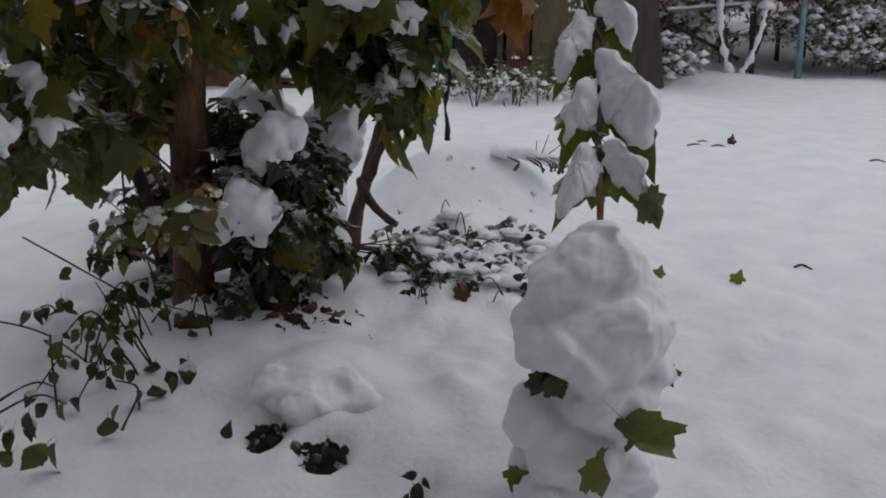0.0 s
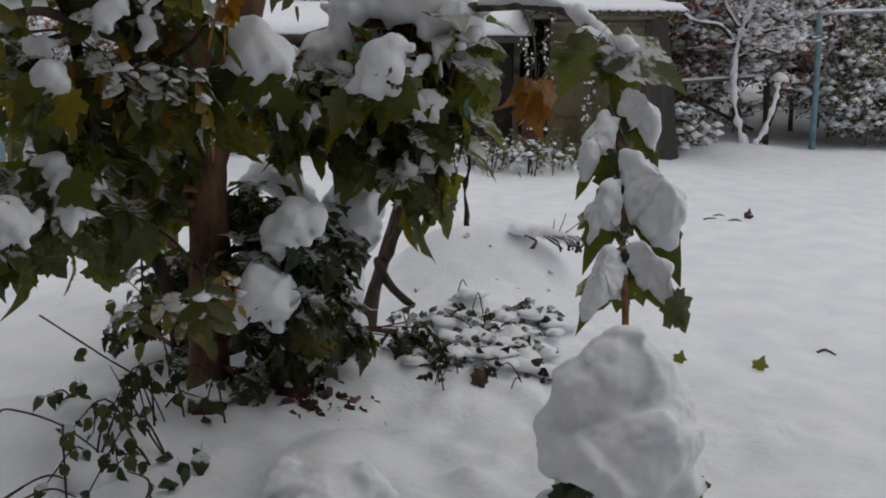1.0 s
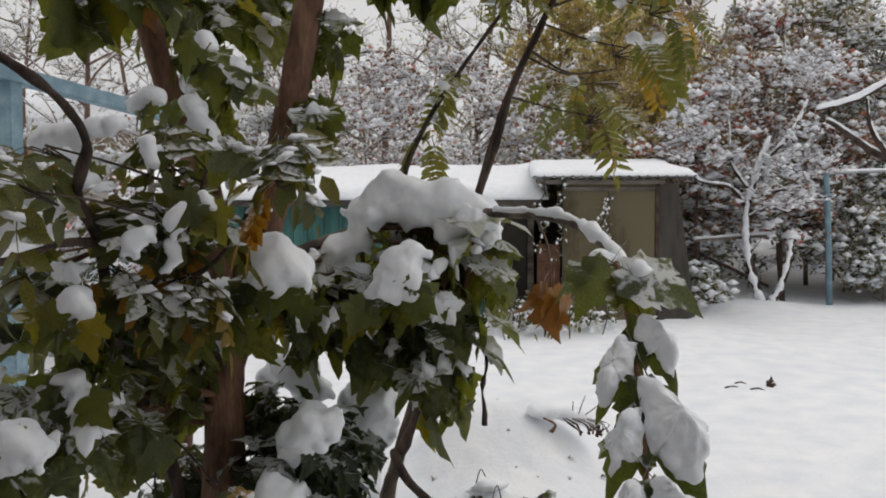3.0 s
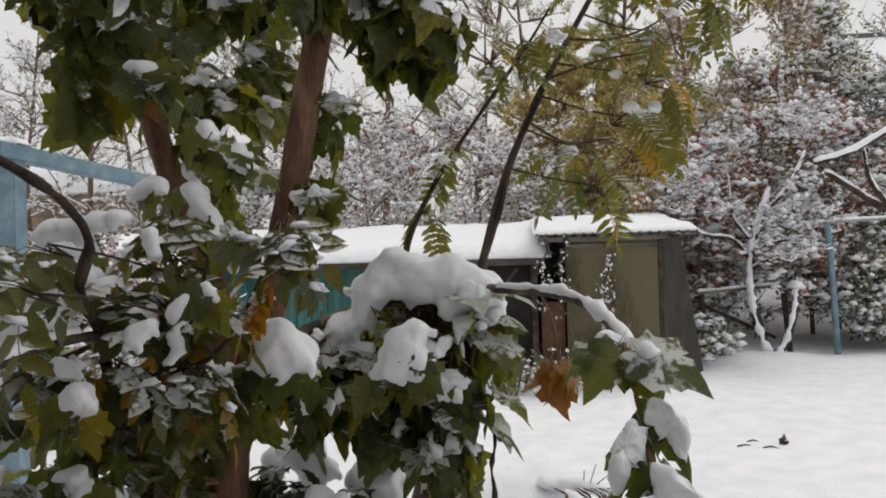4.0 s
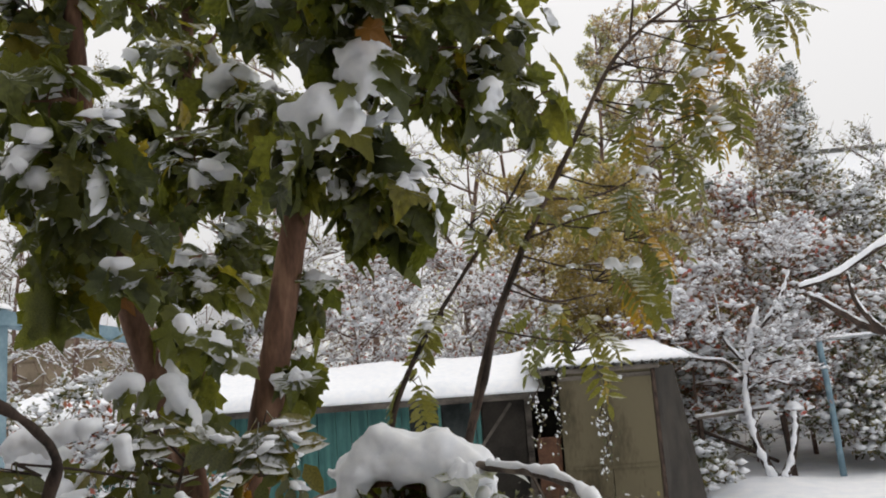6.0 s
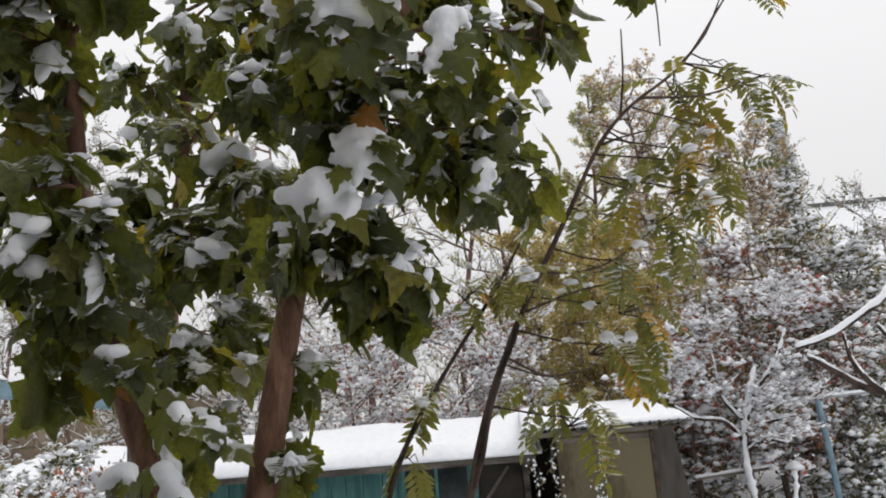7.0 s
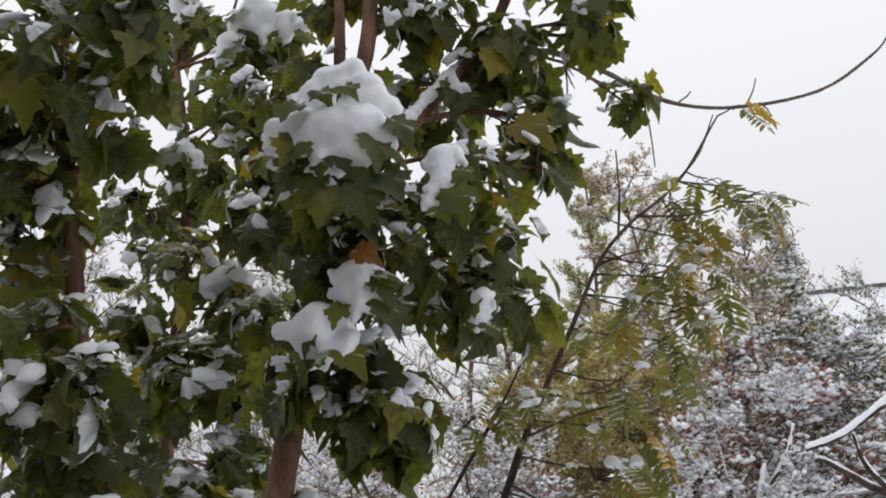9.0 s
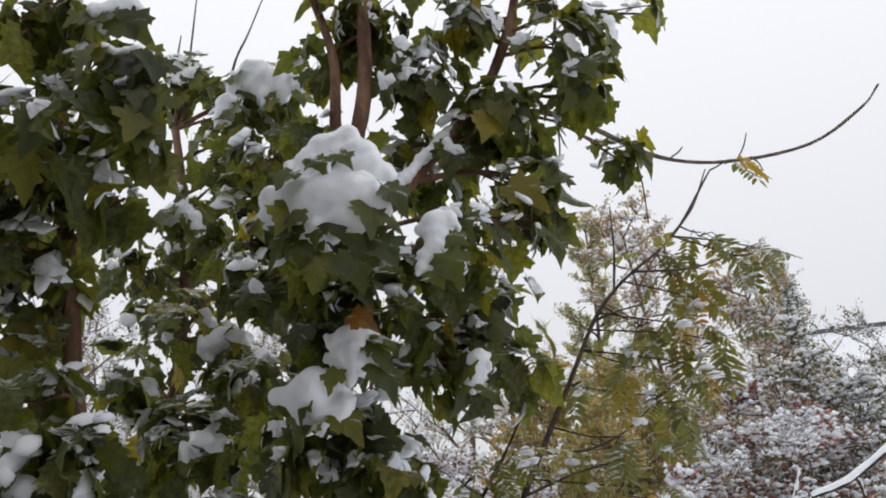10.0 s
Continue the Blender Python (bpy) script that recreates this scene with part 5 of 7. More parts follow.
def build_maple():
    tree = thing("maple_tree", (-0.9, 3.1, 0), "young maple with reddish brown trunk and green leaves under snow", "tree")
    g = Gather()
    tube(g, TRUNK, 0.078, 0.028, 14, 7, 0.10, 0.08)
    g.link("trunk", BARK_MAPLE, tree)
    for line, r0, r1 in ((LIMB, 0.040, 0.018), (LEFT_STEM, 0.052, 0.022), (FORK, 0.03, 0.016)):
        g = Gather()
        tube(g, line, r0, r1, 11, 7, 0.12, 0.12)
        g.link("limb", BARK_MAPLE, tree)
    foliage(tree, CROWN_LEFT + CROWN_LEFT_FILL + CROWN_LEFT_NEAR, [LEFT_STEM], 1, 0.15, 15, 60, 0.26, 2)
    foliage(tree, CROWN_FRONT + CROWN_FRONT_FILL + CROWN_FRONT_UP, [TRUNK, LIMB], 2, 0.145, 17, 90, 0.26, 2)
    foliage(tree, CROWN_RIGHT, [LIMB, TRUNK], 3, 0.14, 17, 60, 0.32, 2)
    foliage(tree, MID_LEFT + MID_LEFT_FILL, [LEFT_STEM, TRUNK], 4, 0.13, 19, 50, 0.26, 2)
    # out-of-view foliage, there only for the shade it throws
    foliage(tree, CROWN_TOP_SHADE, [TRUNK[-3:], LIMB[-2:]], 13, 0.16, 14, 0, 0.3, 2)
    foliage(tree, CROWN_SIDE_SHADE, [LEFT_STEM], 14, 0.16, 14, 0, 0.3, 2)
    # low leaves take the darker copy, with the tree's shade in their colour
    foliage(tree, LOW_BUSH, [TRUNK[:4]], 6, 0.10, 66, 0, 0.07, 0, blades=LEAF_SHADED)
    foliage(tree, UNDERGROWTH, [TRUNK[:4]], 8, 0.085, 44, 0, 0.10, 0, blades=LEAF_SHADED)
    g = Gather()
    tube(g, [(0.29, 3.40, 3.80), (0.55, 3.5, 3.82), (0.79, 3.7, 3.82), (1.14, 4.0, 3.77), (1.5, 4.15, 3.77), (1.94, 4.2, 3.83), (2.25, 4.2, 4.0), (2.37, 4.2, 4.12)], 0.014, 0.006, 7, 5, 0.2, 0.25)
    for a, b in (((1.55, 4.15, 3.77), (1.62, 4.12, 3.90)), ((1.62, 4.15, 3.78), (1.66, 4.15, 3.70)), ((1.2, 4.02, 3.77), (1.26, 4.0, 3.81)), ((0.62, 3.55, 3.82), (0.60, 3.5, 3.55)), ((1.0, 3.9, 3.79), (0.98, 3.8, 3.35))):
        tube(g, [a, Vector(a).lerp(Vector(b), 0.5) + Vector((0.01, 0, 0)), b], 0.005, 0.003, 5, 3)
    g.link("twig", BARK_GREY, tree, "long bare twig")

    back = thing("maple_tree", (-1.4, 4.0, 0), "slim second maple stem with dark leaves behind the first", "tree")
    g = Gather()
    tube(g, BACK_STEM, 0.045, 0.022, 10, 7, 0.1, 0.1)
    g.link("trunk", BARK_MAPLE, back)
    for pts in ([(-1.16, 4.4, 4.7), (-1.10, 4.4, 4.98), (-1.02, 4.4, 5.16), (-0.91, 4.4, 5.45)], [(-1.42, 4.4, 4.6), (-1.40, 4.45, 5.1), (-1.38, 4.5, 5.6)], [(-1.45, 4.4, 4.7), (-1.50, 4.5, 5.1), (-1.48, 4.5, 5.3)]):
        g = Gather()
        tube(g, pts, 0.010, 0.004, 6, 5, 0.2, 0.2)
        g.link("twig", BARK_GREY, back)
    foliage(back, CROWN_BACK + CROWN_BACK_FILL, [BACK_STEM], 7, 0.14, 15, 0, 0.28, 2)

    # the low bough that runs out towards the sapling
    bough = [(-0.72, 3.14, 1.20), (-0.51, 3.40, 1.30), (-0.15, 3.40, 1.38), (0.06, 3.20, 1.38), (0.27, 2.90, 1.36), (0.38, 2.60, 1.28), (0.42, 2.48, 1.20)]
    g = Gather()
    tube(g, bough, 0.022, 0.010, 9, 7, 0.15, 0.15)
    g.link("limb", BARK_GREY, tree)
    foliage(tree, MID_CENTRE + MID_CENTRE_FILL, [bough], 5, 0.165, 15, 70, 0.20, 2)
    g = Gather()
    tube(g, [(p[0], p[1] - 0.002, p[2] + 0.013) for p in bough[3:]], 0.015, 0.014, 9, 14, 0.75, 1.0)
    tagged(g.link("branch_snow", SNOW), "line of snow along a bare low bough", "snow")
    for at, tip, s in (((0.21, 3.03, 1.15), (-0.25, -0.1, -1), 0.11), ((0.245, 3.01, 1.14), (0.15, 0.1, -1), 0.13), ((0.23, 3.02, 1.10), (-0.05, -0.2, -1), 0.125), ((0.275, 2.99, 1.13), (0.35, -0.1, -1), 0.10)):
        leaf_part(ORANGE_MESH, placed(at, tip, (1.6 * math.sin(at[0] * 190), -0.7, 0.2), s), tree, label="orange autumn leaf")
    for at, tip, s in (((-0.98, 2.78, 2.00), (0.35, -0.1, -0.9), 0.075), ((-0.22, 2.85, 2.78), (0.6, -0.3, -0.3), 0.09), ((-0.82, 2.66, 1.06), (-0.2, -0.3, -1), 0.08)):
        leaf_part(ORANGE_MESH, placed(at, tip, (0, -1, 0.4), s), tree, label="orange autumn leaf")
    for at, tip, s in (((-1.05, 2.78, 2.06), (-0.3, -0.2, -0.9), 0.16), ((-0.50, 3.0, 0.32), (0.1, -0.2, -1), 0.14), ((-1.26, 2.75, 2.86), (0.2, -0.3, -0.8), 0.15), ((0.36, 3.2, 3.34), (0.4, -0.2, -0.3), 0.16), ((-0.78, 3.02, 1.10), (0.1, -0.3, -1), 0.11)):
        leaf_part(YELLOW_MESH, placed(at, tip, (0, -1, 0.4), s), tree, label="yellowing leaf")
    g = Gather()
    tube(g, [(0.02, 3.3, 0.90), (0.025, 3.29, 0.84), (0.01, 3.29, 0.76), (0.02, 3.29, 0.68), (0.018, 3.29, 0.63)], 0.004, 0.009, 6, 6, 1.2, 1.2)
    g.link("withered_leaf", BARK_DARK, tree, "dark withered leaf hanging in a curl")
    g = Gather()
    tube(g, [(0.19, 3.02, 1.37), (0.23, 3.01, 1.27), (0.24, 3.01, 1.13)], 0.005, 0.003, 6, 4, 0.2, 0.2)
    g.link("twig", BARK_GREY, tree)
    # leaves that stick out of the large heap of snow
    for at, tip, s in (((-0.20, 2.64, 3.26), (0.5, -0.5, -0.4), 0.08), ((-0.35, 2.66, 3.23), (-0.3, -0.5, -0.6), 0.10), ((-0.28, 2.65, 3.26), (0.4, -0.5, -0.5), 0.08), ((-0.26, 2.64, 3.25), (-0.4, -0.5, -0.4), 0.07), ((-0.28, 2.70, 2.95), (-0.2, -0.4, -0.8), 0.14), ((-0.18, 2.70, 2.94), (0.3, -0.4, -0.8), 0.14), ((-0.37, 2.72, 3.02), (-0.7, -0.3, -0.5), 0.12), ((-0.10, 2.72, 2.98), (0.5, -0.3, -0.7), 0.13)):
        leaf_part(LEAF_MESH[len(tree.children) % 6], placed(at, tip, (0, -0.7, 0.6), s), tree)


build_maple()

# ---- snow lying on the boughs ----
def drape(heaps, label, group="snow lying on the branches", deep=0.75, seed=0, swell=1.0, ahead=0.0, tree=None, leaf=0.11, leafy=3):
    """Snow settled over foliage: each heap grown together from a few rounds, with leaves of the tree under and over its lower rim."""
    for n, heap in enumerate(heaps):
        rng = random.Random(seed + n)
        heap = [(x, y - ahead, z, r * swell) for x, y, z, r in heap]
        most = max(h[3] for h in heap)
        row = list(heap)
        for p, q in zip(heap, heap[1:]):
            if math.dist(p[:3], q[:3]) < 2.2 * (p[3] + q[3]):
                row.append(tuple((u + v) / 2 for u, v in zip(p, q)))
        balls = []
        for x, y, z, r in row:
            balls.append((x, y, z, r * 0.9, rng.uniform(0.85, 1.0)))
            balls.append((x + rng.uniform(-0.3, 0.3) * r, y + deep * r, z + 0.1 * r, r * 0.85, 0.9))
        for x, y, z, r in heap:
            for k in range(4):
                w = rng.uniform(0.9, 2.1) * math.pi
                balls.append((x + rng.uniform(0.8, 1.15) * r * math.cos(w), y + rng.uniform(-0.3, 0.3) * r, z + 0.95 * r * math.sin(w) - 0.1 * r, r * rng.uniform(0.16, 0.40), rng.uniform(0.8, 1.7)))
            for k in range(leafy if tree else 0):
                w = rng.uniform(1.0, 2.0) * math.pi
                at = (x + 0.9 * r * math.cos(w), y - r * rng.uniform(0.0, 0.5), z + 0.9 * r * math.sin(w))
                tip = (0.8 * math.cos(w) + rng.gauss(0, 0.3), -0.45, -0.75 + rng.gauss(0, 0.2))
                leaf_part(LEAF_MESH[rng.randrange(6)], placed(at, tip, (rng.gauss(0, 0.4), -0.7, 0.6), leaf * rng.uniform(0.6, 1.1)), tree)
        snow_mass("snow", balls, label, max(0.0062, most * 0.115), most * 0.22, group, soft_=6)


MAPLE, SECOND_MAPLE = [ob for ob in bpy.data.objects if ob.name.startswith("maple_tree") and not ob.parent]
BOUGH_SNOW = [
    [(-0.01, 3.30, 1.37, 0.084), (-0.12, 3.30, 1.42, 0.100), (-0.22, 3.30, 1.41, 0.100), (-0.32, 3.30, 1.50, 0.056), (-0.40, 3.30, 1.37, 0.080), (-0.44, 3.30, 1.28, 0.056), (-0.51, 3.30, 1.25, 0.062), (-0.56, 3.30, 1.18, 0.056), (-0.31, 3.30, 1.40, 0.070), (0.04, 3.30, 1.34, 0.044), (-0.46, 3.30, 1.17, 0.032), (-0.42, 3.30, 1.18, 0.032)],
]
PATCH_SNOW = [
    [(-0.25, 3.12, 1.21, 0.071), (-0.21, 3.12, 1.13, 0.052), (-0.31, 3.12, 1.13, 0.041), (-0.27, 3.12, 1.17, 0.056), (-0.21, 3.12, 1.25, 0.045), (-0.35, 3.12, 1.11, 0.022)],
    [(-0.58, 2.80, 1.29, 0.040), (-0.58, 2.80, 1.24, 0.070), (-0.53, 2.80, 1.21, 0.056), (-0.61, 2.80, 1.20, 0.053), (-0.49, 2.80, 1.19, 0.030), (-0.67, 2.80, 1.12, 0.033), (-0.67, 2.80, 1.08, 0.033), (-0.66, 2.80, 1.17, 0.030)],
]
BIG_SNOW = [
    [(-0.26, 2.80, 3.37, 0.072), (-0.19, 2.80, 3.39, 0.062), (-0.32, 2.80, 3.32, 0.066), (-0.14, 2.79, 3.33, 0.066), (-0.37, 2.79, 3.27, 0.056), (-0.11, 2.77, 3.25, 0.062), (-0.24, 2.80, 3.29, 0.075)],
    [(-0.44, 2.74, 3.19, 0.050), (-0.40, 2.74, 3.12, 0.045), (-0.30, 2.72, 3.03, 0.045), (-0.36, 2.73, 3.19, 0.060), (-0.33, 2.73, 3.13, 0.055), (-0.27, 2.71, 3.15, 0.086), (-0.19, 2.71, 3.14, 0.090), (-0.13, 2.73, 3.17, 0.066), (-0.22, 2.72, 3.07, 0.062), (-0.16, 2.72, 3.05, 0.050), (-0.29, 2.72, 3.07, 0.045), (-0.10, 2.74, 3.09, 0.040)],
]
LOW_SNOW = [
    [(-0.65, 2.98, 0.45, 0.076), (-0.60, 2.98, 0.43, 0.069), (-0.70, 2.98, 0.41, 0.051), (-0.57, 2.98, 0.49, 0.036), (-0.65, 2.98, 0.51, 0.044)],
    [(-0.53, 3.02, 0.70, 0.063), (-0.57, 3.02, 0.66, 0.055), (-0.48, 3.02, 0.71, 0.044), (-0.56, 3.02, 0.62, 0.041), (-0.60, 3.02, 0.61, 0.037)],
]
SHRUB_SNOW = [
    [(-0.79, 3.60, 0.76, 0.085), (-0.71, 3.60, 0.73, 0.076), (-0.83, 3.60, 0.74, 0.054), (-0.65, 3.60, 0.68, 0.054)],
    [(-0.46, 3.50, 0.70, 0.078), (-0.40, 3.50, 0.67, 0.074), (-0.43, 3.50, 0.59, 0.082), (-0.37, 3.50, 0.61, 0.052), (-0.42, 3.50, 0.52, 0.074), (-0.47, 3.50, 0.61, 0.074)],
]
CROWN_SNOW = [
    [(-0.24, 3.05, 2.73, 0.062), (-0.22, 3.05, 2.65, 0.062), (-0.26, 3.05, 2.67, 0.055), (-0.19, 3.05, 2.73, 0.037)],
    [(-0.38, 3.10, 2.58, 0.090), (-0.44, 3.10, 2.57, 0.064), (-0.30, 3.10, 2.51, 0.052), (-0.36, 3.10, 2.50, 0.049), (-0.39, 3.10, 2.62, 0.056)],
    [(0.09, 2.90, 3.03, 0.052), (0.08, 2.90, 2.95, 0.045), (0.04, 2.90, 2.89, 0.028), (0.13, 2.90, 3.04, 0.035)],
    [(0.15, 3.35, 2.67, 0.045), (0.14, 3.35, 2.61, 0.037), (0.17, 3.35, 2.69, 0.033)],
]
BACK_SNOW = [
    [(-1.22, 3.60, 2.44, 0.031), (-1.18, 3.60, 2.32, 0.035), (-1.15, 3.60, 2.24, 0.040), (-1.13, 3.60, 2.17, 0.031)],
    [(-0.99, 3.95, 3.06, 0.073), (-0.91, 3.95, 3.06, 0.049), (-1.06, 3.95, 3.04, 0.044)],
    [(-1.22, 4.00, 3.75, 0.074), (-1.28, 4.00, 3.72, 0.045), (-1.16, 4.00, 3.71, 0.045)],
    [(-0.91, 4.25, 4.68, 0.091), (-0.78, 4.25, 4.60, 0.080), (-1.01, 4.25, 4.60, 0.054), (-0.65, 4.25, 4.55, 0.048), (-0.85, 4.25, 4.52, 0.054)],
    [(-1.40, 4.40, 4.90, 0.072), (-1.47, 4.40, 4.95, 0.050), (-1.33, 4.40, 4.83, 0.050)],
    [(-1.04, 4.20, 4.47, 0.064), (-1.08, 4.20, 4.38, 0.042)],
]
LEFT_SNOW = [
    [(-1.03, 2.78, 2.20, 0.050), (-0.99, 2.78, 2.21, 0.030), (-1.07, 2.78, 2.22, 0.030), (-1.03, 2.78, 2.15, 0.020)],
    [(-1.15, 2.70, 2.31, 0.045), (-1.11, 2.70, 2.28, 0.022), (-1.19, 2.70, 2.30, 0.026)],
    [(-0.93, 2.75, 2.05, 0.038), (-0.89, 2.75, 2.04, 0.029), (-0.96, 2.75, 2.06, 0.022), (-0.90, 2.75, 2.00, 0.019)],
    [(-0.96, 3.00, 2.24, 0.021), (-0.94, 3.00, 2.20, 0.025), (-0.97, 3.00, 2.27, 0.018), (-0.93, 3.00, 2.16, 0.014)],
    [(-0.91, 3.10, 1.92, 0.022), (-0.91, 3.10, 1.87, 0.018), (-0.92, 3.10, 1.96, 0.018)],
    [(-0.84, 3.20, 1.87, 0.034), (-0.82, 3.20, 1.83, 0.027), (-0.86, 3.20, 1.89, 0.023)],
]
NEAR_SNOW = [
    [(-0.84, 2.35, 3.70, 0.056), (-0.78, 2.35, 3.73, 0.042), (-0.88, 2.35, 3.72, 0.034)],
    [(-0.68, 2.30, 3.48, 0.025), (-0.67, 2.30, 3.40, 0.025), (-0.67, 2.30, 3.31, 0.022), (-0.67, 2.30, 3.25, 0.016), (-0.72, 2.30, 3.51, 0.025), (-0.78, 2.30, 3.51, 0.019), (-0.83, 2.30, 3.55, 0.016)],
]
MID_SNOW = [
    [(-0.97, 2.35, 1.17, 0.041), (-1.00, 2.35, 1.14, 0.030), (-0.94, 2.35, 1.14, 0.027), (-0.96, 2.35, 1.11, 0.019)],
    [(-1.06, 2.50, 0.93, 0.032), (-1.10, 2.50, 0.93, 0.023), (-1.04, 2.50, 0.90, 0.026), (-1.07, 2.50, 0.85, 0.026)],
    [(-1.11, 2.30, 0.82, 0.053), (-1.05, 2.30, 0.79, 0.040), (-1.13, 2.30, 0.74, 0.037), (-1.14, 2.30, 0.85, 0.026)],
    [(-1.17, 2.60, 1.51, 0.046), (-1.10, 2.60, 1.53, 0.043), (-1.22, 2.60, 1.49, 0.030), (-1.07, 2.60, 1.48, 0.037), (-1.14, 2.60, 1.46, 0.030)],
]
TWIG_SNOW = [
    [(-1.11, 2.30, 1.34, 0.048), (-1.07, 2.30, 1.37, 0.032), (-1.13, 2.30, 1.29, 0.032)],
    [(-0.89, 2.95, 1.65, 0.021), (-0.86, 2.95, 1.59, 0.025), (-0.88, 2.95, 1.70, 0.018)],
    [(-0.90, 2.50, 1.27, 0.026), (-0.92, 2.50, 1.30, 0.017)],
    [(-0.79, 2.50, 1.30, 0.020), (-0.77, 2.50, 1.26, 0.020), (-0.80, 2.50, 1.23, 0.015)],
]
drape(BOUGH_SNOW, "long thick ridge of snow on the low maple bough", seed=1)
drape(PATCH_SNOW, "thick patch of snow draped over maple leaves", seed=20, swell=1.1, ahead=0.05, tree=MAPLE, leaf=0.12, leafy=1)
drape(BIG_SNOW, "large heap of snow resting on a maple bough", seed=30, swell=1.1, tree=MAPLE, leaf=0.12, leafy=1)
drape(LOW_SNOW, "rounded clot of snow on low leafy shoots", seed=40, swell=1.15, ahead=0.04)
drape(SHRUB_SNOW, "tall lump of snow over a buried shrub", seed=50)
drape(CROWN_SNOW, "pad of wet snow on the maple crown", seed=60, swell=1.1, ahead=0.12, tree=MAPLE, leaf=0.13, leafy=1)
drape(BACK_SNOW, "pad of wet snow on the second maple", seed=70, swell=1.1, ahead=0.12, tree=SECOND_MAPLE, leaf=0.12, leafy=1)
drape(LEFT_SNOW, "clot of snow on drooping maple leaves", seed=80, swell=1.1, ahead=0.08, tree=MAPLE, leaf=0.12, leafy=2)
drape(NEAR_SNOW, "heavy snow hanging on a maple bough", seed=90, tree=MAPLE, leaf=0.13, leafy=2)
drape(MID_SNOW, "clot of snow among rowan and maple leaves", seed=100, tree=MAPLE, leaf=0.11, leafy=1)
SHRUB_PADS = [
    [(-1.07, 2.42, 1.58, 0.047), (-0.99, 2.42, 1.59, 0.038), (-0.90, 2.42, 1.61, 0.030)],
    [(-1.05, 2.42, 1.48, 0.044), (-0.98, 2.42, 1.46, 0.036)],
    [(-1.07, 2.35, 1.42, 0.037), (-1.02, 2.35, 1.40, 0.032)],
    [(-0.82, 2.45, 1.57, 0.028), (-0.81, 2.45, 1.52, 0.022)],
    [(-0.73, 2.42, 1.36, 0.038), (-0.70, 2.42, 1.40, 0.027)],
    [(-0.84, 2.40, 1.31, 0.038), (-0.80, 2.40, 1.33, 0.027)],
]
FORK_PADS = [
    [(-0.92, 2.70, 1.72, 0.037), (-0.96, 2.70, 1.70, 0.028)],
    [(-0.87, 2.85, 1.72, 0.030), (-0.84, 2.85, 1.66, 0.033), (-0.81, 2.85, 1.62, 0.030), (-0.79, 2.85, 1.58, 0.023)],
    [(-0.74, 2.90, 1.83, 0.047), (-0.71, 2.90, 1.79, 0.037), (-0.76, 2.90, 1.85, 0.030)],
    [(-0.76, 2.70, 1.89, 0.025), (-0.75, 2.70, 1.85, 0.028)],
    [(-0.65, 2.42, 1.41, 0.019), (-0.63, 2.42, 1.39, 0.019), (-0.66, 2.42, 1.43, 0.016)],
]
drape(SHRUB_PADS, "flat pad of snow on the rowan bush", seed=120)
drape(FORK_PADS, "pad of snow among maple twigs and leaves", seed=126, tree=MAPLE, leaf=0.10, leafy=1)
drape(TWIG_SNOW, "strip of snow on leafy twigs", seed=110)
snow_mass("snow", [(-0.80 - 0.020 * k, 3.03 - 0.004 * k, 1.48 + 0.046 * k, 0.021 + 0.007 * (k % 2), 1.4) for k in range(8)], "snow lying along the slanting second stem of the maple", 0.006, 0.012)
snow_mass("snow", [(-0.08 + 0.026 * k, 3.33 + 0.008 * k, 3.47 + 0.0285 * k, 0.03 + 0.006 * math.sin(k * 1.7), 0.9) for k in range(14)], "snow strip along a slanting maple limb", 0.006, 0.01)
snow_mass("snow", [(-0.60, 3.62, 0.30, 0.20, 1.3), (-0.55, 3.6, 0.20, 0.14, 1.3), (-0.75, 3.65, 0.32, 0.2, 1.4), (-0.66, 3.65, 0.1, 0.26, 0.9), (-0.72, 3.62, 0.55, 0.09, 1.3), (-0.50, 3.55, 0.47, 0.07, 1.2)], "broad heap of snow over a buried shrub", 0.014, 0.03)


# ---- rowan ----
ROWAN_STEM = [(-0.45, 3.90, -0.05), (-0.42, 3.90, 0.19), (-0.385, 3.90, 0.30), (-0.30, 3.90, 0.60), (-0.19, 3.88, 0.97), (-0.11, 3.85, 1.22), (-0.04, 3.80, 1.42), (0.07, 3.90, 1.81), (0.21, 3.95, 2.14), (0.33, 4.00, 2.37), (0.53, 4.00, 2.71), (0.69, 4.00, 2.99), (0.85, 4.00, 3.16), (1.13, 4.05, 3.37), (1.39, 4.10, 3.71)]
ROWAN_SIDE = [(-0.27, 3.90, 0.75), (-0.36, 3.85, 1.2), (-0.34, 3.80, 1.52), (-0.24, 3.85, 1.77), (-0.09, 3.90, 2.01), (0.18, 4.00, 2.40), (0.3, 4.05, 2.6)]
ROWAN_TWIN = [(-0.06, 3.78, 1.38), (0.04, 3.85, 1.66), (0.11, 3.86, 1.90), (0.24, 3.93, 2.18)]
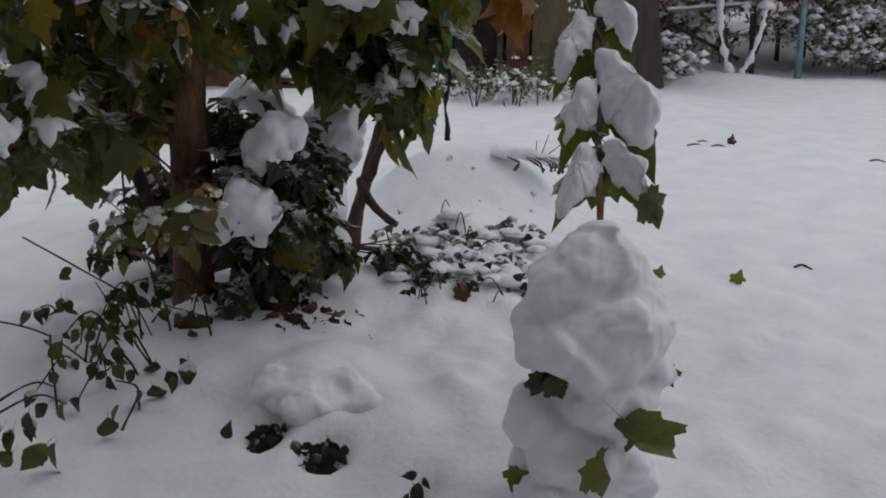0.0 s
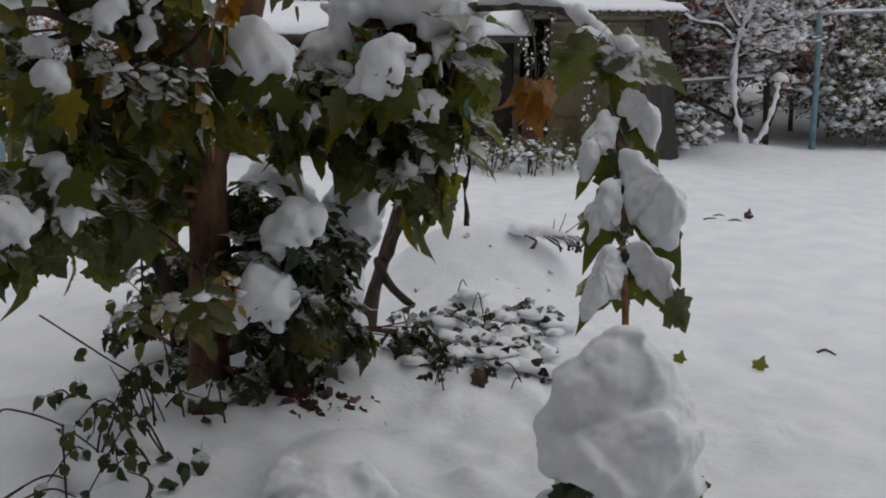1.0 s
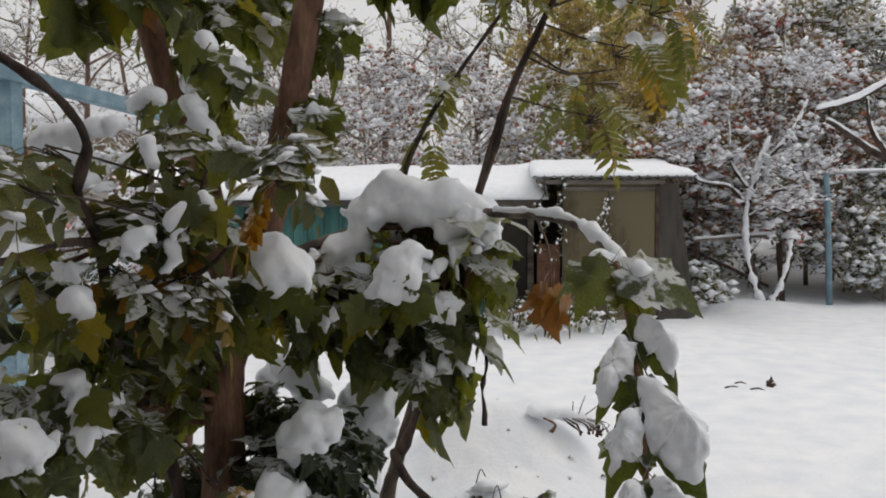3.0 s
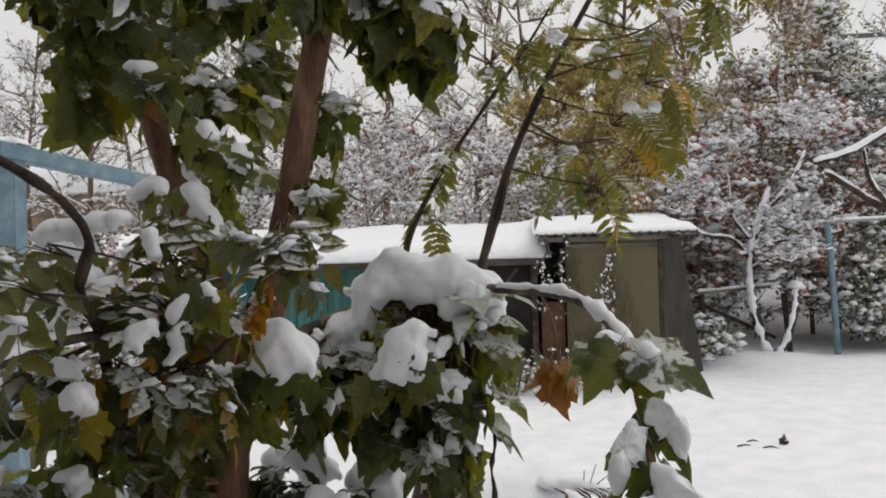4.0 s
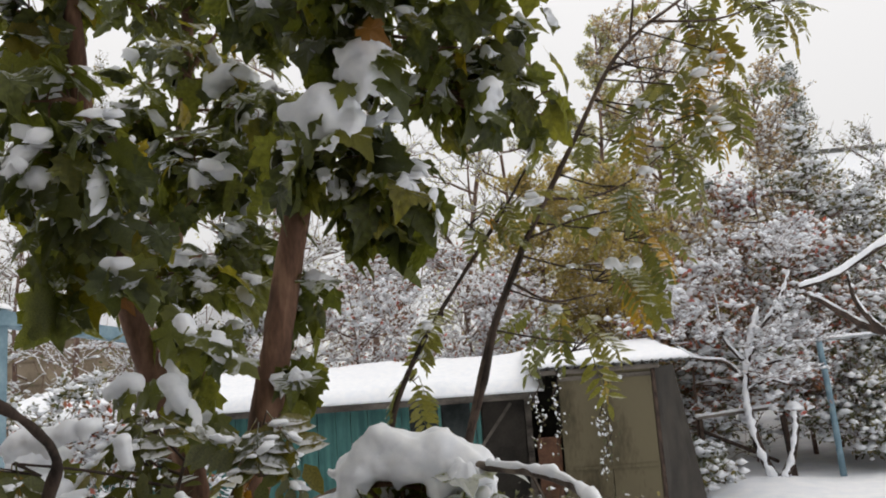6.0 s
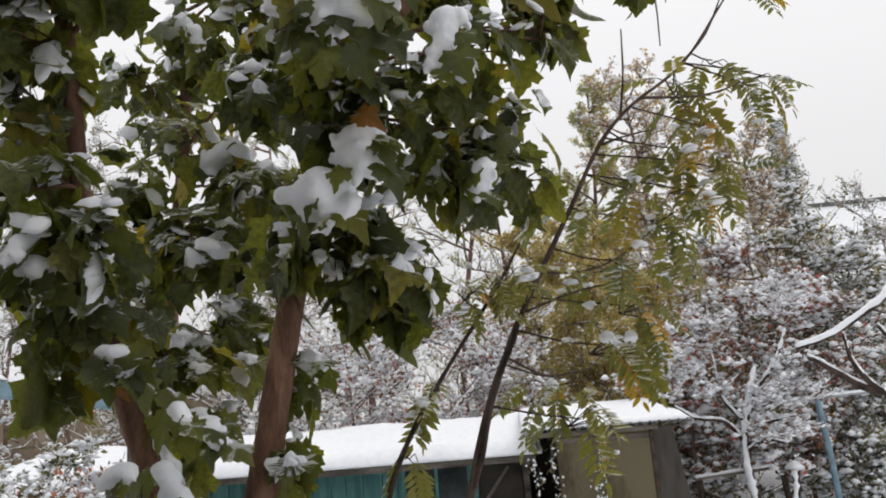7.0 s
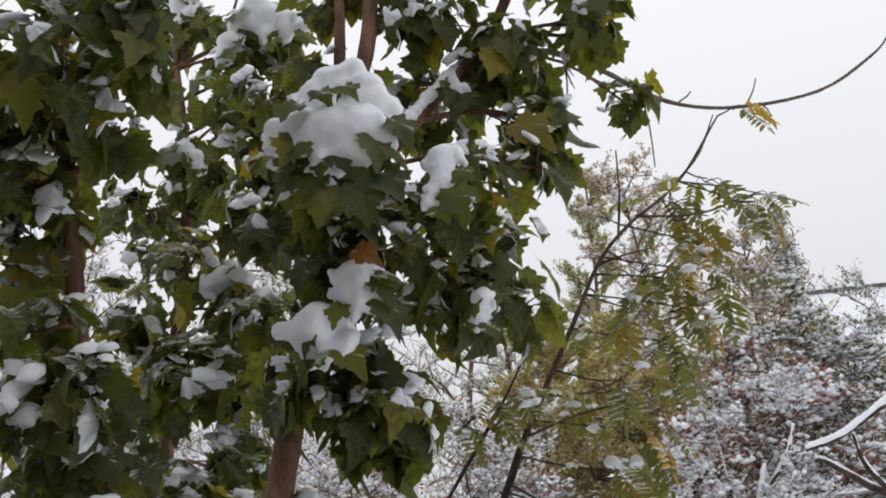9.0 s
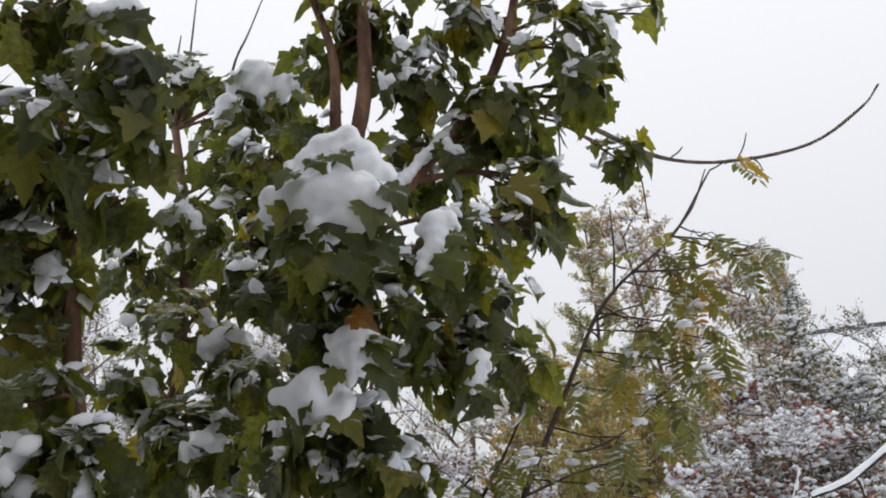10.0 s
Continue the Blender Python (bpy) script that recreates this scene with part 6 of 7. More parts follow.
ROWAN_LEAVES = [
    (0.59, 4.00, 2.70, 0.13), (0.90, 4.00, 2.91, 0.17), (1.07, 4.00, 2.89, 0.12), (0.73, 4.10, 2.41, 0.22), (0.17, 3.90, 2.36, 0.15), (0.00, 3.90, 2.32, 0.12), (0.42, 4.10, 1.92, 0.17), (0.60, 4.10, 2.04, 0.20),
    (0.47, 4.00, 1.74, 0.16), (-0.11, 3.90, 1.94, 0.10), (-0.24, 3.80, 1.68, 0.08), (0.94, 4.10, 2.58, 0.18), (1.51, 4.10, 3.26, 0.07), (1.10, 4.10, 3.17, 0.14), (1.50, 4.15, 3.76, 0.06), (0.75, 4.0, 2.2, 0.15),
    (1.08, 4.1, 3.28, 0.11), (1.28, 4.1, 3.36, 0.10), (1.42, 4.1, 3.22, 0.10), (1.22, 4.1, 3.02, 0.11), (1.05, 4.1, 2.74, 0.12), (1.26, 4.1, 2.82, 0.10), (0.82, 4.05, 2.75, 0.10),
]
ROWAN_LOW = [(-0.81, 2.60, 1.59, 0.10), (-0.81, 2.55, 1.34, 0.12), (-0.74, 2.60, 1.17, 0.10), (-0.93, 2.50, 1.40, 0.08), (-0.84, 2.60, 1.50, 0.08), (-0.51, 2.60, 1.56, 0.10), (-0.50, 2.58, 1.44, 0.08), (-0.73, 2.60, 1.35, 0.10), (-0.90, 2.05, 1.41, 0.06), (-0.70, 2.60, 0.60, 0.05), (-0.93, 2.70, 0.50, 0.06), (-0.98, 2.25, 1.52, 0.07), (-0.95, 2.5, 1.22, 0.08)]


def rowan_leaves(tree, clusters, lines, seed, size, dense, snowy, bark, fronds=FROND_MESH):
    rng = random.Random(seed)
    pads = Gather()
    line = [p for s in lines for p in smooth_line(s, 6)]
    for cx, cy, cz, r in clusters:
        c = Vector((cx, cy, cz))
        root = min(line, key=lambda p: (p - c).length + (0.4 if p.z > cz + 0.15 else 0))
        twigs = Gather()
        tube(twigs, [root, root.lerp(c, 0.55) + Vector((0, 0, 0.05 * (c - root).length)), c + Vector((0, 0, 0.3 * r))], 0.0045, 0.003, 6, 4)
        for i in range(int(dense * (r / 0.14) ** 1.3) + 1):
            out = Vector((rng.gauss(0, 1), rng.gauss(0, 1), rng.gauss(0, 0.5))).normalized()
            p = c + out * r * rng.uniform(0.1, 0.8) + Vector((0, 0, 0.3 * r))
            tip = out * 0.7 + Vector((0, 0, rng.uniform(-0.95, -0.1)))
            s = size * rng.uniform(0.75, 1.2)
            m = placed(p, tip, Vector((rng.gauss(0, 0.3), rng.gauss(0, 0.3), 1)), s)
            leaf_part(fronds[rng.randrange(len(fronds))], m, tree)
            tube(twigs, [c.lerp(root, 0.15), p], 0.003, 0.002, 4, 1)
            if rng.random() < snowy:
                for k in range(2):
                    at = m @ Vector((rng.uniform(-0.15, 0.15), rng.uniform(0.25, 0.8), -0.05))
                    q = s * rng.uniform(0.06, 0.19)
                    stamp(pads, LUMPS[rng.randrange(8)], Matrix.Translation(at) @ Matrix.Rotation(rng.uniform(0, 6), 4, "Z") @ Matrix.Rotation(rng.uniform(-0.6, 0.6), 4, "X") @ Matrix.Diagonal((q, q * 0.8, q * 0.8, 1)))
        twigs.link("twig", bark, tree)
    if pads.n:
        tagged(pads.link("snow_on_leaves", SNOW, kind="stuff"), "flecks of snow on feathery rowan leaves", "snow")


def build_rowan():
    tree = thing("rowan_tree", (-0.45, 3.9, 0), "slender rowan with thin dark stems and yellowing leaves", "tree")
    g = Gather()
    tube(g, ROWAN_STEM, 0.040, 0.005, 10, 6, 0.15, 0.15, curve=0.6)
    g.link("trunk", BARK_ROWAN, tree)
    for line, r0, r1 in ((ROWAN_SIDE, 0.018, 0.005), (ROWAN_TWIN, 0.017, 0.011)):
        g = Gather()
        tube(g, line, r0, r1, 8, 6, 0.15, 0.15)
        g.link("limb", BARK_DARK, tree)
    for pts in ([(0.36, 4.0, 2.43), (0.55, 4.0, 2.42), (0.72, 4.0, 2.47), (0.88, 4.0, 2.58)], [(0.28, 3.98, 2.26), (0.5, 4.0, 2.33), (0.72, 4.05, 2.37)], [(0.18, 3.95, 2.07), (0.35, 4.0, 1.98), (0.55, 4.05, 2.0)], [(0.69, 4.0, 2.99), (0.8, 4.0, 3.02), (0.95, 4.02, 3.05)], [(0.80, 4.0, 3.10), (0.83, 3.95, 3.3), (0.84, 3.9, 3.5)], [(0.9, 4.0, 3.2), (1.2, 4.05, 3.2), (1.45, 4.1, 3.28)], [(1.1, 4.05, 3.35), (1.25, 4.05, 3.5), (1.37, 4.1, 3.72)]):
        g = Gather()
        tube(g, pts, 0.007, 0.003, 6, 5, 0.2, 0.2)
        g.link("limb", BARK_ROWAN, tree)
    g = Gather()
    tube(g, [(-0.39, 3.88, 0.36), (-0.36, 3.82, 0.30), (-0.28, 3.78, 0.22), (-0.22, 3.75, 0.19)], 0.024, 0.015, 8, 5, 0.3, 0.3)
    tube(g, [(-0.36, 3.88, 0.36), (-0.30, 3.85, 0.50), (-0.26, 3.84, 0.60)], 0.026, 0.016, 8, 4, 0.3, 0.3)
    g.link("broken_branch", BARK_DARK, tree, "snapped-off side branch")
    rowan_leaves(tree, ROWAN_LEAVES, [ROWAN_STEM, ROWAN_SIDE], 11, 0.235, 5, 0.35, BARK_DARK)
    for x, y, z, r in ((0.62, 4.0, 2.12, 0.05), (0.72, 3.98, 2.12, 0.04), (0.30, 3.92, 2.44, 0.035), (0.80, 3.98, 2.52, 0.035), (0.56, 3.96, 2.66, 0.03)):
        cap("snow", (x, y, z), r, "small cap of snow on a rowan twig", int(x * 100), voxel=0.007, rz=0.7)

    shrub = thing("rowan_shrub", (-1.02, 3.2, 0), "low rowan bush with crooked dark branch and feathery leaves", "shrub")
    g = Gather()
    tube(g, [(-1.02, 3.2, -0.05), (-1.03, 3.1, 0.45), (-1.06, 2.85, 0.85), (-1.04, 2.66, 1.06), (-1.02, 2.60, 1.20), (-0.98, 2.50, 1.31), (-0.93, 2.30, 1.42), (-0.86, 2.22, 1.54), (-0.86, 2.10, 1.63), (-0.92, 2.00, 1.70), (-1.0, 1.9, 1.76)], 0.021, 0.009, 10, 7, 0.4, 0.45)
    g.link("stem", BARK_DARK, shrub)
    for pts, r0, r1 in (([(-0.98, 2.50, 1.30), (-0.96, 2.32, 1.31), (-0.99, 2.20, 1.29), (-1.04, 2.05, 1.25)], 0.014, 0.010), ([(-1.03, 2.60, 1.05), (-0.9, 2.6, 1.16), (-0.78, 2.58, 1.30), (-0.72, 2.6, 1.5)], 0.012, 0.006), ([(-0.9, 2.6, 1.16), (-0.7, 2.62, 1.25), (-0.55, 2.62, 1.50)], 0.009, 0.005)):
        g = Gather()
        tube(g, pts, r0, r1, 8, 5, 0.25, 0.3)
        g.link("branch", BARK_DARK, shrub)
    rowan_leaves(shrub, ROWAN_LOW, [[(-1.03, 2.60, 1.05), (-0.9, 2.6, 1.16), (-0.78, 2.58, 1.30), (-0.72, 2.6, 1.5)], [(-1.03, 3.1, 0.45), (-1.06, 2.85, 0.85)], [(-0.9, 2.6, 1.16), (-0.55, 2.62, 1.50)]], 12, 0.17, 10, 1.0, BARK_DARK, BROAD_MESH)
    g = Gather()
    tube(g, [(-0.97, 2.35, 1.325), (-0.99, 2.20, 1.31), (-1.04, 2.05, 1.27)], 0.018, 0.012, 8, 8, 0.4, 0.5)
    tagged(g.link("branch_snow", SNOW), "ridge of snow along a crooked branch", "snow")


build_rowan()


# ---- sapling in front, bowed under snow ----
def build_sapling():
    tree = thing("maple_sapling", (0.41, 2.0, 0), "maple sapling with drooping leaves wrapped in snow", "sapling")
    stem = [(0.40, 1.97, 0.0), (0.405, 2.0, 0.45), (0.41, 2.06, 0.67), (0.415, 2.18, 0.78), (0.42, 2.30, 0.96), (0.40, 2.40, 1.13), (0.38, 2.46, 1.26)]
    g = Gather()
    tube(g, stem, 0.0095, 0.006, 9, 7, 0.2, 0.3)
    g.link("stem", STEM_RED, tree)
    line = smooth_line(stem, 8)

    def on(z):
        return min(line, key=lambda p: abs(p.z - z))

    hang = (
        ((0.411, 2.360, 1.067), (0.318, 2.280, 0.892)),
        ((0.416, 2.270, 0.923), (0.317, 2.160, 0.756)),
        ((0.412, 2.170, 0.781), (0.313, 2.040, 0.658)),
        ((0.419, 2.380, 1.120), (0.511, 2.280, 0.976)),
        ((0.426, 2.310, 0.981), (0.558, 2.120, 0.753)),
        ((0.424, 2.290, 0.945), (0.483, 2.200, 0.819)),
        ((0.419, 2.180, 0.791), (0.544, 2.060, 0.684)),
    )
    for i, (root, end) in enumerate(hang):
        root, end = Vector(root), Vector(end)
        side = 1 if end.x > root.x else -1
        size = (end - root).length * 0.95
        m = placed(root + Vector((side * 0.012, -0.005, 0.012)), end - root, Vector((side * 0.45, -0.9, 0.55)), size) @ Matrix.Diagonal((0.54, 1, 0.8, 1))
        leaf_part(TENT_MESH[i % 4], m, tree)
        pad = Gather()
        stamp(pad, TENT_SNOW[i % 4], m @ Matrix.Diagonal((0.92, 0.9, 1, 1)))
        ob = pad.link("snow", SNOW)
        sub = ob.modifiers.new("rounding", "SUBSURF")
        sub.levels = sub.render_levels = 2
        for title, strength in (("lumps", 0.05), ("crust", 0.010)):
            d = ob.modifiers.new(title, "DISPLACE")
            d.texture, d.strength, d.mid_level, d.texture_coords = CLOUDS[title], strength, 0.5, "GLOBAL"
        tagged(ob, "thick pad of snow lying on a drooping sapling leaf", "snow", "snow pads on the sapling")
    for at, tip, up, s in (((0.36, 2.45, 1.25), (-0.5, -0.4, -0.55), (0, -0.7, 0.7), 0.15), ((0.40, 2.45, 1.24), (0.85, -0.25, -0.28), (0, -0.5, 0.85), 0.20), ((0.40, 2.44, 1.23), (0.35, -0.5, -0.8), (0.2, -0.8, 0.5), 0.13), ((0.33, 2.5, 1.25), (-0.75, 0.1, -0.45), (0, -0.4, 0.9), 0.14), ((0.42, 2.45, 1.22), (0.6, 0.2, -0.75), (0, -0.6, 0.7), 0.13)):
        leaf_part(LEAF_MESH[3], placed(at, tip, up, s), tree)
    for at, tip, up, s in (((0.455, 1.83, 0.30), (0.46, 0.0, -0.62), (-0.6, -0.75, 0.1), 0.15), ((0.40, 1.82, 0.22), (0.30, -0.05, -0.8), (0.6, -0.7, 0.2), 0.10), ((0.25, 1.91, 0.13), (-0.3, -0.1, -0.7), (0.1, -0.7, 0.6), 0.06), ((0.54, 1.95, 0.37), (0.3, -0.1, -0.8), (-0.5, -0.7, 0.1), 0.06), ((0.515, 2.085, 0.715), (0.45, 0.0, -0.75), (0.4, -0.7, 0.4), 0.09)):
        leaf_part(LEAF_MESH[4], placed(at, tip, up, s), tree)
    for at, tip, s in (((0.285, 1.885, 0.375), (-0.1, -0.1, -0.7), 0.06), ((0.305, 1.88, 0.37), (0.4, -0.1, -0.6), 0.06), ((0.34, 1.855, 0.445), (0.5, -0.1, -0.5), 0.05)):
        leaf_part(BURIED_MESH, placed(at, tip, (0.3, -0.9, 0.1), s), tree, label="dark leaf in a hollow of the snow")
    heap = [(0.41, 2.0, 0.635, 0.05, 1.1), (0.38, 1.99, 0.58, 0.085, 0.95), (0.44, 1.99, 0.575, 0.07, 0.95), (0.34, 1.99, 0.525, 0.10, 0.9), (0.47, 1.98, 0.50, 0.085, 0.95), (0.42, 1.97, 0.43, 0.135, 0.85), (0.49, 1.98, 0.36, 0.085, 1.0), (0.28, 1.99, 0.46, 0.06, 1.0), (0.285, 1.96, 0.23, 0.085, 0.85), (0.37, 1.97, 0.18, 0.125, 0.9), (0.43, 1.95, 0.30, 0.115, 0.85), (0.39, 1.98, 0.06, 0.125, 0.9), (0.30, 1.98, 0.08, 0.085, 0.9), (0.45, 1.99, 0.05, 0.085, 0.9), (0.40, 2.03, 0.33, 0.14, 1.2)]
    rng = random.Random(64)
    for k in range(34):
        z = rng.uniform(0.02, 0.52)
        w = rng.uniform(math.pi, 2 * math.pi)
        r = rng.uniform(0.02, 0.065)
        heap.append((0.395 + (0.15 - 0.5 * r) * math.cos(w), 1.98 + 0.8 * (0.14 - 0.4 * r) * math.sin(w), z, r, rng.uniform(0.6, 1.0)))
    snow_mass("snow", heap, "bulging heap of snow weighing down the sapling", 0.0075, 0.03, soft_=5, rough_=1.2)
    cap("snow", (0.34, 2.5, 1.27), 0.04, "small cap of snow on the sapling's top leaves", 301, voxel=0.006, rz=0.7)
    cap("snow", (0.43, 2.43, 1.245), 0.032, "small cap of snow on the sapling's top leaves", 302, voxel=0.006, rz=0.9)


build_sapling()


# ---- brambles, litter and scraps on the snow ----
def build_brambles():
    bush = thing("bramble_bush", (-1.1, 2.9, 0), "thin arching bramble canes with dark leaves in snow", "bush")
    rng = random.Random(5)
    canes = (
        [(-1.73, 3.49, 0.18), (-1.24, 3.01, 0.20), (-1.06, 2.95, 0.12), (-0.91, 2.78, 0.03)],
        [(-1.30, 2.50, 0.20), (-1.24, 2.48, 0.22), (-1.08, 2.44, 0.20), (-1.01, 2.54, 0.06)],
        [(-1.02, 2.52, 0.04), (-1.01, 2.64, 0.16), (-1.06, 2.90, 0.20), (-1.00, 2.99, 0.06)],
        [(-1.10, 2.08, 0.12), (-1.02, 2.23, 0.15), (-1.05, 2.42, 0.04)],
        [(-1.12, 2.10, 0.08), (-1.01, 2.22, 0.12), (-1.00, 2.35, 0.03)],
        [(-1.16, 3.41, 0.02), (-1.32, 3.62, 0.20), (-1.41, 3.55, 0.35)],
        [(-0.86, 2.62, 0.02), (-0.91, 2.61, 0.12), (-1.01, 2.71, 0.18), (-1.15, 2.90, 0.20)],
        [(-0.79, 2.23, 0.02), (-0.77, 2.31, 0.10), (-0.92, 2.49, 0.04)],
    )
    spots = [
        (-0.98, 2.65, 0.10), (-0.81, 2.58, 0.06), (-0.75, 2.59, 0.05), (-0.77, 2.49, 0.05), (-0.94, 2.19, 0.10), (-0.98, 2.14, 0.10), (-0.98, 2.05, 0.10), (-0.86, 2.04, 0.08),
        (-0.81, 2.24, 0.06), (-1.28, 3.43, 0.30), (-1.30, 3.29, 0.30), (-1.32, 3.67, 0.30), (-1.27, 2.91, 0.12), (-1.35, 3.09, 0.15), (-0.78, 2.40, 0.04), (-0.94, 1.97, 0.10), (-1.21, 3.08, 0.20),
    ]
    for pts in canes:
        g = Gather()
        low = [(x, y, z) for x, y, z in pts]
        tube(g, low, 0.004, 0.002, 6, 6, 0.2, 0.2)
        g.link("cane", BARK_DARK, bush)
    for k in range(22):
        x, y = -1.05 + rng.gauss(0, 0.19), 2.75 + rng.gauss(0, 0.28)
        dx, dy = rng.gauss(0, 0.16), rng.gauss(-0.1, 0.14)
        g = Gather()
        way = tube(g, [(x, y, ground_z(x, y) - 0.02), (x + dx * 0.4, y + dy * 0.4, rng.uniform(0.12, 0.24)), (x + dx, y + dy, rng.uniform(0.05, 0.16))], 0.004, 0.002, 5, 5, 0.2, 0.2)
        g.link("cane", BARK_DARK, bush)
        for q in way[4::2]:
            m = placed(q, (rng.gauss(0, 0.6), rng.gauss(-0.2, 0.4), -0.7), (rng.gauss(0, 0.5), -0.7, 0.5), rng.uniform(0.035, 0.065))
            leaf_part(OVAL_MESH[rng.randrange(4)], m, bush)
    for x, y, z in spots:
        for k in range(2):
            p = (x + rng.uniform(-0.02, 0.02), y + rng.uniform(-0.03, 0.03), z + rng.uniform(0, 0.03))
            m = placed(p, (rng.gauss(0, 0.5), rng.gauss(-0.2, 0.4), -0.8), (rng.gauss(0, 0.5), -0.8, 0.4), rng.uniform(0.05, 0.085))
            leaf_part(OVAL_MESH[rng.randrange(4)], m, bush)


build_brambles()


def build_litter():
    rng = random.Random(9)
    for i in range(60):
        x, y = -0.50 + rng.gauss(0, 0.10), 3.05 + rng.gauss(0, 0.05)
        ob = new("fallen_leaf", BROWN_MESH[i % 3])
        ob.matrix_basis = placed((x, y, ground_z(x, y) + rng.uniform(-0.03, 0.005)), (rng.gauss(0, 0.7), rng.gauss(-0.4, 0.6), rng.uniform(-0.6, 0.0)), (rng.gauss(0, 0.6), -0.6, 0.6), rng.uniform(0.05, 0.085))
        tagged(ob, "curled brown fallen leaf half buried in snow", "leaf", "brown leaves under the maple")
    for x, y, turn, dip in ((-0.84, 2.94, 20, 0.02), (-0.58, 3.10, -12, 0.03)):
        bm = bmesh.new()
        bmesh.ops.create_cube(bm, size=1)
        bmesh.ops.scale(bm, vec=(0.13, 0.10, 0.075), verts=bm.verts)
        bmesh.ops.bevel(bm, geom=bm.edges[:], offset=0.014, segments=3, affect="EDGES")
        for v in bm.verts:
            v.co += v.co.normalized() * 0.012 * noise.noise(v.co * 30 + Vector((x, y, 0)) * 9)
        bmesh.ops.transform(bm, matrix=Matrix.Translation((x, y, ground_z(x, y) + 0.014 - dip)) @ Euler((radians(8), radians(turn * 0.4), radians(turn))).to_matrix().to_4x4(), verts=bm.verts)
        tagged(part("broken_brick", bm, BRICK, smooth=True), "broken red-brown brick edging the bed, capped with snow", "brick", "broken bricks round the bed")
        z = ground_z(x, y) + 0.028 - dip
        snow_mass("snow", [(x, y + 0.03, z + 0.03, 0.065, 0.45), (x + 0.045, y + 0.04, z + 0.02, 0.05, 0.5), (x - 0.045, y + 0.04, z + 0.02, 0.045, 0.5), (x, y + 0.10, z - 0.01, 0.08, 0.7)], "rounded snow on a broken brick", 0.008, 0.012, "snow on bricks")
    for x, y, me, s, label in ((1.22, 3.72, LEAF_MESH[1], 0.06, "green fallen maple leaf standing in the snow"), (0.07, 3.28, BROWN_MESH[2], 0.06, "small orange fallen leaf lying on snow"), (-0.52, 2.25, OVAL_MESH[2], 0.05, "curled green leaf frozen into the snow"), (0.90, 3.75, LEAF_MESH[5], 0.05, "green leaf tip showing through the snow"), (2.12, 7.15, BROWN_MESH[1], 0.07, "pale brown leaf on the snow")):
        ob = new("fallen_leaf", me)
        ob.matrix_basis = placed((x, y, ground_z(x, y) + 0.005), (0.25, -0.15, 0.75), (0.1, -0.9, 0.35), s)
        tagged(ob, label, "leaf", "fallen leaves on the snow")
    for i in range(16):
        x, y = rng.uniform(-0.35, 0.6), rng.uniform(3.9, 4.9)
        ob = new("fallen_leaf", (BROWN_MESH + DARK_MESH)[i % 7])
        ob.matrix_basis = placed((x, y, ground_z(x, y) + 0.002), (rng.gauss(0, 1), rng.gauss(0, 1), 0.15), (rng.gauss(0, 0.3), -0.3, 0.9), rng.uniform(0.018, 0.04))
        tagged(ob, "small dark leaf scrap on the snow mound", "leaf", "leaf scraps on the mound")
    patch = thing("ground_ivy", (0.08, 3.9, 0), "patch of low dark green plants showing through snow", "plant")
    tufts = [(-0.20 + rng.uniform(0, 0.58), rng.uniform(3.36, 4.1)) for i in range(22)] + [(0.24, 3.86), (0.28, 3.82), (0.20, 3.9), (-0.06, 3.43), (0.16, 3.5)]
    for tx, ty in tufts:
        for i in range(9):
            x, y = tx + rng.gauss(0, 0.03), ty + rng.gauss(0, 0.025)
            m = placed((x, y, ground_z(x, y) + rng.uniform(0.0, 0.035)), (rng.gauss(0, 0.8), rng.gauss(-0.6, 0.6), rng.uniform(-0.4, 0.4)), (rng.gauss(0, 0.5), -0.5, 0.7), rng.uniform(0.035, 0.06))
            leaf_part((OVAL_MESH if i % 2 else DARK_MESH)[i % 4], m, patch)
    cover = Gather()
    for tx, ty in tufts:
        for i in range(2):
            x, y = tx + rng.gauss(0, 0.05), ty + 0.04 + rng.gauss(0, 0.03)
            q = rng.uniform(0.03, 0.095)
            stamp(cover, LUMPS[rng.randrange(8)], Matrix.Translation((x, y, ground_z(x, y) + rng.uniform(0.0, 0.03))) @ Matrix.Rotation(rng.uniform(0, 6), 4, "Z") @ Matrix.Diagonal((q, q * 0.8, q * 0.5, 1)))
    cover.link("snow_cover", SNOW, patch, kind="stuff")
    for i in range(16):
        x, y = 0.02 + rng.gauss(0, 0.20), 3.72 + rng.gauss(0, 0.2)
        g = Gather()
        dx = rng.gauss(0, 0.10)
        tube(g, [(x, y, ground_z(x, y) - 0.01), (x + dx * 0.5, y - 0.02, ground_z(x, y) + rng.uniform(0.04, 0.10)), (x + dx, y - 0.04, ground_z(x, y) + rng.uniform(0.0, 0.08))], 0.003, 0.002, 5, 4)
        g.link("stalk", BARK_DARK, patch)
    rng2 = random.Random(21)
    hump = [(-0.34, 2.47, 0.03, 0.15, 0.55)]
    for k in range(22):
        w, q = rng2.uniform(0, 2 * math.pi), rng2.uniform(0.3, 1) ** 0.5
        hump.append((-0.34 + 0.15 * q * math.cos(w), 2.46 + 0.13 * q * math.sin(w), 0.075 - 0.055 * q * q, rng2.uniform(0.04, 0.075), 0.6))
    snow_mass("snow", hump, "uneven hump of snow over dark weeds", 0.007, 0.03, soft_=7, rough_=1.1)
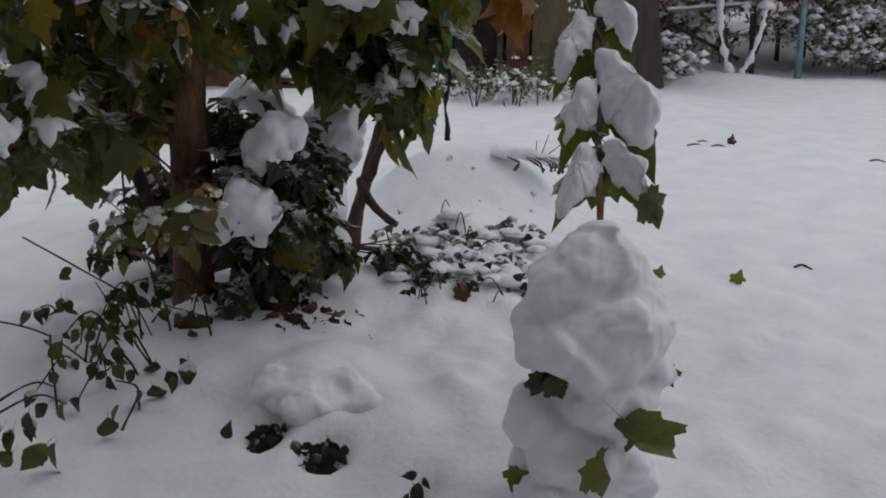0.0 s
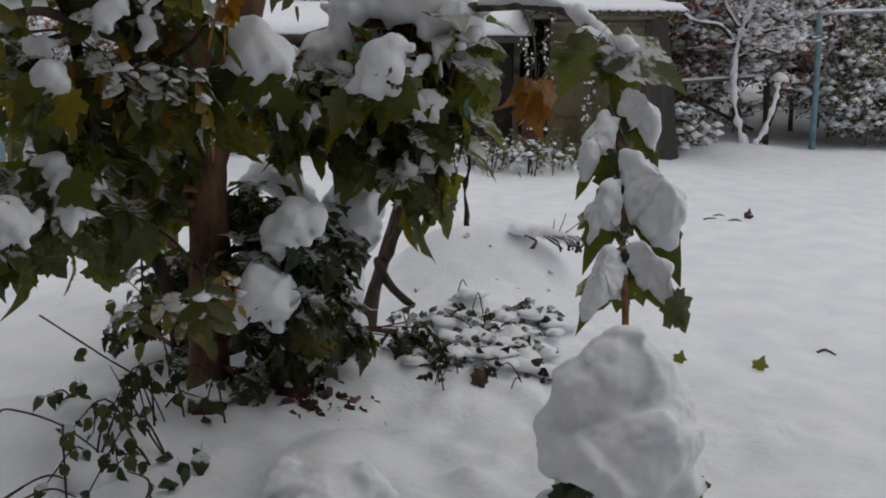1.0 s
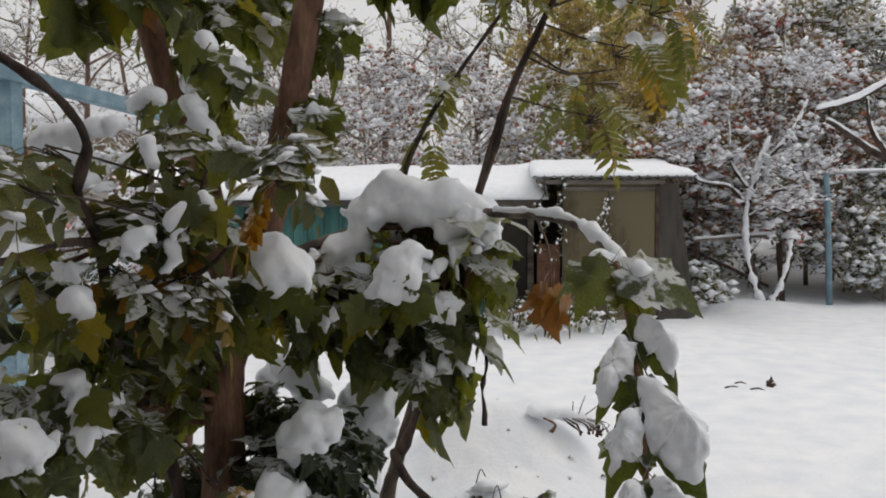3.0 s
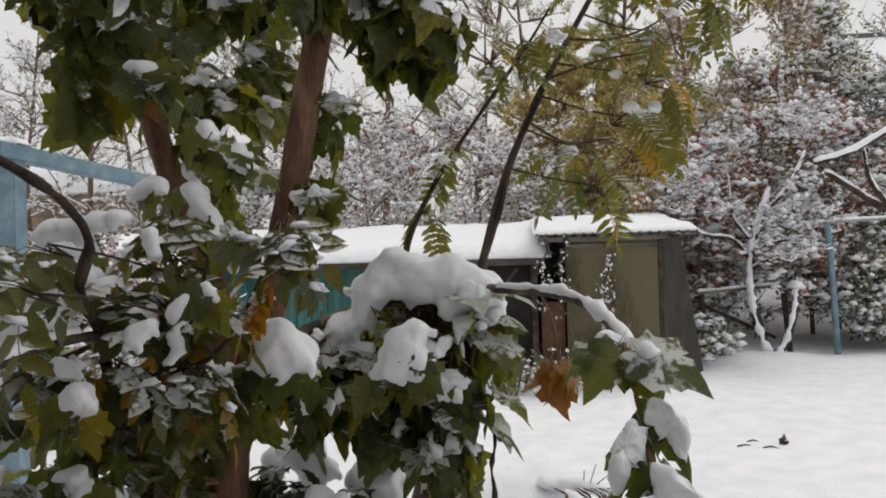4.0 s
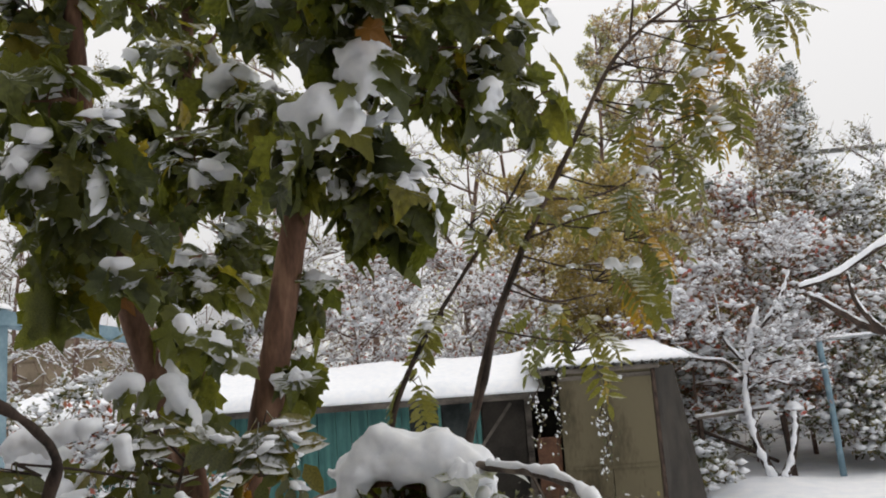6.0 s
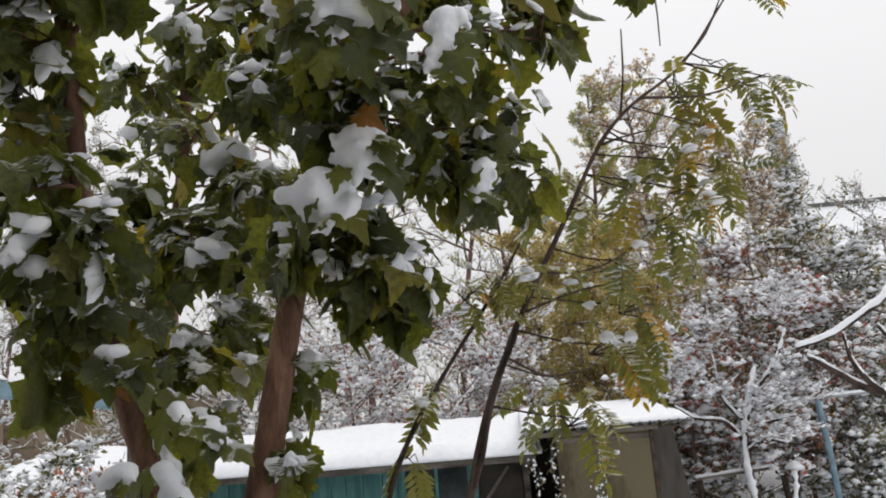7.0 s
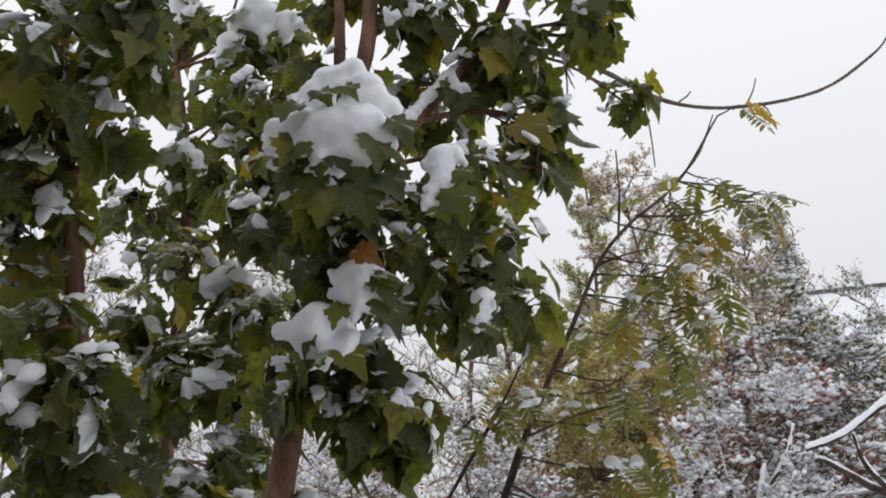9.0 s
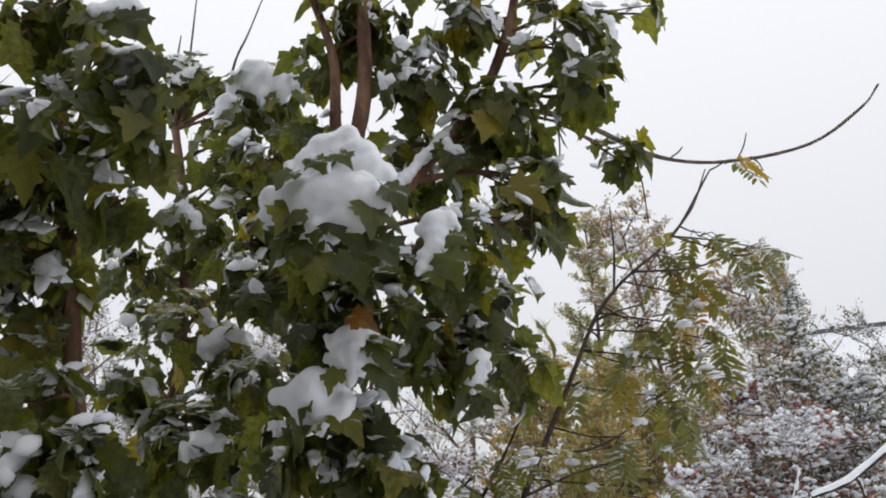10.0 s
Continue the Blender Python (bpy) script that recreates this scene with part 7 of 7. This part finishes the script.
    for x, y, n in ((-0.42, 2.305, 60), (-0.26, 2.245, 60), (0.02, 2.03, 16), (-0.08, 3.30, 6), (-0.06, 3.40, 16), (0.10, 3.36, 8)):
        tuft = thing("weed_tuft", (x, y, ground_z(x, y)), "dark weed leaves in a hollow of the snow", "plant", "weeds in the snow")
        for i in range(n):
            m = placed((x + rng.gauss(0, 0.034), y + rng.gauss(0, 0.02), ground_z(x, y) + rng.uniform(0.01, 0.10)), (rng.gauss(0, 0.6), -0.3, rng.uniform(-0.9, 0.0)), (rng.gauss(0, 0.5), -0.7, 0.1), rng.uniform(0.028, 0.05))
            leaf_part(DARK_MESH[i % 4], m, tuft)
        for i in range(3):
            g = Gather()
            dx = rng.uniform(-0.06, 0.06)
            tube(g, [(x, y, ground_z(x, y) - 0.02), (x + dx * 0.5, y - 0.03, ground_z(x, y) + 0.05), (x + dx, y - 0.06, ground_z(x, y) + 0.07 * rng.random())], 0.003, 0.0015, 5, 4)
            g.link("stalk", BARK_DARK, tuft)
    for mx, my, mz, r in ((-1.02, 2.42, 0.06, 0.07), (-1.2, 2.75, 0.06, 0.10)):
        snow_mass("snow", [(mx, my, mz, r, 0.9), (mx + 0.3 * r, my + r, mz - 0.02, r, 0.8), (mx - 0.5 * r, my + 0.5 * r, mz - 0.02, r * 0.8, 0.8)], "soft hump of snow over bramble shoots", 0.010, 0.02, "snow humps in the brambles")
    fern = thing("dry_fern", (0.36, 4.75, 0.4), "dry brown fern bent flat under a pillow of snow", "plant")
    z = ground_z(0.38, 4.78)
    for i in range(13):
        g = Gather()
        x1, dz = 0.34 + rng.uniform(-0.05, 0.28), rng.uniform(0.02, 0.065)
        tube(g, [(x1 - 0.04, 4.66, z + 0.075), (x1 + rng.uniform(-0.02, 0.03), 4.60, z + 0.06), (x1 + rng.uniform(-0.04, 0.08), 4.58, z + 0.06 - dz)], 0.004, 0.006, 5, 4, 0.8, 0.8)
        g.link("frond", LEAF_BROWN, fern)
    for dx, dz in ((0.02, 0.13), (0.10, 0.09), (-0.04, 0.10)):
        g = Gather()
        tube(g, [(0.44, 4.72, z + 0.05), (0.44 + dx * 0.5, 4.70, z + 0.09), (0.46 + dx, 4.68, z + 0.06 + dz)], 0.004, 0.002, 5, 4)
        g.link("stalk", BARK_DARK, fern)
    snow_mass("snow_pillow", [(0.24 + 0.07 * k, 4.70 + 0.015 * k, z + 0.095 - 0.006 * k * k * 0.6, 0.07, 0.6) for k in range(5)], "pillow of snow on a bent fern", 0.010, 0.015)
    for x, y, s in ((1.85, 7.2, 0.12), (2.0, 7.05, 0.10), (1.62, 4.05, 0.07), (-0.05, 5.0, 0.04), (3.0, 6.5, 0.10), (1.95, 7.35, 0.09)):
        stick = Gather()
        z = ground_z(x, y)
        tube(stick, [(x - s / 2, y, z + 0.0), (x + 0.1 * s, y + 0.02, z + 0.008), (x + s / 2, y - 0.03, z + 0.001)], 0.008, 0.004, 6, 4, 0.3, 0.3)
        tagged(stick.link("twig_scrap", BARK_DARK), "short dark twig lying on the snow", "twig", "twigs on the snow")
    for x0, y0, n, h in ((0.55, 9.6, 9, 0.5), (0.3, 10.2, 8, 0.45), (-0.2, 9.8, 7, 0.4), (0.95, 10.1, 7, 0.35)):
        weeds = thing("dead_stalks", (x0, y0, 0), "dry leafy stalks in snow in front of the shed", "plant", "dry stalks by the shed")
        for i in range(n):
            g = Gather()
            x, y = x0 + rng.gauss(0, 0.25), y0 + rng.gauss(0, 0.2)
            tube(g, [(x, y, 0), (x + rng.gauss(0, 0.05), y, h * 0.6), (x + rng.gauss(0, 0.15), y, h * rng.uniform(0.8, 1.2))], 0.008, 0.004, 5, 4)
            g.link("stalk", BARK_DARK, weeds)
        rs = np.random.RandomState(int(abs(x0) * 100))
        v, f = flakes(rs, np.array((x0, y0, h * 0.55)) + rs.normal(size=(160, 3)) * np.array((0.25, 0.2, h * 0.22)), 0.04)
        raw("foliage", v, f, FAR_GREEN, weeds, kind="stuff")
        v, f = clots(rs, np.array((x0, y0, h * 0.4)) + rs.normal(size=(60, 3)) * np.array((0.28, 0.2, h * 0.22)), 0.04)
        raw("snow_clumps", v, f, SNOW, weeds, smooth=True, kind="stuff")
    for x0, z0, z1 in ((0.40, 1.75, 0.9), (0.62, 1.8, 0.8), (1.18, 1.6, 0.7), (1.12, 1.45, 0.5)):
        vine = thing("climbing_vine", (x0, 10.4, 0), "dry vine hanging on the shed with flecks of snow", "plant", "vines on the shed")
        g = Gather()
        pts = [(x0 + 0.05 * math.sin(k * 1.9 + x0), 10.40 - 0.01 * k, z0 + (z1 - z0) * k / 6) for k in range(7)]
        tube(g, pts, 0.008, 0.004, 5, 3)
        g.link("stem", BARK_DARK, vine)
        rs = np.random.RandomState(int(x0 * 50))
        k, u = rs.randint(0, 6, 90), rs.uniform(size=(90, 1))
        line = np.array(pts)
        at = line[k] * (1 - u) + line[k + 1] * u + rs.normal(size=(90, 3)) * np.array((0.035, 0.012, 0.03))
        v, f = flakes(rs, at, 0.028, 0.4)
        raw("foliage", v, f, FAR_GREEN, vine, kind="stuff")
        v, f = clots(rs, at[:36] + np.array((0, -0.005, 0.01)), 0.014, 1.4)
        raw("snow_clumps", v, f, SNOW, vine, smooth=True, kind="stuff")


build_litter()
